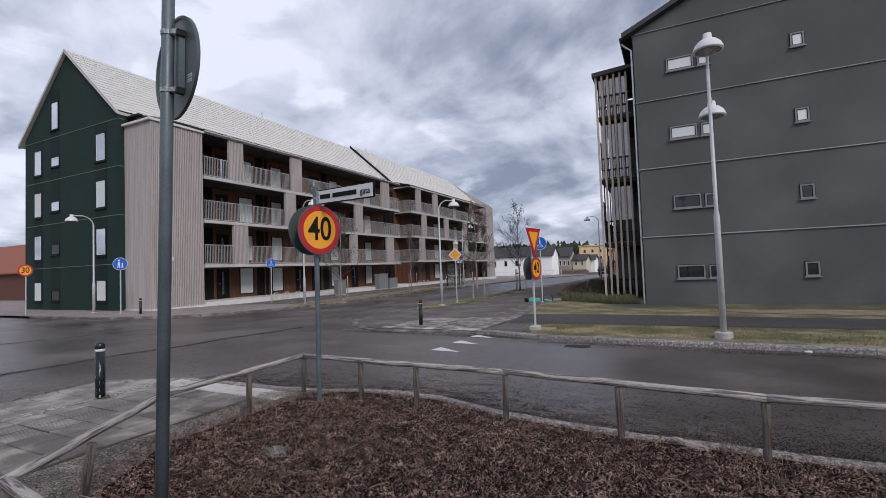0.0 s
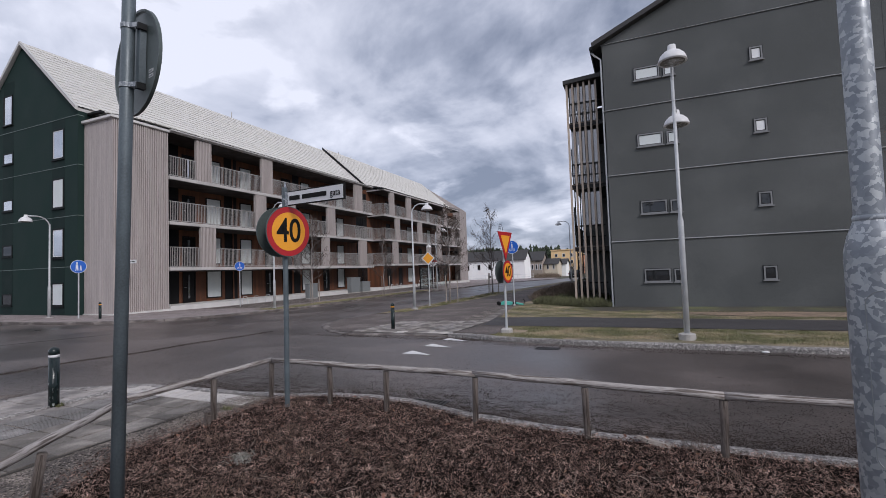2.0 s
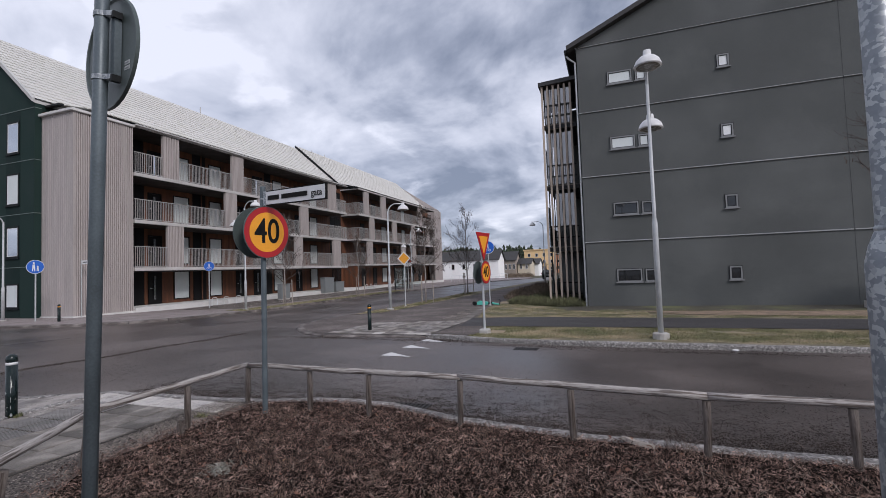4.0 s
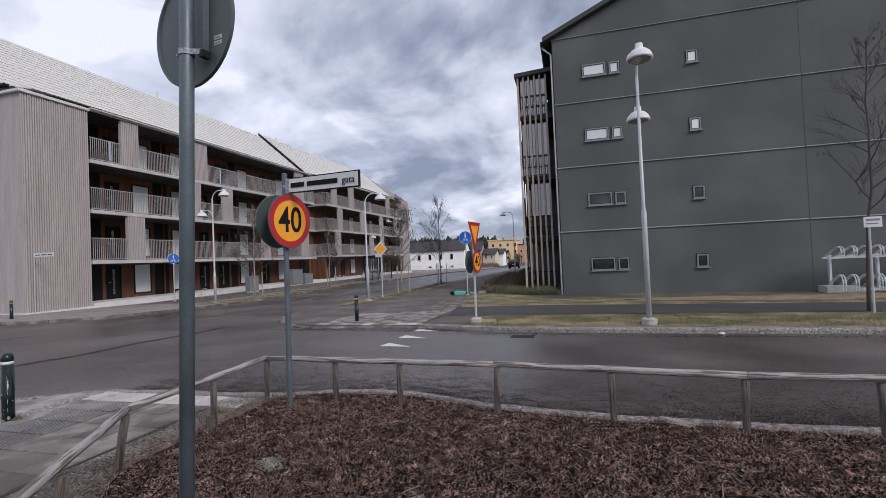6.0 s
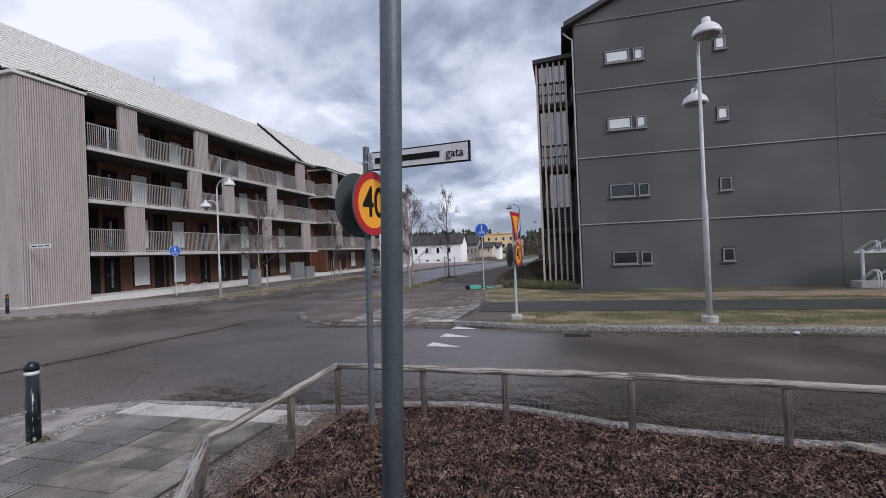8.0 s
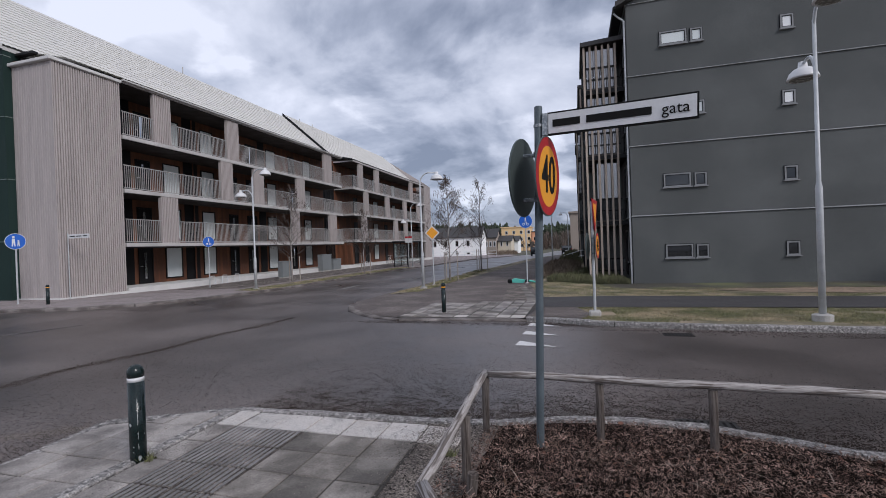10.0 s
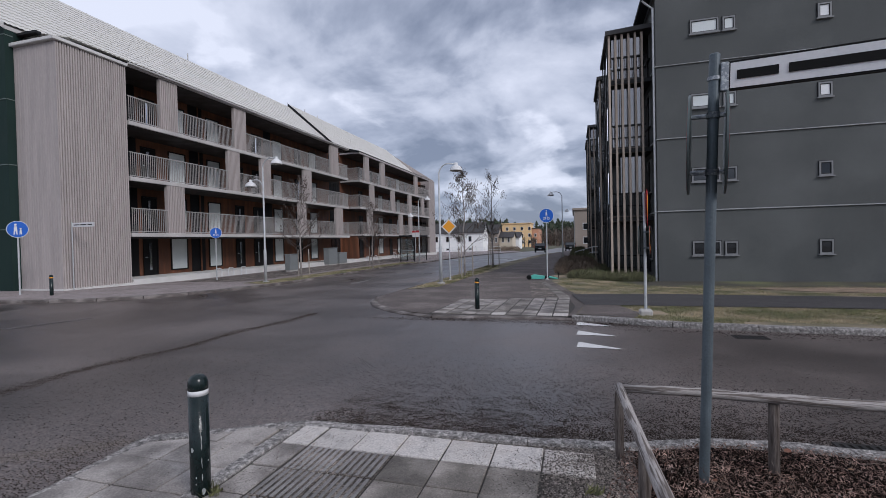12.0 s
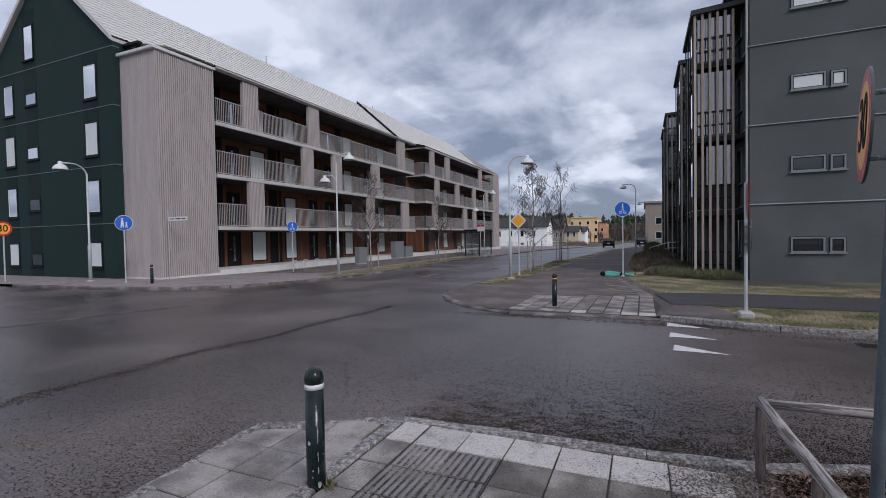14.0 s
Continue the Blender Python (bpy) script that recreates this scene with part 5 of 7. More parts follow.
street_lamp(-4.6, 66, 1.6, ((-0.95, 0.1, 5.6),), "far grey street lamp along the path")

# galvanised lamp post close by
g = level(1.4) + KERB
near_post = thing("street_lamp", "galvanised steel lamp post with a service hatch", "street lamp", "street lamps", (0.58, 1.845, g))
part("pole", lathe(bmesh.new(), [(0.054, -0.1), (0.054, 1.545), (0.053, 1.565), (0.045, 1.60), (0.0335, 1.632), (0.031, 1.64), (0.030, 1.66), (0.0285, 5.2)], 48), "galvanised", near_post, "mottled galvanised tube", smooth=True)
part("weld_ring", lathe(bmesh.new(), [(0.0305, 1.634), (0.033, 1.638), (0.033, 1.646), (0.0305, 1.65)], 40), "galvanised", near_post, smooth=True)
bm = bmesh.new()
ctr = math.atan2(-1.38, -0.5) + 0.25
hatch = []
for i in range(33):
    t = 2 * math.pi * i / 32
    u, v = 0.033 * math.cos(t), 0.033 * math.sin(t)
    v += 0.34 if math.sin(t) > 0 else 0.0
    a = ctr + u / 0.054
    hatch.append((0.0542 * math.cos(a), 0.0542 * math.sin(a), 1.10 + v))
tube(bm, hatch, 0.0011, 5)
part("hatch_seam", bm, "cabinet", near_post, "thin seam of the hatch")

# ---- bollards ----


def bollard(x, y, height, r, label, band="sign_white", scuffed=False):
    g = level(y) + KERB - 0.03
    b = thing("bollard", label, "bollard", "bollards", (x, y, g))
    part("body", lathe(bmesh.new(), [(r, -0.15), (r, height - 0.128)], 24), "bollard", b, smooth=True)
    part("band", lathe(bmesh.new(), [(r * 1.01, height - 0.128), (r * 1.01, height - 0.095)], 24), band, b, "reflective band", smooth=True)
    part("cap", lathe(bmesh.new(), [(r * 1.01, height - 0.095), (r * 1.02, height - 0.06), (r * 0.97, height - 0.042), (r * 0.85, height - 0.024), (r * 0.62, height - 0.0095), (r * 0.32, height - 0.002), (r * 0.05, height)], 24), "bollard", b, "domed cap", smooth=True)
    if scuffed:
        rnd = random.Random(4)
        a0 = math.atan2(-2.4, 1.9) + 0.25
        for i0, i1 in ((0, 13), (16, 20), (22, 25)):
            bm = bmesh.new()
            edge = []
            for i in range(i0, i1 + 1):
                w = rnd.uniform(0.02, 0.06) if i0 < i < i1 else 0.01
                a = a0 + rnd.uniform(-0.03, 0.03)
                edge.append([bm.verts.new((r * 1.008 * math.cos(a + s * w), r * 1.008 * math.sin(a + s * w), height - 0.25 - i * 0.016)) for s in (-1, 1)])
            for u, v in zip(edge, edge[1:]):
                bm.faces.new((u[0], u[1], v[1], v[0]))
            part("scuff", bm, "scratch", b, "scraped bare streak")
        for da, z, s in ((0.10, 0.06, 0.016), (-0.55, 0.15, 0.005), (-0.6, 0.11, 0.005), (-0.95, 0.32, 0.012), (0.75, 0.24, 0.004)):
            bm = bmesh.new()
            rim = [(a0 + da + s / r * rnd.uniform(0.6, 1.1) * math.cos(j * 0.785), z + s * 1.3 * math.sin(j * 0.785)) for j in range(8)]
            bm.faces.new([bm.verts.new((r * 1.009 * math.cos(a), r * 1.009 * math.sin(a), h)) for a, h in rim])
            part("chip", bm, "scratch", b, "chipped paint spot")
    return b


bollard(-6.9, 3.95, 0.775, 0.058, "dark green steel bollard with white band and scraped paint", scuffed=True)
bollard(-6.99, 12.9, 0.76, 0.058, "dark green steel bollard with amber band", "sign_yellow")
bollard(-23.4, 14.1, 0.8, 0.06, "dark steel bollard by the balcony house", "sign_yellow")

# ---- wooden rail fence ----
fence = thing("rail_fence", "low weathered round-wood rail fence round the mulch bed", "fence", "", (-4.3, 4.95, level(5) + KERB))
FZ = level(5) + KERB
RAIL = [(9.0, 4.55), (5.0, 4.66), (2.75, 4.72), (0.62, 4.72), (-1.55, 4.94), (-4.35, 5.05), (-4.28, 3.18), (-3.3, 1.66), (-2.0, 1.5)]
rnd = random.Random(7)


def log(bm, a, b, r, n=12, wob=0.006):
    a, b = Vector(a), Vector(b)
    k = max(3, int((b - a).length / 0.25))
    pts = [a.lerp(b, i / k) + Vector((rnd.uniform(-wob, wob), rnd.uniform(-wob, wob), rnd.uniform(-wob, wob))) for i in range(k + 1)]
    return tube(bm, pts, [r * rnd.uniform(0.94, 1.05) for _ in pts], n)


for a, b in zip(RAIL, RAIL[1:]):
    bm = bmesh.new()
    d = (Vector(b) - Vector(a)).normalized() * 0.01
    log(bm, (0, 0, 0), ((Vector(b) - Vector(a)).length + 0.03, 0, 0), 0.031)
    r_ = part("rail", bm, "fence_wood", fence, smooth=True)
    ang = math.atan2(b[1] - a[1], b[0] - a[0])
    r_.matrix_local = Matrix.Translation((a[0] - 1.5 * d.x + 4.3, a[1] - 1.5 * d.y - 4.95, 0.595 - FZ + 0.02)) @ Matrix.Rotation(ang, 4, "Z")
for i, (x, y) in enumerate([(5.0, 4.66), (2.75, 4.72), (1.6, 4.72), (0.62, 4.73), (-0.44, 4.82), (-1.55, 4.94), (-2.62, 5.0), (-3.42, 5.04), (-4.35, 5.05), (-4.31, 4.15), (-4.28, 3.18), (-3.64, 2.25), (-3.3, 1.66), (-2.0, 1.5)]):
    bm = bmesh.new()
    log(bm, (0, 0, -0.12), (rnd.uniform(-0.015, 0.015), rnd.uniform(-0.015, 0.015), 0.575 - FZ), 0.031, 10, 0.003)
    p_ = part("post", bm, "post_wood", fence, smooth=True)
    lean_ = (0.15, 0.08) if (x, y) in ((-4.28, 3.18), (-3.64, 2.25)) else (0.0, 0.0)
    h_ = 0.575 - FZ
    p_.matrix_local = leaning(x + 4.3 - lean_[0] * h_, y - 4.95 - lean_[1] * h_, 0, *lean_)
stump = thing("post_stump", "short broken grey wooden post stump at the bed edge", "post stump", "", (-4.26, 4.02, FZ))
part("stump", log(bmesh.new(), (0, 0, -0.1), (0.02, -0.01, 0.14), 0.035, 10, 0.004), "post_wood", stump)


# ---- bare trees ----
def bare_tree(x, y, height, label, seed, r0=0.05, spread=0.5, leafy=0.0, group="street trees", start=0.22, stakes=0, lean=0.0, bark="birch"):
    g = level(y) + KERB
    t = thing("tree", label, "tree", group, (x, y, g))
    rr = random.Random(seed)
    bm = bmesh.new()
    n = 9
    pts = [Vector((0, 0, -0.1))]
    for i in range(1, n + 1):
        pts.append(Vector((lean * i / n + rr.uniform(-0.05, 0.05) * i / n * 2, rr.uniform(-0.05, 0.05) * i / n * 2, height * i / n)))
    rad = [r0 * (1 - 0.85 * i / n) + 0.006 for i in range(n + 1)]
    tube(bm, pts, rad, 8)
    part("trunk", bm, bark, t, "slim young trunk", smooth=True)
    bm = bmesh.new()
    tips = []

    def grow(p, d, length, r, depth):
        k = 4
        q = [p]
        for i in range(k):
            d = (d + Vector((rr.uniform(-0.16, 0.16), rr.uniform(-0.16, 0.16), rr.uniform(-0.05, 0.13)))).normalized()
            q.append(q[-1] + d * (length / k))
        tube(bm, q, [r * (1 - 0.7 * i / k) + 0.0025 for i in range(k + 1)], 4 if depth else 5)
        tips.append(q[-1])
        if depth >= 2:
            return
        for i in range(rr.randint(4, 6) if depth == 0 else rr.randint(2, 4)):
            s = q[rr.randint(1, k)]
            v = (d + Vector((rr.uniform(-0.9, 0.9), rr.uniform(-0.9, 0.9), rr.uniform(-0.3, 0.5)))).normalized()
            grow(s, v, length * rr.uniform(0.35, 0.6), r * 0.45, depth + 1)
            tips.append(s)

    for i in range(26):
        f = start + (1 - start) * (i + rr.random()) / 26
        j = min(int(f * n), n - 1)
        p = pts[j].lerp(pts[j + 1], f * n - j)
        a = rr.uniform(0, 6.283)
        up_ = 0.55 + 0.6 * f
        d = Vector((math.cos(a), math.sin(a), up_)).normalized()
        grow(p, d, height * spread * (1.05 - f) * rr.uniform(0.6, 1.0) + 0.25, 0.012 * (1.3 - f) + 0.003, 0)
    crown = part("crown", bm, "twig", t, "bare dark twigs")
    if leafy:
        vs, fs = [], []
        for p in tips:
            for _ in range(int(leafy) + (rr.random() < leafy % 1)):
                q = p + Vector((rr.uniform(-0.12, 0.12), rr.uniform(-0.12, 0.12), rr.uniform(-0.2, 0.05)))
                a, b = rr.uniform(0.01, 0.022), rr.uniform(0.04, 0.09)
                e = Vector((rr.uniform(-1, 1), rr.uniform(-1, 1), 0)).normalized() * a
                w = Vector((rr.uniform(-0.03, 0.03), rr.uniform(-0.03, 0.03), -b))
                i = len(vs)
                vs += [q - e, q + e, q + e * 0.6 + w, q - e * 0.6 + w]
                fs.append((i, i + 1, i + 2, i + 3))
        lv = quads(vs, fs, "foliage", "catkin")
        lv.parent = crown
        tagged(lv, "hanging catkins and dry leaves", kind="stuff")
    for i in range(stakes):
        a = i * 2.1 + 0.4
        st = thing("tree_stake", "pale wooden stake beside a young tree", "stake", "tree stakes", (x + 0.45 * math.cos(a), y + 0.45 * math.sin(a), g))
        part("stake", log(bmesh.new(), (0, 0, -0.1), (0, 0, 1.55), 0.03, 8, 0.003), "stake", st)
    return t


bare_tree(-20.0, 25.2, 5.6, "young bare birch with stakes by the balcony house", 3, 0.05, 0.42, 0.6, stakes=2)
bare_tree(-18.75, 32.4, 4.6, "young bare birch with stakes in the verge", 4, 0.045, 0.42, 0.6, stakes=2)
bare_tree(-10.3, 25.6, 5.4, "young birch with catkins in the verge", 5, 0.05, 0.36, 2.0, stakes=3)
bare_tree(-10.15, 33.6, 6.4, "bare young birch in the verge by the road", 6, 0.055, 0.36, 1.0, stakes=3)
bare_tree(6.15, 13.72, 6.6, "slim bare tree beside the footpath", 8, 0.04, 0.34, 0.2, start=0.36, lean=0.35, bark="twig")
g = level(13.5) + KERB
tag_sign = thing("sign_post", "slim grey post with small white notice plate", "sign", "", (6.12, 13.45, g))
pole(tag_sign, 2.2 - g, 0.025, "lamp_grey")
nt = part("plate", boxes(((-0.12, -0.045, 2.02 - g), (0.24, -0.03, 2.27 - g))), "sign_white", tag_sign, "white notice plate")
part("notice_bars", boxes(((-0.08, -0.048, 2.17 - g), (0.2, -0.046, 2.22 - g)), ((-0.08, -0.048, 2.09 - g), (0.16, -0.046, 2.12 - g))), "cabinet", nt, "plain grey bars")

# ---- bicycle rack by the anthracite house ----
g = level(22.3) + KERB - 0.012 - fall(9, 22.3)
rack = thing("bicycle_rack", "two-tier galvanised bicycle rack beside the anthracite wall", "bicycle rack", "", (9.25, 22.3, g))
for i in range(3):
    part("upright", boxes(((0.22 + i * 0.85 * 1.9, 0.3, 0.0), (0.30 + i * 0.85 * 1.9, 0.42, 1.5))), "rack", rack)
part("beam", boxes(((0.1, 0.1, 1.36), (5.2, 0.2, 1.42)), ((0.1, 0.55, 1.36), (5.2, 0.65, 1.42)), ((0.1, -0.5, 0.1), (5.2, -0.42, 0.15)), ((0.1, 0.4, 0.1), (5.2, 0.48, 0.15))), "rack", rack)
for i in range(12):
    x = 0.15 + i * 0.42
    for z, hgt, nm in ((0.12, 0.62, "lower_hoop"), (1.43, 0.42, "upper_hoop")):
        bm = bmesh.new()
        tube(bm, [(x, -0.75, z), (x, -0.78, z + hgt * 0.5), (x, -0.72, z + hgt * 0.85), (x, -0.58, z + hgt), (x, -0.42, z + hgt * 0.97), (x + 0.05, 0.1, z + hgt * 0.6), (x + 0.05, 0.7, z)], 0.021, 6)
        tube(bm, [(x + 0.09, -0.75, z), (x + 0.09, -0.78, z + hgt * 0.5), (x + 0.09, -0.72, z + hgt * 0.85), (x + 0.09, -0.58, z + hgt), (x + 0.09, -0.42, z + hgt * 0.97), (x + 0.14, 0.1, z + hgt * 0.6), (x + 0.14, 0.7, z)], 0.021, 6)
        for yy in (-0.3, 0.25):
            box(bm, (x - 0.02, yy, z + 0.02), (x + 0.16, yy + 0.05, z + 0.06))
        part(nm, bm, "rack", rack)
block = thing("concrete_block", "low pale concrete block at the end of the bicycle rack", "concrete block", "", (9.05, 22.0, g))
part("block", prism(bmesh.new(), [(-0.1, -0.3, -0.2), (1.1, -0.3, -0.2), (1.2, -0.3, 0.06), (1.0, -0.3, 0.28), (-0.1, -0.3, 0.3)], (0, 0.7, 0)), "concrete_foot", block)

# ---- electric scooter lying on its side ----
g = level(23.4) + LOW
scooter = thing("electric_scooter", "mint green electric scooter lying on its side by the hedge", "scooter", "", (-6.0, 23.4, g))
part("deck", prism(bmesh.new(), [(-0.62, 0.12, 0.04), (-0.05, 0.0, 0.02), (0.0, 0.0, 0.08), (-0.06, 0.05, 0.17), (-0.5, 0.16, 0.22), (-0.62, 0.16, 0.17)], (0.02, 0.09, 0.02)), "mint", scooter, "mint green deck")
part("stem", tube(bmesh.new(), [(-0.08, 0.08, 0.1), (0.1, 0.05, 0.15), (0.62, -0.1, 0.05)], 0.05, 8), "mint", scooter, "mint green stem")
part("handlebar", tube(bmesh.new(), [(0.62, -0.1, 0.03), (0.66, -0.05, 0.26), (0.6, -0.12, 0.34)], 0.02, 8), "rubber", scooter, "black handlebar")
for x in (-0.70, 0.14):
    w = part("wheel", lathe(bmesh.new(), [(0.08, -0.03), (0.115, -0.02), (0.115, 0.02), (0.08, 0.03)], 16, (x, 0.02, 0.11), (0.1, 0.9, 0.4)), "rubber", scooter, "black wheel")


# ---- clipped and wild shrubs ----
def shrub_mass(name, label, x0, x1, y0, y1, height, mat, count, seed, size=0.06, base=None):
    rr = random.Random(seed)
    vs, fs = [], []
    for _ in range(count):
        x, y = rr.uniform(x0, x1), rr.uniform(y0, y1)
        n = noise.noise((x * 0.9, y * 0.9, seed)) * 0.35 + 0.75
        ex = min(x - x0, x1 - x, y - y0, y1 - y)
        top = height * n * min(1, 0.45 + ex * 1.2)
        z = level(y) + (KERB if base is None else base - (fall(x, y) * 0.5)) + top * (rr.random() ** 0.6)
        d = Vector((rr.uniform(-1, 1), rr.uniform(-1, 1), rr.uniform(0.1, 1.6))).normalized()
        s = d.orthogonal().normalized() * rr.uniform(0.006, 0.022)
        q = Vector((x, y, z))
        i = len(vs)
        L = rr.uniform(0.5, 1.4) * size * 2
        vs += [q - s, q + s, q + d * L + s * 0.4, q + d * L - s * 0.4]
        fs.append((i, i + 1, i + 2, i + 3))
    ob = quads(vs, fs, name, mat)
    return tagged(ob, label, "shrubs", "", "stuff")


shrub_mass("hedge", "bare brown winter hedge beside the path", -5.6, -3.4, 25.6, 38, 0.5, "hedge", 16000, 1, 0.12)
shrub_mass("shrub_bed", "low dark shrubs by the balcony tower", -4.4, -1.6, 24.3, 30, 0.55, "juniper", 9000, 2, 0.10, -0.02)
shrub_mass("tall_grass", "dry grass at the foot of the anthracite wall", -4.9, -1.3, 23.4, 24.8, 0.42, "juniper", 8000, 3, 0.10, -0.02)
shrub_mass("dark_hedge", "dark evergreen hedge along the path", -4.9, -3.2, 38, 62, 0.8, "juniper", 12000, 5, 0.14)
shrub_mass("far_hedge", "low brown hedge across the road", -21.5, -16, 100, 104, 1.1, "hedge", 3000, 6, 0.2)
stones = thing("stone_heap", "pale stones heaped by the balcony tower", "stones", "", (-3.9, 24.9, level(24) + 0.05))
for i, (x, y, s) in enumerate(((0, 0, 0.3), (0.4, 0.2, 0.22), (-0.1, 0.5, 0.25))):
    bm = bmesh.new()
    bmesh.ops.create_icosphere(bm, subdivisions=2, radius=s)
    for v in bm.verts:
        v.co *= 1 + 0.25 * noise.noise(v.co * 5 + Vector((i, 0, 0)))
        v.co = Vector((v.co.x + x, v.co.y + y, v.co.z * 0.7 + 0.08))
    part("stone", bm, "concrete_foot", stones)

# ---- things along the balcony house ----
g = level(29) + KERB
for x, y, w, d, h in ((-23.4, 29.3, 1.0, 0.4, 1.15), (-25.0, 37.4, 1.5, 0.5, 1.45), (-25.0, 39.2, 1.4, 0.5, 1.0)):
    c_ = thing("utility_cabinet", "grey metal utility cabinet on concrete base", "utility cabinet", "cabinets", (x, y, g))
    part("body", boxes(((-d / 2, -w / 2, 0.1), (d / 2, w / 2, h)), bevel=0.015), "cabinet", c_)
    part("lid", boxes(((-d / 2 - 0.03, -w / 2 - 0.03, h), (d / 2 + 0.03, w / 2 + 0.03, h + 0.05)), bevel=0.01), "cabinet", c_)
    part("base", boxes(((-d / 2 + 0.02, -w / 2 + 0.02, -0.05), (d / 2 - 0.02, w / 2 - 0.02, 0.1))), "concrete_foot", c_)
    part("door", boxes(((d / 2, -w / 2 + 0.05, 0.15), (d / 2 + 0.012, -0.01, h - 0.06))), "cabinet", c_)
for y in (24.2, 25.2, 26.3, 44.6, 45.6, 46.6):
    hoop = thing("cycle_hoop", "pale steel cycle hoop in the gravel strip", "cycle stand", "cycle hoops", (-24.9, y, g))
    part("hoop", tube(bmesh.new(), [(0, -0.22, -0.05), (0, -0.22, 0.42), (0, -0.15, 0.52), (0, 0.15, 0.52), (0, 0.22, 0.42), (0, 0.22, -0.05)], 0.024, 8), "rack", hoop)

# bicycles
for bx, by in ((-24.2, 50.2), (-24.0, 51.4)):
    b_ = thing("bicycle", "parked bicycle by the balcony house", "bicycle", "bicycles", (bx, by, g), 90)
    for x in (-0.52, 0.52):
        bm = bmesh.new()
        tube(bm, [(x + 0.33 * math.cos(i * 0.3927), 0, 0.34 + 0.33 * math.sin(i * 0.3927)) for i in range(17)], 0.018, 5)
        for i in range(8):
            tube(bm, [(x, 0, 0.34), (x + 0.32 * math.cos(i * 0.785), 0, 0.34 + 0.32 * math.sin(i * 0.785))], 0.004, 3)
        part("wheel", bm, "rubber", b_)
    bm = bmesh.new()
    for p in ([(-0.52, 0, 0.34), (-0.1, 0, 0.32), (-0.2, 0, 0.8), (-0.52, 0, 0.34)], [(-0.1, 0, 0.32), (0.38, 0, 0.72), (-0.18, 0, 0.74)], [(0.52, 0, 0.34), (0.36, 0, 0.95)]):
        tube(bm, p, 0.02, 6)
    part("frame", bm, "rack", b_)
    part("saddle", boxes(((-0.32, -0.06, 0.86), (-0.08, 0.06, 0.92)), bevel=0.02), "rubber", b_)
    part("handlebar", tube(bmesh.new(), [(0.25, -0.28, 1.0), (0.38, -0.1, 1.02), (0.38, 0.1, 1.02), (0.25, 0.28, 1.0)], 0.014, 6), "rack", b_)

# bus shelter
g = level(44) + KERB
shelter = thing("bus_shelter", "black-framed glass bus shelter beside the road", "bus shelter", "", (-19.6, 44.5, g))
part("roof", boxes(((-1.1, -1.9, 2.35), (0.6, 1.9, 2.5)), bevel=0.03), "black_metal", shelter)
for x, y in ((-0.95, -1.8), (-0.95, 1.8), (0.45, -1.8), (0.45, 1.8), (-0.95, 0)):
    part("post", boxes(((x - 0.04, y - 0.04, -0.05), (x + 0.04, y + 0.04, 2.35))), "black_metal", shelter)
for a, b in (((-0.96, -1.75, 0.2), (-0.94, -0.05, 2.2)), ((-0.96, 0.05, 0.2), (-0.94, 1.75, 2.2)), ((-0.9, -1.81, 0.2), (0.4, -1.79, 2.2)), ((-0.9, 1.79, 0.2), (0.4, 1.81, 2.2))):
    part("pane", boxes((a, b)), "glass_shelter", shelter, "clear pane")
part("rail", boxes(((-0.92, -1.78, 1.0), (0.42, -1.76, 1.06)), ((-0.93, -1.75, 1.0), (-0.91, 1.75, 1.06))), "lamp_grey", shelter)
part("bench", boxes(((-0.9, -1.0, 0.45), (-0.5, 1.0, 0.5))), "brown_wood", shelter)
bus_sign = thing("bus_stop_sign", "white and red bus stop plate on pole", "road sign", "road signs", (-18.9, 42.3, g))
pole(bus_sign, 3.0, 0.03, "lamp_grey")
bp = part("plate", boxes(((-0.3, -0.02, 2.3), (0.4, 0.02, 2.9))), "sign_white", bus_sign, "white plate")
part("stripe", boxes(((-0.3, -0.024, 2.72), (0.4, -0.021, 2.9))), "sign_red", bp, "red stripe")


# ---- car far down the road ----
g = level(84)
car = thing("car", "dark grey estate car on the far carriageway", "car", "cars", (-10.4, 84, g), 3)
prof = [(-2.3, 0.35), (2.3, 0.35), (2.35, 0.75), (2.1, 0.95), (1.0, 1.05), (0.3, 1.55), (-1.6, 1.62), (-2.2, 1.1), (-2.35, 0.9)]
bm = prism(bmesh.new(), [(-0.92, y, z) for y, z in prof], (1.84, 0, 0))
bmesh.ops.bevel(bm, geom=bm.edges[:], offset=0.06, segments=2, affect="EDGES")
part("body", bm, "car_paint", car, "dark metallic body", smooth=False)
part("rear_window", prism(bmesh.new(), [(-0.7, -1.72, 1.56), (0.7, -1.72, 1.56), (0.8, -2.2, 1.14), (-0.8, -2.2, 1.14)], (0, -0.03, 0.03)), "glass_dark", car)
for x in (-0.93, 0.93):
    part("side_window", prism(bmesh.new(), [(x, 0.75, 1.1), (x, 0.28, 1.48), (x, -1.5, 1.54), (x, -1.9, 1.12)], (math.copysign(0.012, x), 0, 0)), "glass_dark", car)
    part("tail_light", boxes(((x - 0.12, -2.36, 0.9), (x + 0.02, -2.28, 1.08))), "lens_red", car, "red tail light")
    for y in (-1.4, 1.4):
        w = part("wheel", lathe(bmesh.new(), [(0.33, -0.11), (0.34, -0.08), (0.34, 0.08), (0.33, 0.11)], 20, (math.copysign(0.82, x), y, 0.34), (1, 0, 0)), "rubber", car, "black tyre")
        part("rim", lathe(bmesh.new(), [(0.2, -0.12), (0.2, 0.12)], 14, (math.copysign(0.82, x), y, 0.34), (1, 0, 0)), "rack", w)
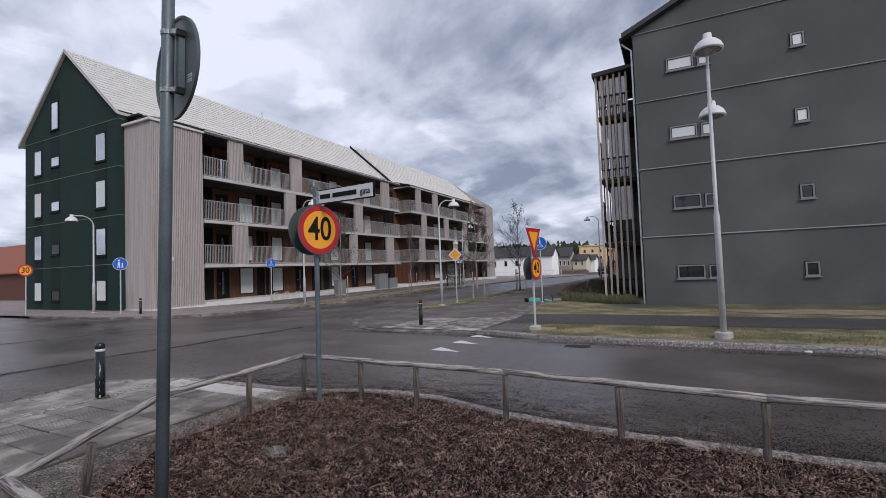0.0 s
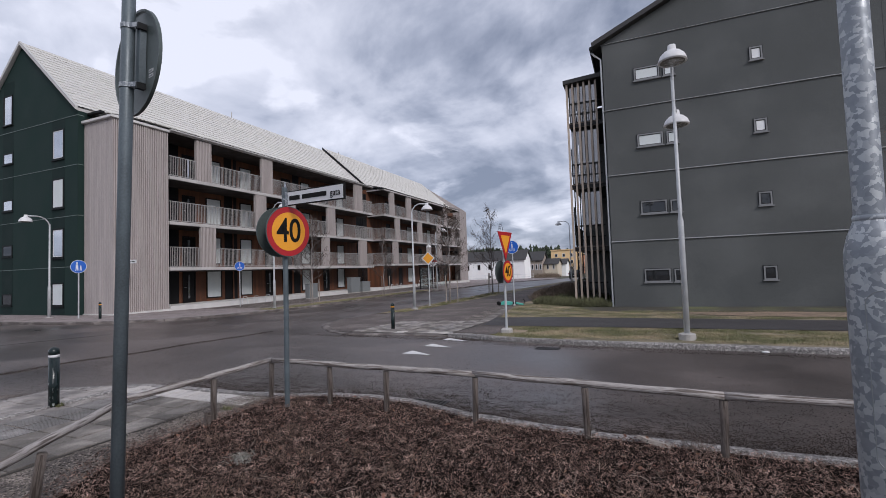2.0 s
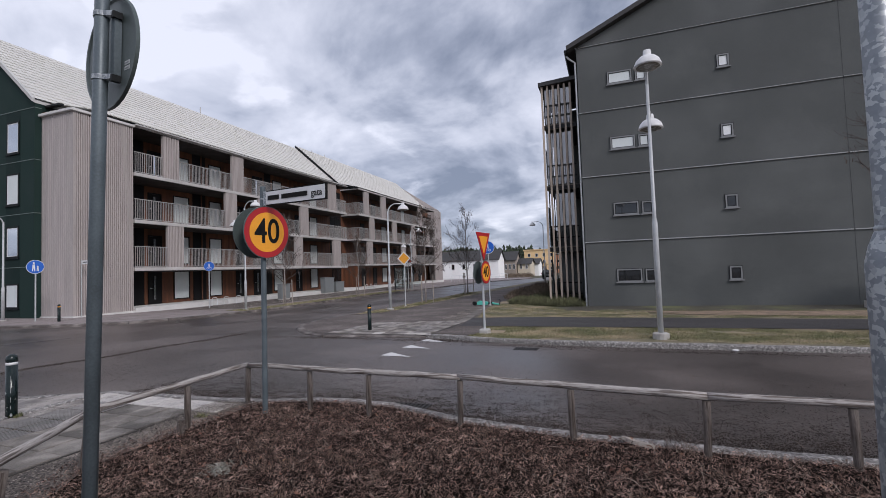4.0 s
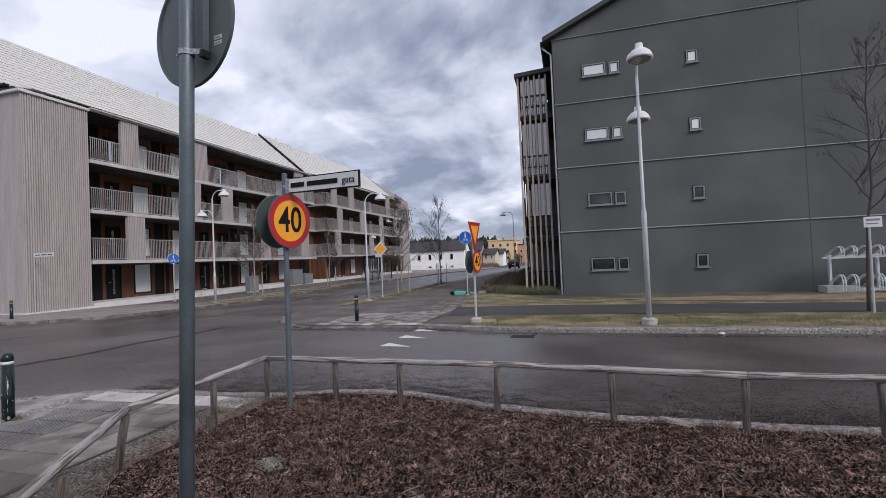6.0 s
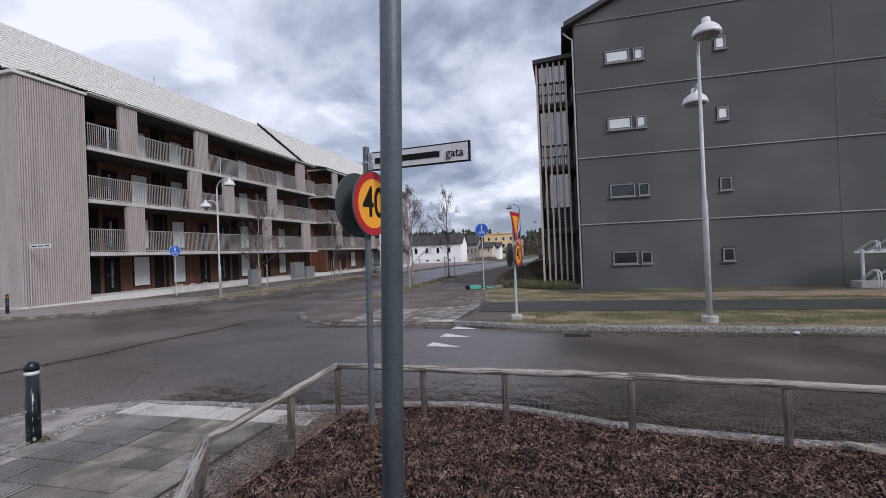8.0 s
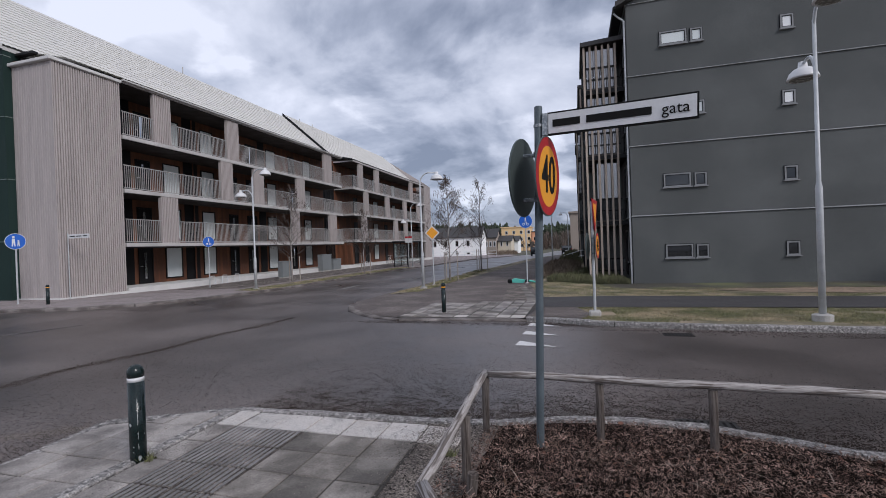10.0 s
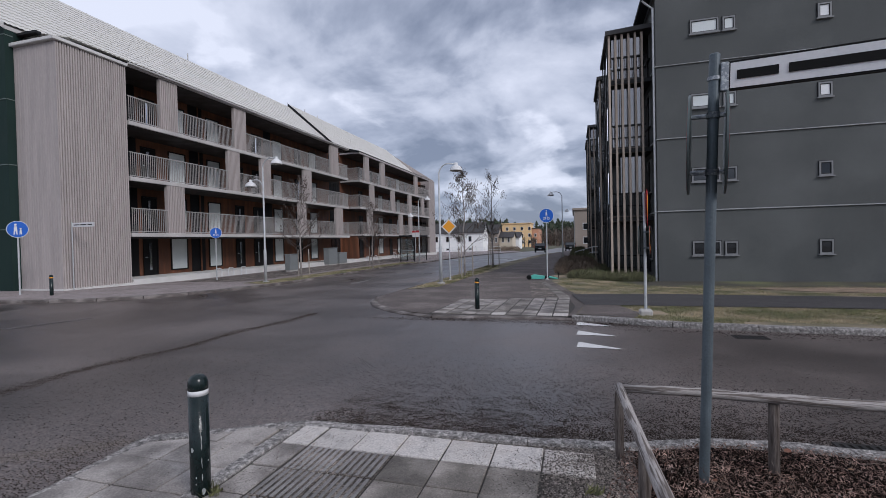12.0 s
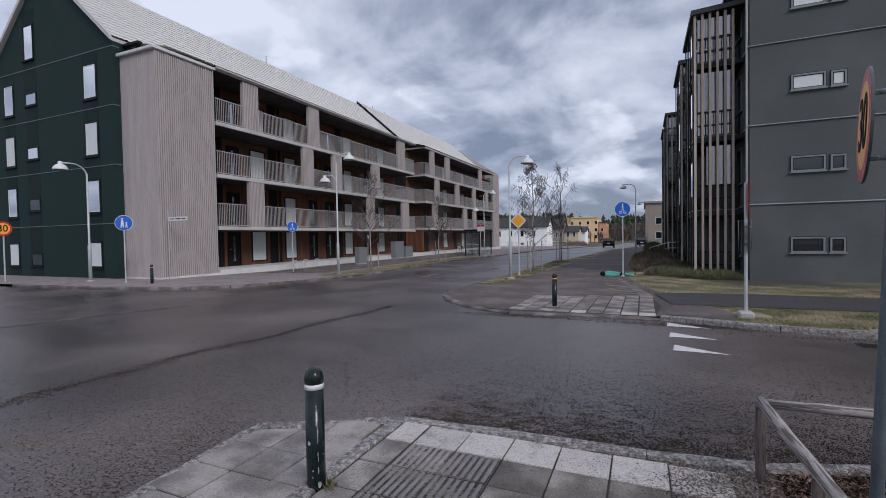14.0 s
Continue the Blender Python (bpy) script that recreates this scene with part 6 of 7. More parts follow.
part("number_plate", boxes(((-0.26, -2.385, 0.68), (0.26, -2.36, 0.79))), "sign_white", car, "plain white plate")
for i, (px, py, mt) in enumerate(((-5.4, 92, "white_render"), (-4.9, 100, "car_paint"))):
    pc = copy_thing(car, pose(px, py, level(py) + KERB, 0, 0, 2))
    tagged(pc, "parked car beside the far path")

# ---- houses in the distance ----


def far_house(x0, x1, y0, y1, ze, zr, wall, roof, label, wins=(), ridge="x", storeys=1):
    g = level(y0) - 0.1
    h = thing("house", label, "house", "distant houses", (x0, y0, g))
    if ridge == "x":
        ym = (y0 + y1) / 2 - y0
        out = [(0, 0, 0), (0, y1 - y0, 0), (0, y1 - y0, ze), (0, ym, zr), (0, 0, ze)]
        part("wall", prism(bmesh.new(), out, (x1 - x0, 0, 0)), wall, h)
        for s in (0, 1):
            e = -0.4 if s == 0 else y1 - y0 + 0.4
            part("roof", prism(bmesh.new(), [(-0.4, ym, zr + 0.25), (-0.4, e, ze - 0.05), (-0.4, e, ze - 0.2), (-0.4, ym, zr + 0.05)], (x1 - x0 + 0.8, 0, 0)), roof, h)
    else:
        part("wall", boxes(((0, 0, 0), (x1 - x0, y1 - y0, ze))), wall, h)
        part("roof", boxes(((-0.3, -0.3, ze), (x1 - x0 + 0.3, y1 - y0 + 0.3, ze + 0.35)), ((1, 1, ze + 0.35), (x1 - x0 - 1, y1 - y0 - 1, zr))), roof, h)
    for wx, wz, ww, wh in wins:
        window(h, (wx, 0, wz), (wx + ww, 0, wz + wh), "-y", "sign_white", "glass_dark", 0.06, 0.12)
    return h


far_house(-52, -26.4, 114, 121, 5.0, 7.3, "white_render", "slate", "long white rendered house with dark roof", [(25.6 - 12.4 + i * 2.9, 2.6, 0.9, 1.5) for i in range(4)] + [(1.5 + i * 2.9, 2.6, 0.9, 1.5) for i in range(4)] + [(25.6 - 9.5 + i * 2.9, 0.5, 0.9, 0.6) for i in range(3)])
far_house(-36, -26.1, 135, 143, 5.2, 7.6, "brown_render", "slate", "brown rendered house with dark roof", [(5.5 + i * 1.2, 2.4, 0.7, 1.6) for i in range(4)])
far_house(-25.9, -22.1, 137, 145, 4.0, 5.4, "cream_render", "slate", "cream terraced house with dark roof", [(0.7, 2.4, 0.7, 1.5), (2.4, 2.4, 0.7, 1.5)])
far_house(-24.4, -21.3, 148, 156, 4.0, 5.4, "white_render", "slate", "small white house with dark roof", [(1.2, 2.4, 0.8, 1.5)])
far_house(-33, -21.6, 190, 204, 9.6, 10.0, "yellow_render", "yellow_render", "yellow flat-roofed apartment block", [(1.5 + i * 3.0, z, 1.1, 1.4) for i in range(4) for z in (1.5, 4.2, 6.9)], ridge="flat")
# added block: the yellow block's right side, its shade put into the colour
far_house(-21.4, -18.8, 196, 214, 7.6, 8.0, "yellow_shaded", "slate", "salmon block added as the shaded right side of the yellow block", [(0.8, z, 1.0, 1.4) for z in (1.5, 4.2)], ridge="flat")
far_house(-4.6, 10, 96, 120, 8.2, 8.5, "brown_render", "brown_render", "grey-brown apartment block along the path", [(1.6, z, 1.2, 1.4) for z in (1.5, 4.2)], ridge="flat")
far_house(-92, -50, 25, 33, 3.3, 6.7, "falu", "clay_tile", "low red-brown wooden house with clay tile roof")

# railings across the road
far_rail = thing("road_railing", "pale steel railing in front of the white house", "railing", "", (-26, 72, level(72) + KERB))
bm = bmesh.new()
for h in (0.5, 0.95):
    tube(bm, [(0, 0, h), (9.5, 6, h)], 0.03, 6)
for i in range(9):
    tube(bm, [(i * 9.5 / 8, i * 6 / 8, 0), (i * 9.5 / 8, i * 6 / 8, 0.95)], 0.03, 6)
part("rails", bm, "rack", far_rail)
ramp_rail = thing("ramp_railing", "pale steel ramp railing beside the hedge", "railing", "", (-4.6, 41, level(41) + KERB))
bm = bmesh.new()
for h in (0.55, 1.0):
    tube(bm, [(0, 0, h - 0.3), (1.4, 1, h + 0.1), (3.2, 1, h + 0.1)], 0.03, 6)
for p, h in (((0, 0), 0.7), ((0.7, 0.5), 0.9), ((1.4, 1), 1.1), ((2.3, 1), 1.1)):
    tube(bm, [(p[0], p[1], -0.05), (p[0], p[1], h)], 0.03, 6)
part("rails", bm, "rack", ramp_rail)


# ---- woods on the horizon ----
def woods(name, label, x0, x1, y0, y1, count, seed, mat, tall, kind_):
    rr = random.Random(seed)
    vs, fs = [], []
    for _ in range(count):
        x, y = rr.uniform(x0, x1), rr.uniform(y0, y1)
        h = tall * rr.uniform(0.65, 1.1)
        z0 = level(y) - 0.2
        tiers = 9 if kind_ == "pine" else 16
        for k in range(tiers):
            if kind_ == "pine":
                f = 0.25 + 0.75 * k / tiers
                r = (1.06 - f) ** 0.7 * h * 0.26 * rr.uniform(0.6, 1.2) + 0.3
                zz, dz = z0 + h * f, h * 0.12
                m_ = 7
                i = len(vs)
                for j in range(m_):
                    a = 6.283 * j / m_ + rr.random()
                    s = rr.uniform(0.45, 1.15)
                    vs.append((x + r * s * math.cos(a), y + r * s * math.sin(a), zz + rr.uniform(-0.4, 0.25) * dz))
                vs.append((x, y, zz + dz))
                fs += [(i + j, i + (j + 1) % m_, i + m_) for j in range(m_)]
            else:
                a, e = rr.uniform(0, 6.283), rr.uniform(0.5, 1.3)
                b = Vector((x, y, z0 + h * rr.uniform(0.15, 0.7)))
                d = Vector((math.cos(a), math.sin(a), e * 1.5)).normalized() * h * rr.uniform(0.2, 0.4)
                s = Vector((-math.sin(a), math.cos(a), 0)) * rr.uniform(0.05, 0.16)
                i = len(vs)
                vs += [b - s, b + s, b + d + s * 0.3, b + d - s * 0.3]
                fs.append((i, i + 1, i + 2, i + 3))
        i = len(vs)
        w = 0.18
        vs += [(x - w, y, z0), (x + w, y, z0), (x + w * 0.5, y, z0 + h * 0.8), (x - w * 0.5, y, z0 + h * 0.8)]
        fs.append((i, i + 1, i + 2, i + 3))
    ob = quads(vs, fs, name, mat)
    return tagged(ob, label, "woods", "", "stuff")


woods("pine_wood", "dark pine wood on the horizon", -110, -36, 225, 262, 420, 11, "pine", 13.5, "pine")
woods("pine_wood", "dark pine wood at the end of the road", -26, 60, 250, 300, 420, 12, "pine", 13.0, "pine")
woods("bare_wood", "bare brown winter trees at the end of the road", -18, 6, 190, 245, 130, 13, "bare_wood", 9.5, "bare")
woods("bare_wood", "bare winter trees by the yellow block", -34, -18, 165, 186, 18, 14, "bare_wood", 6.0, "bare")
woods("pine_wood", "dark pines behind the red-brown house", -150, -60, 60, 90, 60, 15, "pine", 9, "pine")

# ---- loose ground cover ----


def inside(x, y, poly):
    hit = False
    j = len(poly) - 1
    for i in range(len(poly)):
        if (poly[i][1] > y) != (poly[j][1] > y) and x < (poly[j][0] - poly[i][0]) * (y - poly[i][1]) / (poly[j][1] - poly[i][1]) + poly[i][0]:
            hit = not hit
        j = i
    return hit


BED = [(-4.36, 5.1), (-3.7, 5.36), (-3.2, 5.42), (-2.55, 5.38), (-1.65, 5.06), (-0.4, 4.9), (0.8, 4.84), (6, 4.8), (6, 1.6), (-3.42, 1.5), (-4.02, 2.6), (-4.4, 3.2), (-4.34, 4.1)]


def chips(name, label, count, seed, poly, bounds, size, mat, z, wide=0.45, tilt=0.8, curl=0.25):
    rr = random.Random(seed)
    vs, fs = [], []
    x0, x1, y0, y1 = bounds
    while len(fs) < count * 2:
        x, y = rr.uniform(x0, x1), rr.uniform(y0, y1)
        if poly and not inside(x, y, poly):
            continue
        L = size * rr.uniform(0.4, 1.5)
        W = L * wide * rr.uniform(0.5, 1.4)
        a = rr.uniform(0, 6.283)
        u = Vector((math.cos(a), math.sin(a), rr.uniform(-tilt, tilt))).normalized()
        v = Vector((-math.sin(a), math.cos(a), rr.uniform(-tilt, tilt))).normalized()
        c = Vector((x, y, level(y) + KERB + z + rr.random() ** 2 * size * 1.5))
        n = u.cross(v) * L * curl * rr.uniform(-1, 1)
        i = len(vs)
        vs += [c - u * L / 2 - v * W * 0.3, c - u * L / 2 + v * W * 0.3, c - v * W / 2 + n, c + v * W / 2 + n, c + u * L / 2 - v * W * 0.2, c + u * L / 2 + v * W * 0.25]
        fs += [(i, i + 2, i + 3, i + 1), (i + 2, i + 4, i + 5, i + 3)]
    ob = quads(vs, fs, name, mat)
    return tagged(ob, label, "mulch", "", "stuff")


chips("bark_mulch", "dark brown bark chips covering the bed", 215000, 21, BED, (-4.42, 4.6, 1.5, 5.45), 0.0195, "bark", 0.004, 0.28)
chips("fallen_leaves", "scattered red-brown fallen leaves on the bark", 900, 22, BED, (-4.42, 4, 1.5, 5.45), 0.032, "dead_leaf", 0.012, 0.6, 0.6)
chips("dry_stalks", "dry brown plant stalks on the bark", 1500, 23, BED, (-4.3, 5, 1.5, 5.0), 0.09, "pale_chip", 0.02, 0.05, 0.5, 0.1)


SPILL = [(-4.36, 5.0), (-4.55, 4.2), (-4.62, 3.2), (-4.25, 2.5), (-3.7, 1.5), (-3.4, 1.5), (-4.0, 2.6), (-4.36, 3.2), (-4.3, 4.2)]
chips("spilt_bark", "bark chips spilt from the bed onto the gravel", 2600, 26, SPILL, (-4.62, -3.4, 1.5, 5.0), 0.02, "bark", -0.012, 0.3)
chips("pale_chips", "pale dry leaf scraps on the bark", 6500, 24, BED, (-4.42, 4, 1.5, 5.45), 0.02, "pale_chip", 0.016, 0.3, 0.6)


def tufts(name, label, count, seed):
    """Withered perennial stems standing in small clumps."""
    rr = random.Random(seed)
    vs, fs = [], []
    while count:
        cx, cy = rr.uniform(-3.9, 3.2), rr.uniform(2.2, 4.9)
        if not inside(cx, cy, BED) or (abs(cx) < 1.2 and cy < 2.6):
            continue
        count -= 1
        for _ in range(26):
            q = Vector((cx + rr.gauss(0, 0.07), cy + rr.gauss(0, 0.07), level(cy) + KERB))
            h = rr.uniform(0.05, 0.15)
            lean = Vector((rr.gauss(0, 0.5), rr.gauss(0, 0.5), 1)).normalized() * h
            s = lean.orthogonal().normalized() * rr.uniform(0.0015, 0.003)
            i = len(vs)
            vs += [q - s, q + s, q + lean + s * 0.5, q + lean - s * 0.5]
            fs.append((i, i + 1, i + 2, i + 3))
    return tagged(quads(vs, fs, name, "dry_stem"), label, "dry plants", "", "stuff")


tufts("withered_plants", "withered brown plant stems in the bark bed", 46, 25)


def grit(name, label, count, seed, spots, lift, size, mat="grit"):
    """Small stones lying loose; spots: (x, y, spread x, spread y)."""
    rr = random.Random(seed)
    vs, fs = [], []
    for _ in range(count):
        sx, sy, wx, wy = rr.choice(spots)
        x, y = rr.gauss(sx, wx), rr.gauss(sy, wy)
        s = size * rr.uniform(0.4, 1.3)
        z = level(y) + lift
        i = len(vs)
        for j in range(3):
            a = 2.094 * j + rr.random()
            vs.append((x + s * math.cos(a), y + s * math.sin(a), z))
        vs.append((x + rr.uniform(-0.3, 0.3) * s, y, z + s * rr.uniform(0.3, 0.75)))
        fs += [(i, i + 1, i + 3), (i + 1, i + 2, i + 3), (i + 2, i, i + 3)]
    return tagged(quads(vs, fs, name, mat), label, "grit", "", "stuff")


def gutter(seed, count, edge, mean, lo, hi):
    """Spots thrown off a kerb edge onto the road, thinning away from it."""
    rr = random.Random(seed)
    spots = []
    for _ in range(count):
        x = rr.uniform(lo, hi)
        for a, b in zip(edge, edge[1:]):
            if a[0] <= x <= b[0]:
                y = a[1] + (b[1] - a[1]) * (x - a[0]) / (b[0] - a[0])
                spots.append((x, y + 0.07 + rr.expovariate(1 / mean), 0.05, 0.03))
    return spots


grit("road_grit", "loose dark grit scattered on the asphalt", 26000, 31, [(-5.2, 6.6, 2.2, 0.7), (-6.5, 6.3, 2.0, 0.7), (-7.5, 8.2, 2.4, 1.3), (-9.2, 3.4, 0.9, 1.1), (-7, 7.2, 3, 1.1), (-3.4, 6.5, 1.5, 0.6), (1, 6.2, 3, 0.7), (-10, 5, 1.5, 1.2)], 0.001, 0.0075)
grit("gutter_grit", "thick brown and black grit washed up along the kerb", 120000, 35, gutter(36, 9000, SE_EDGE[6:], 0.33, -7.4, 5.5), 0.001, 0.0065, "brown_grit")
grit("black_grit", "black grit in front of the kerb", 11000, 37, gutter(38, 4000, SE_EDGE[6:], 0.75, -7.6, 5.5), 0.001, 0.007)
grit("side_grit", "grit along the side street kerb", 9000, 39, [(-8.0 - 0.02 * i, 0.3 + 0.22 * i, 0.28, 0.2) for i in range(20)] + [(-8.7, 3.6, 0.5, 0.6)], 0.001, 0.007, "brown_grit")
grit("dust", "faint pale dust line swept on the asphalt", 18000, 40, [(-10.9 + 0.14 * i, 3.05 + 0.083 * i + 0.05 * noise.noise((i * 0.3, 0, 0)), 0.10, 0.05) for i in range(20)], 0.0005, 0.0034, "dust")
grit("pavement_grit", "grey gravel spread on the corner", 15000, 32, [(-4.75, 4.85, 0.2, 0.15), (-4.6, 4.9, 0.2, 0.12), (-4.65, 4.5, 0.22, 0.45), (-4.6, 3.5, 0.2, 0.5), (-4.3, 2.6, 0.25, 0.5), (-4.4, 4.2, 0.2, 0.5), (-4.5, 1.6, 0.3, 0.6)], KERB - 0.018, 0.010, "dust")
grit("corner_gravel", "coarse gravel strewn over the last white slab", 2600, 44, [(-4.7, 4.8, 0.13, 0.16), (-4.55, 4.95, 0.12, 0.08), (-4.75, 4.45, 0.12, 0.25)], KERB + 0.001, 0.0075, "dust")
grit("tile_grit", "brown grit strewn over the paving", 4500, 42, [(-5.4, 4.9, 0.8, 0.14), (-6.2, 4.3, 0.4, 0.5), (-4.95, 4.7, 0.22, 0.25), (-6.9, 4.4, 0.5, 0.35), (-5.5, 3.8, 0.7, 0.8), (-6.7, 4.6, 0.12, 0.4)], KERB - 0.001, 0.005, "gravel")
grit("seam_grit", "ragged line of brown grit along an asphalt seam", 9000, 34, [(-11.2 + 0.02 * y + 0.15 * noise.noise((0, y * 0.7, 0)), y, 0.05 + 0.11 * abs(noise.noise((7, y * 0.8, 0))), 0.12) for y in [2.4 + 0.22 * i for i in range(44)]], 0.001, 0.009, "brown_grit")
grit("kerb_grit", "dark grit along the lawn kerb", 6000, 33, [(-4.5, 11.4, 1.6, 0.12), (-1, 10.8, 1.6, 0.1), (2, 10.5, 2, 0.1), (-7.5, 11.5, 0.8, 0.12), (-4.2, 11.4, 0.7, 0.2)], 0.001, 0.012, "brown_grit")


def blades(name, label, count, seed, area, height, lift, hole=None):
    rr = random.Random(seed)
    vs, fs = [], []
    x0, x1, y0, y1 = area
    for _ in range(count):
        x, y = rr.uniform(x0, x1), rr.uniform(y0, y1)
        if noise.noise((x * 0.8, y * 1.2, 3)) < -0.28:
            continue
        if hole and hole(x, y):
            continue
        h = height * rr.uniform(0.4, 1.2)
        a = rr.uniform(0, 6.283)
        s = Vector((math.cos(a), math.sin(a), 0)) * rr.uniform(0.004, 0.011)
        q = Vector((x, y, level(y) + lift - (fall(x, y) if x > -5 else 0.0)))
        i = len(vs)
        vs += [q - s, q + s, q + Vector((rr.uniform(-1, 1) * h * 0.9, rr.uniform(-1, 1) * h * 0.9, h))]
        fs.append((i, i + 1, i + 2))
    return tagged(quads(vs, fs, name, "grass"), label, "grass", "", "stuff")


blades("grass", "short worn winter grass by the kerb", 60000, 41, (-4.3, 12, 11.25, 13.65), 0.034, KERB - 0.012, lambda x, y: y < 11.15 + max(0, (-x - 2.6) * 0.35) or x < -3.4 + 0.25 * noise.noise((x, y * 3, 0)))
blades("grass", "worn winter grass by the anthracite wall", 60000, 42, (-5.3, 14, 16.6, 23.4), 0.042, KERB - 0.012, lambda x, y: x < -4.6 - (y - 16.5) * 0.17 or (1.2 < x and 17.7 < y < 20.6))
blades("grass", "thin verge grass along the road", 14000, 43, (-10.9, -9.9, 19.2, 36), 0.06, LOW + 0.01)
blades("grass", "thin verge grass by the balcony house", 12000, 44, (-19.8, -18.4, 20, 41), 0.06, KERB + 0.006)

for x, y in ((-6.83, 3.97), (-4.5, 4.15), (-4.55, 4.5)):
    blades("weeds", "small green weeds in the paving joints", 60, int(-x * 100), (x - 0.06, x + 0.06, y - 0.05, y + 0.05), 0.06, KERB - 0.01)

# small things lying about
litter = thing("litter", "crumpled white paper scrap in the gutter", "litter", "", (2.16, 10.8, level(10.8)))
bm = bmesh.new()
bmesh.ops.create_icosphere(bm, subdivisions=2, radius=0.045)
for v in bm.verts:
    k = 1 + 0.5 * noise.noise(v.co * 30)
    v.co = Vector((v.co.x * k * 1.5, v.co.y * k * 0.7, max(-0.012, v.co.z * k * 0.5) + 0.014))
part("paper", bm, "sign_white", litter)
offcut = thing("wood_offcut", "pale split wood piece lying on the bark", "wood piece", "", (0.10, 4.84, level(4.84) + KERB + 0.02), -32)
bm = bmesh.new()
rows_ = []
for i in range(8):
    u = i / 7
    w, h = 0.035 * math.sin(math.pi * (0.12 + 0.8 * u)) + 0.006, 0.016 + 0.008 * noise.noise((u * 4, 0, 0))
    y = 0.012 * noise.noise((u * 3, 5, 0))
    rows_.append([bm.verts.new((u * 0.30 - 0.15, y + a * w, b * h)) for a, b in ((-1, -0.6), (1, -0.6), (0.7, 0.8), (-0.5, 1.0))])
for a, b in zip(rows_, rows_[1:]):
    for q in range(4):
        bm.faces.new((a[q], a[(q + 1) % 4], b[(q + 1) % 4], b[q]))
bm.faces.new(rows_[0][::-1])
bm.faces.new(rows_[-1])
bmesh.ops.recalc_face_normals(bm, faces=bm.faces[:])
part("wood", bm, "stake", offcut)
tuft = []
tuft_f = []
rr = random.Random(77)
for _ in range(260):
    a, d = rr.uniform(0, 6.283), abs(rr.gauss(0, 0.07))
    q = Vector((-3.13 + d * math.cos(a), 3.42 + d * math.sin(a), level(3.42) + KERB + rr.uniform(0.0, 0.03)))
    e = Vector((rr.gauss(0, 1), rr.gauss(0, 1), rr.uniform(0.1, 1.0))).normalized() * rr.uniform(0.03, 0.06)
    w = e.orthogonal().normalized() * rr.uniform(0.003, 0.008)
    i = len(tuft)
    tuft += [q - w, q + w, q + e]
    tuft_f.append((i, i + 1, i + 2))
tagged(quads(tuft, tuft_f, "grey_perennial", "grey_leaf"), "small grey-green withered plant in the bark bed", "plant", "", "stuff")

# drains
for x, y in ((-2.48, 5.75), (-1.83, 10.4)):
    dr = thing("drain_grate", "dark cast-iron drain grate in the gutter", "drain", "drains", (x, y, level(y)))
    bm = boxes(((-0.25, -0.14, -0.01), (0.25, -0.11, 0.01)), ((-0.25, 0.11, -0.01), (0.25, 0.14, 0.01)))
    for i in range(9):
        box(bm, (-0.25 + i * 0.058, -0.11, -0.01), (-0.22 + i * 0.058, 0.11, 0.01))
    part("grate", bm, "iron", dr)
    # shallow black plate painted as the shade between the bars
    part("pit", boxes(((-0.24, -0.13, -0.008), (0.24, 0.13, 0.003))), "sign_black", dr)

# ---- paving slabs ----
paving = thing("paving", "square concrete paving slabs with white and ribbed tactile rows", "paving", kind="structure")
S = 0.339


def slab_mesh(name, mat, sx=S, sy=S, ribs=False, low="pavement_grey"):
    bm = bmesh.new()
    box(bm, (-sx / 2, -sy / 2, -0.05), (sx / 2, sy / 2, 0.0 if not ribs else -0.007), 0.0 if ribs else 0.006)
    me = bpy.data.meshes.new(name)
    if ribs:
        for i in range(7):
            x = -sx / 2 + sx * (i + 0.5) / 7
            r = box(bm, (x - 0.013, -sy / 2 + 0.004, -0.0069), (x + 0.013, sy / 2 - 0.004, 0.002), 0.003)
        for f in bm.faces:
            f.material_index = 1 if f.calc_center_median().z < -0.0068 else 0
    bm.to_mesh(me)
    bm.free()
    me.materials.append(M[mat])
    me.materials.append(M[low])
    return me


plain, darkslab, white, ribs_, = slab_mesh("slab", "slab"), slab_mesh("slab", "slab_dark"), slab_mesh("slab", "slab_white"), slab_mesh("tactile_slab", "tactile", ribs=True, low="gravel")
ribs_far = slab_mesh("tactile_slab", "slab", ribs=True, low="slab_dark")
small_plain = slab_mesh("slab", "slab", 0.22)
rnd = random.Random(9)


def lay(me, x, y, lift=0.0):
    o = new("slab", me)
    o.parent = paving
    o.matrix_local = pose(x, y, level(y) + KERB + lift + rnd.uniform(-0.004, 0.003), rnd.uniform(-0.5, 0.5), rnd.uniform(-0.5, 0.5), rnd.uniform(-0.6, 0.6))


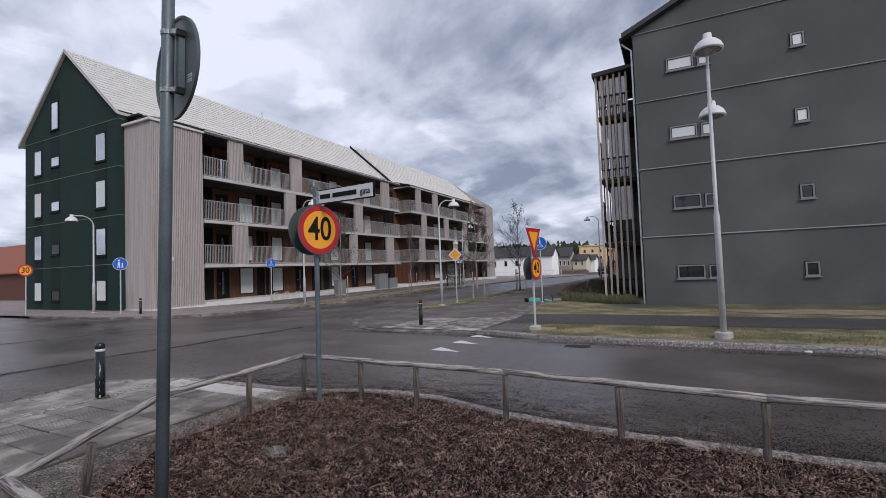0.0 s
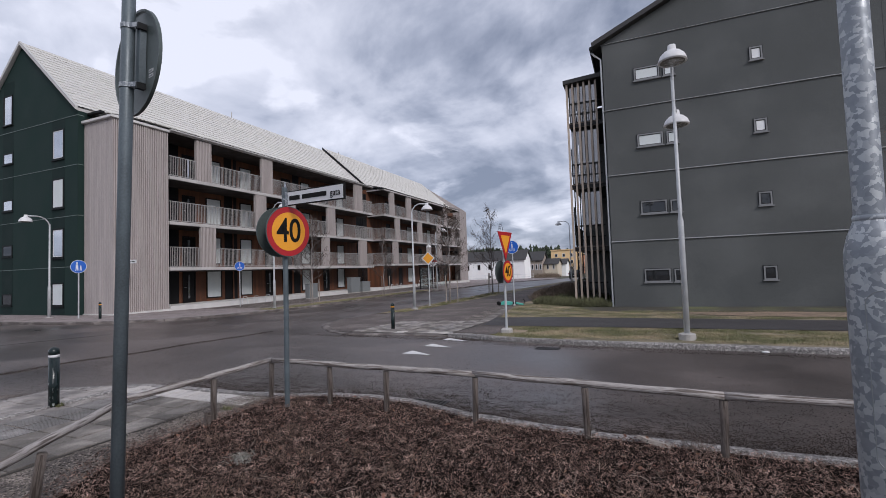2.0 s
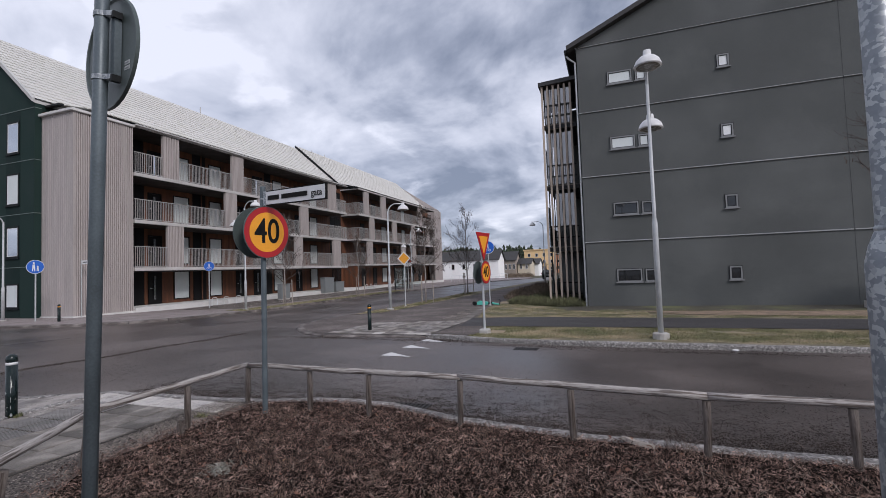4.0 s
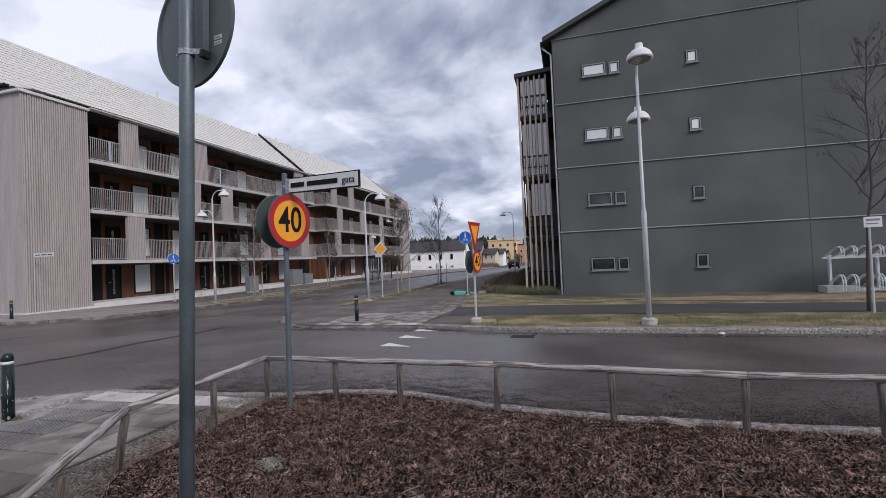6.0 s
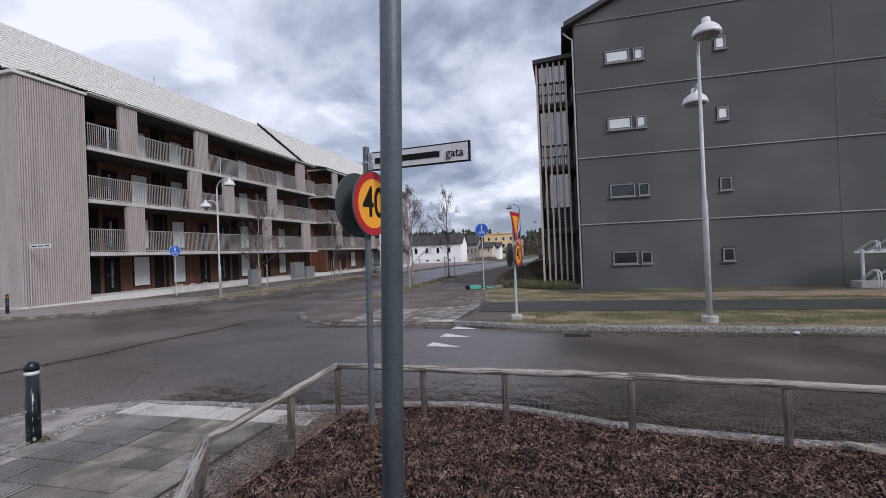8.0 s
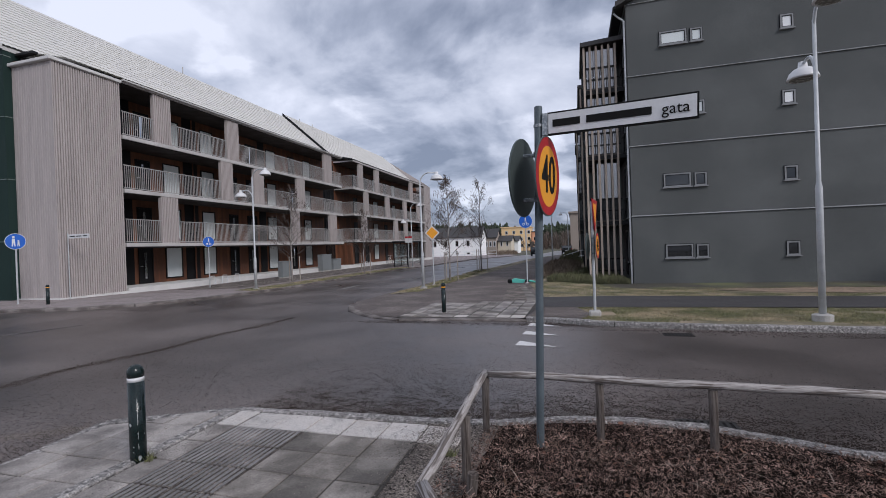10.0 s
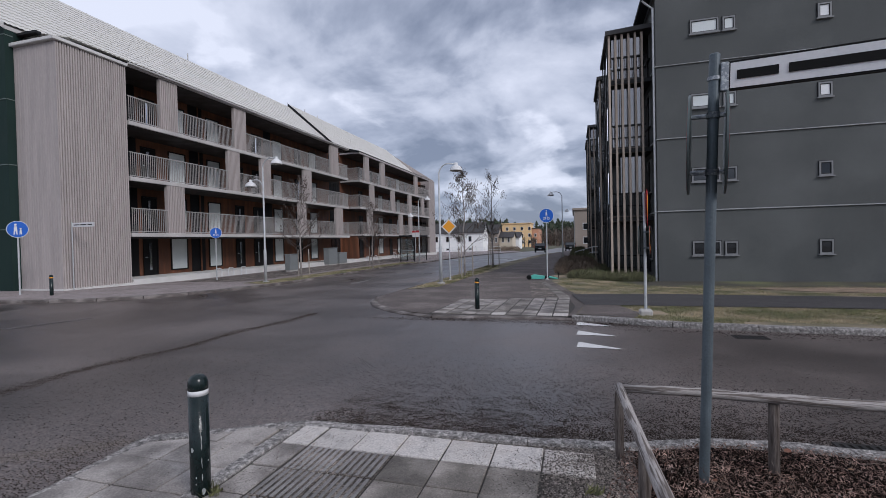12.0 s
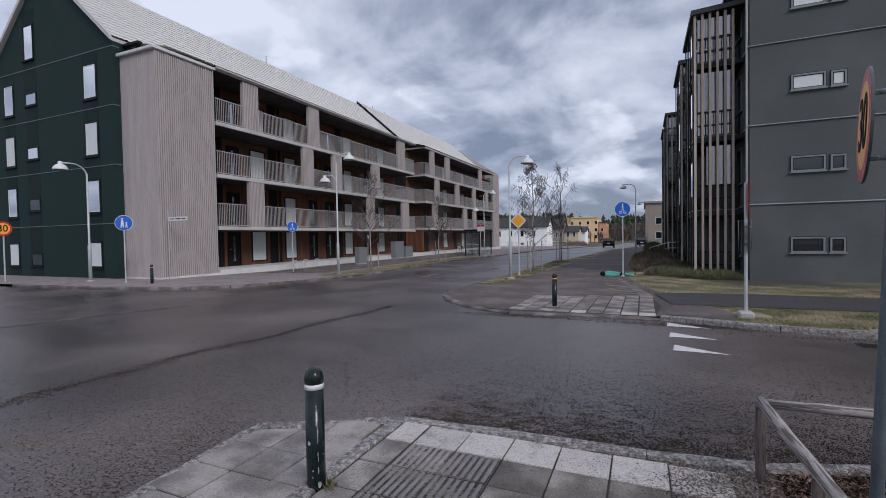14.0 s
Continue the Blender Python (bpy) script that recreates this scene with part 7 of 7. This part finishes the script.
part("joint_bed", boxes(((-7.88, 0.05, 0.02 + KERB - 0.045), (-6.95, 4.45, 0.02 + KERB - 0.012)), ((-6.949, -0.2, 0.02 + KERB - 0.045), (-4.85, 5.02, 0.02 + KERB - 0.012))), "joint", paving)
lay(slab_mesh("slab", "slab_white", 0.22), -6.745, 4.88)
for i in range(6):
    lay(white, -6.445 + i * 0.35, 4.88)
for r in range(14):
    y = 4.53 - r * 0.35
    lay(small_plain, -6.745, y)
    for i in range(2):
        lay(ribs_, -6.445 + i * 0.35, y)
    for i in range(3):
        lay(darkslab, -5.745 + i * 0.35, y)
for r in range(13):
    y = 4.425 - r * 0.35
    for i in range(3):
        if r == 0 and i == 0:
            continue
        lay(plain, -7.75 + i * 0.35, y)
lay(plain, -7.2, 4.76)
for corner in ([(-7.925, 4.25), (-7.58, 4.25), (-7.58, 4.62), (-7.90, 4.47)], [(-7.57, 4.61), (-7.38, 4.61), (-7.38, 4.80), (-7.50, 4.74)]):
    part("cut_slab", prism(bmesh.new(), [(x, y, 0.02 + KERB - 0.05) for x, y in corner], (0, 0, 0.048)), "slab", paving)
edging = part("edging", boxes(((-6.985, -0.2, 0.0), (-6.87, 5.04, 0.02 + KERB + 0.012)), bevel=0.012), "granite", paving, "narrow granite edging strip")

far_paving = thing("paving", "worn square slabs at the far crossing point", "paving", kind="structure")
bed = sheet("joint_bed", [(-8.0, 11.95), (-4.65, 12.0), (-4.6, 13.6), (-4.75, 15.9), (-7.9, 15.0)], LOW + 0.003, "joint")
bed.parent = far_paving
for r in range(11):
    for i in range(9):
        x, y = -7.75 + i * 0.35, 12.2 + r * 0.35
        if y > 15.0 + (x + 7.9) * 0.28:
            continue
        o = new("slab", white if r == 0 and rnd.random() < 0.5 else ribs_far if i in (4, 5) else rnd.choice((plain, plain, darkslab)))
        o.parent = far_paving
        o.matrix_local = pose(x, y, level(y) + LOW + 0.014 + rnd.uniform(-0.007, 0.007), rnd.uniform(-1.2, 1.2), rnd.uniform(-1.2, 1.2), rnd.uniform(-1.5, 1.5)) @ Matrix.Diagonal((0.945, 0.93, 1, 1))
for r in range(18):
    y = 16.0 + r * 0.35
    for i in range(2):
        o = new("slab", darkslab)
        o.parent = far_paving
        o.matrix_local = pose(-4.95 + i * 0.35 - (y - 16) * 0.15, y, level(y) + LOW + 0.014, 0, 0, 8)
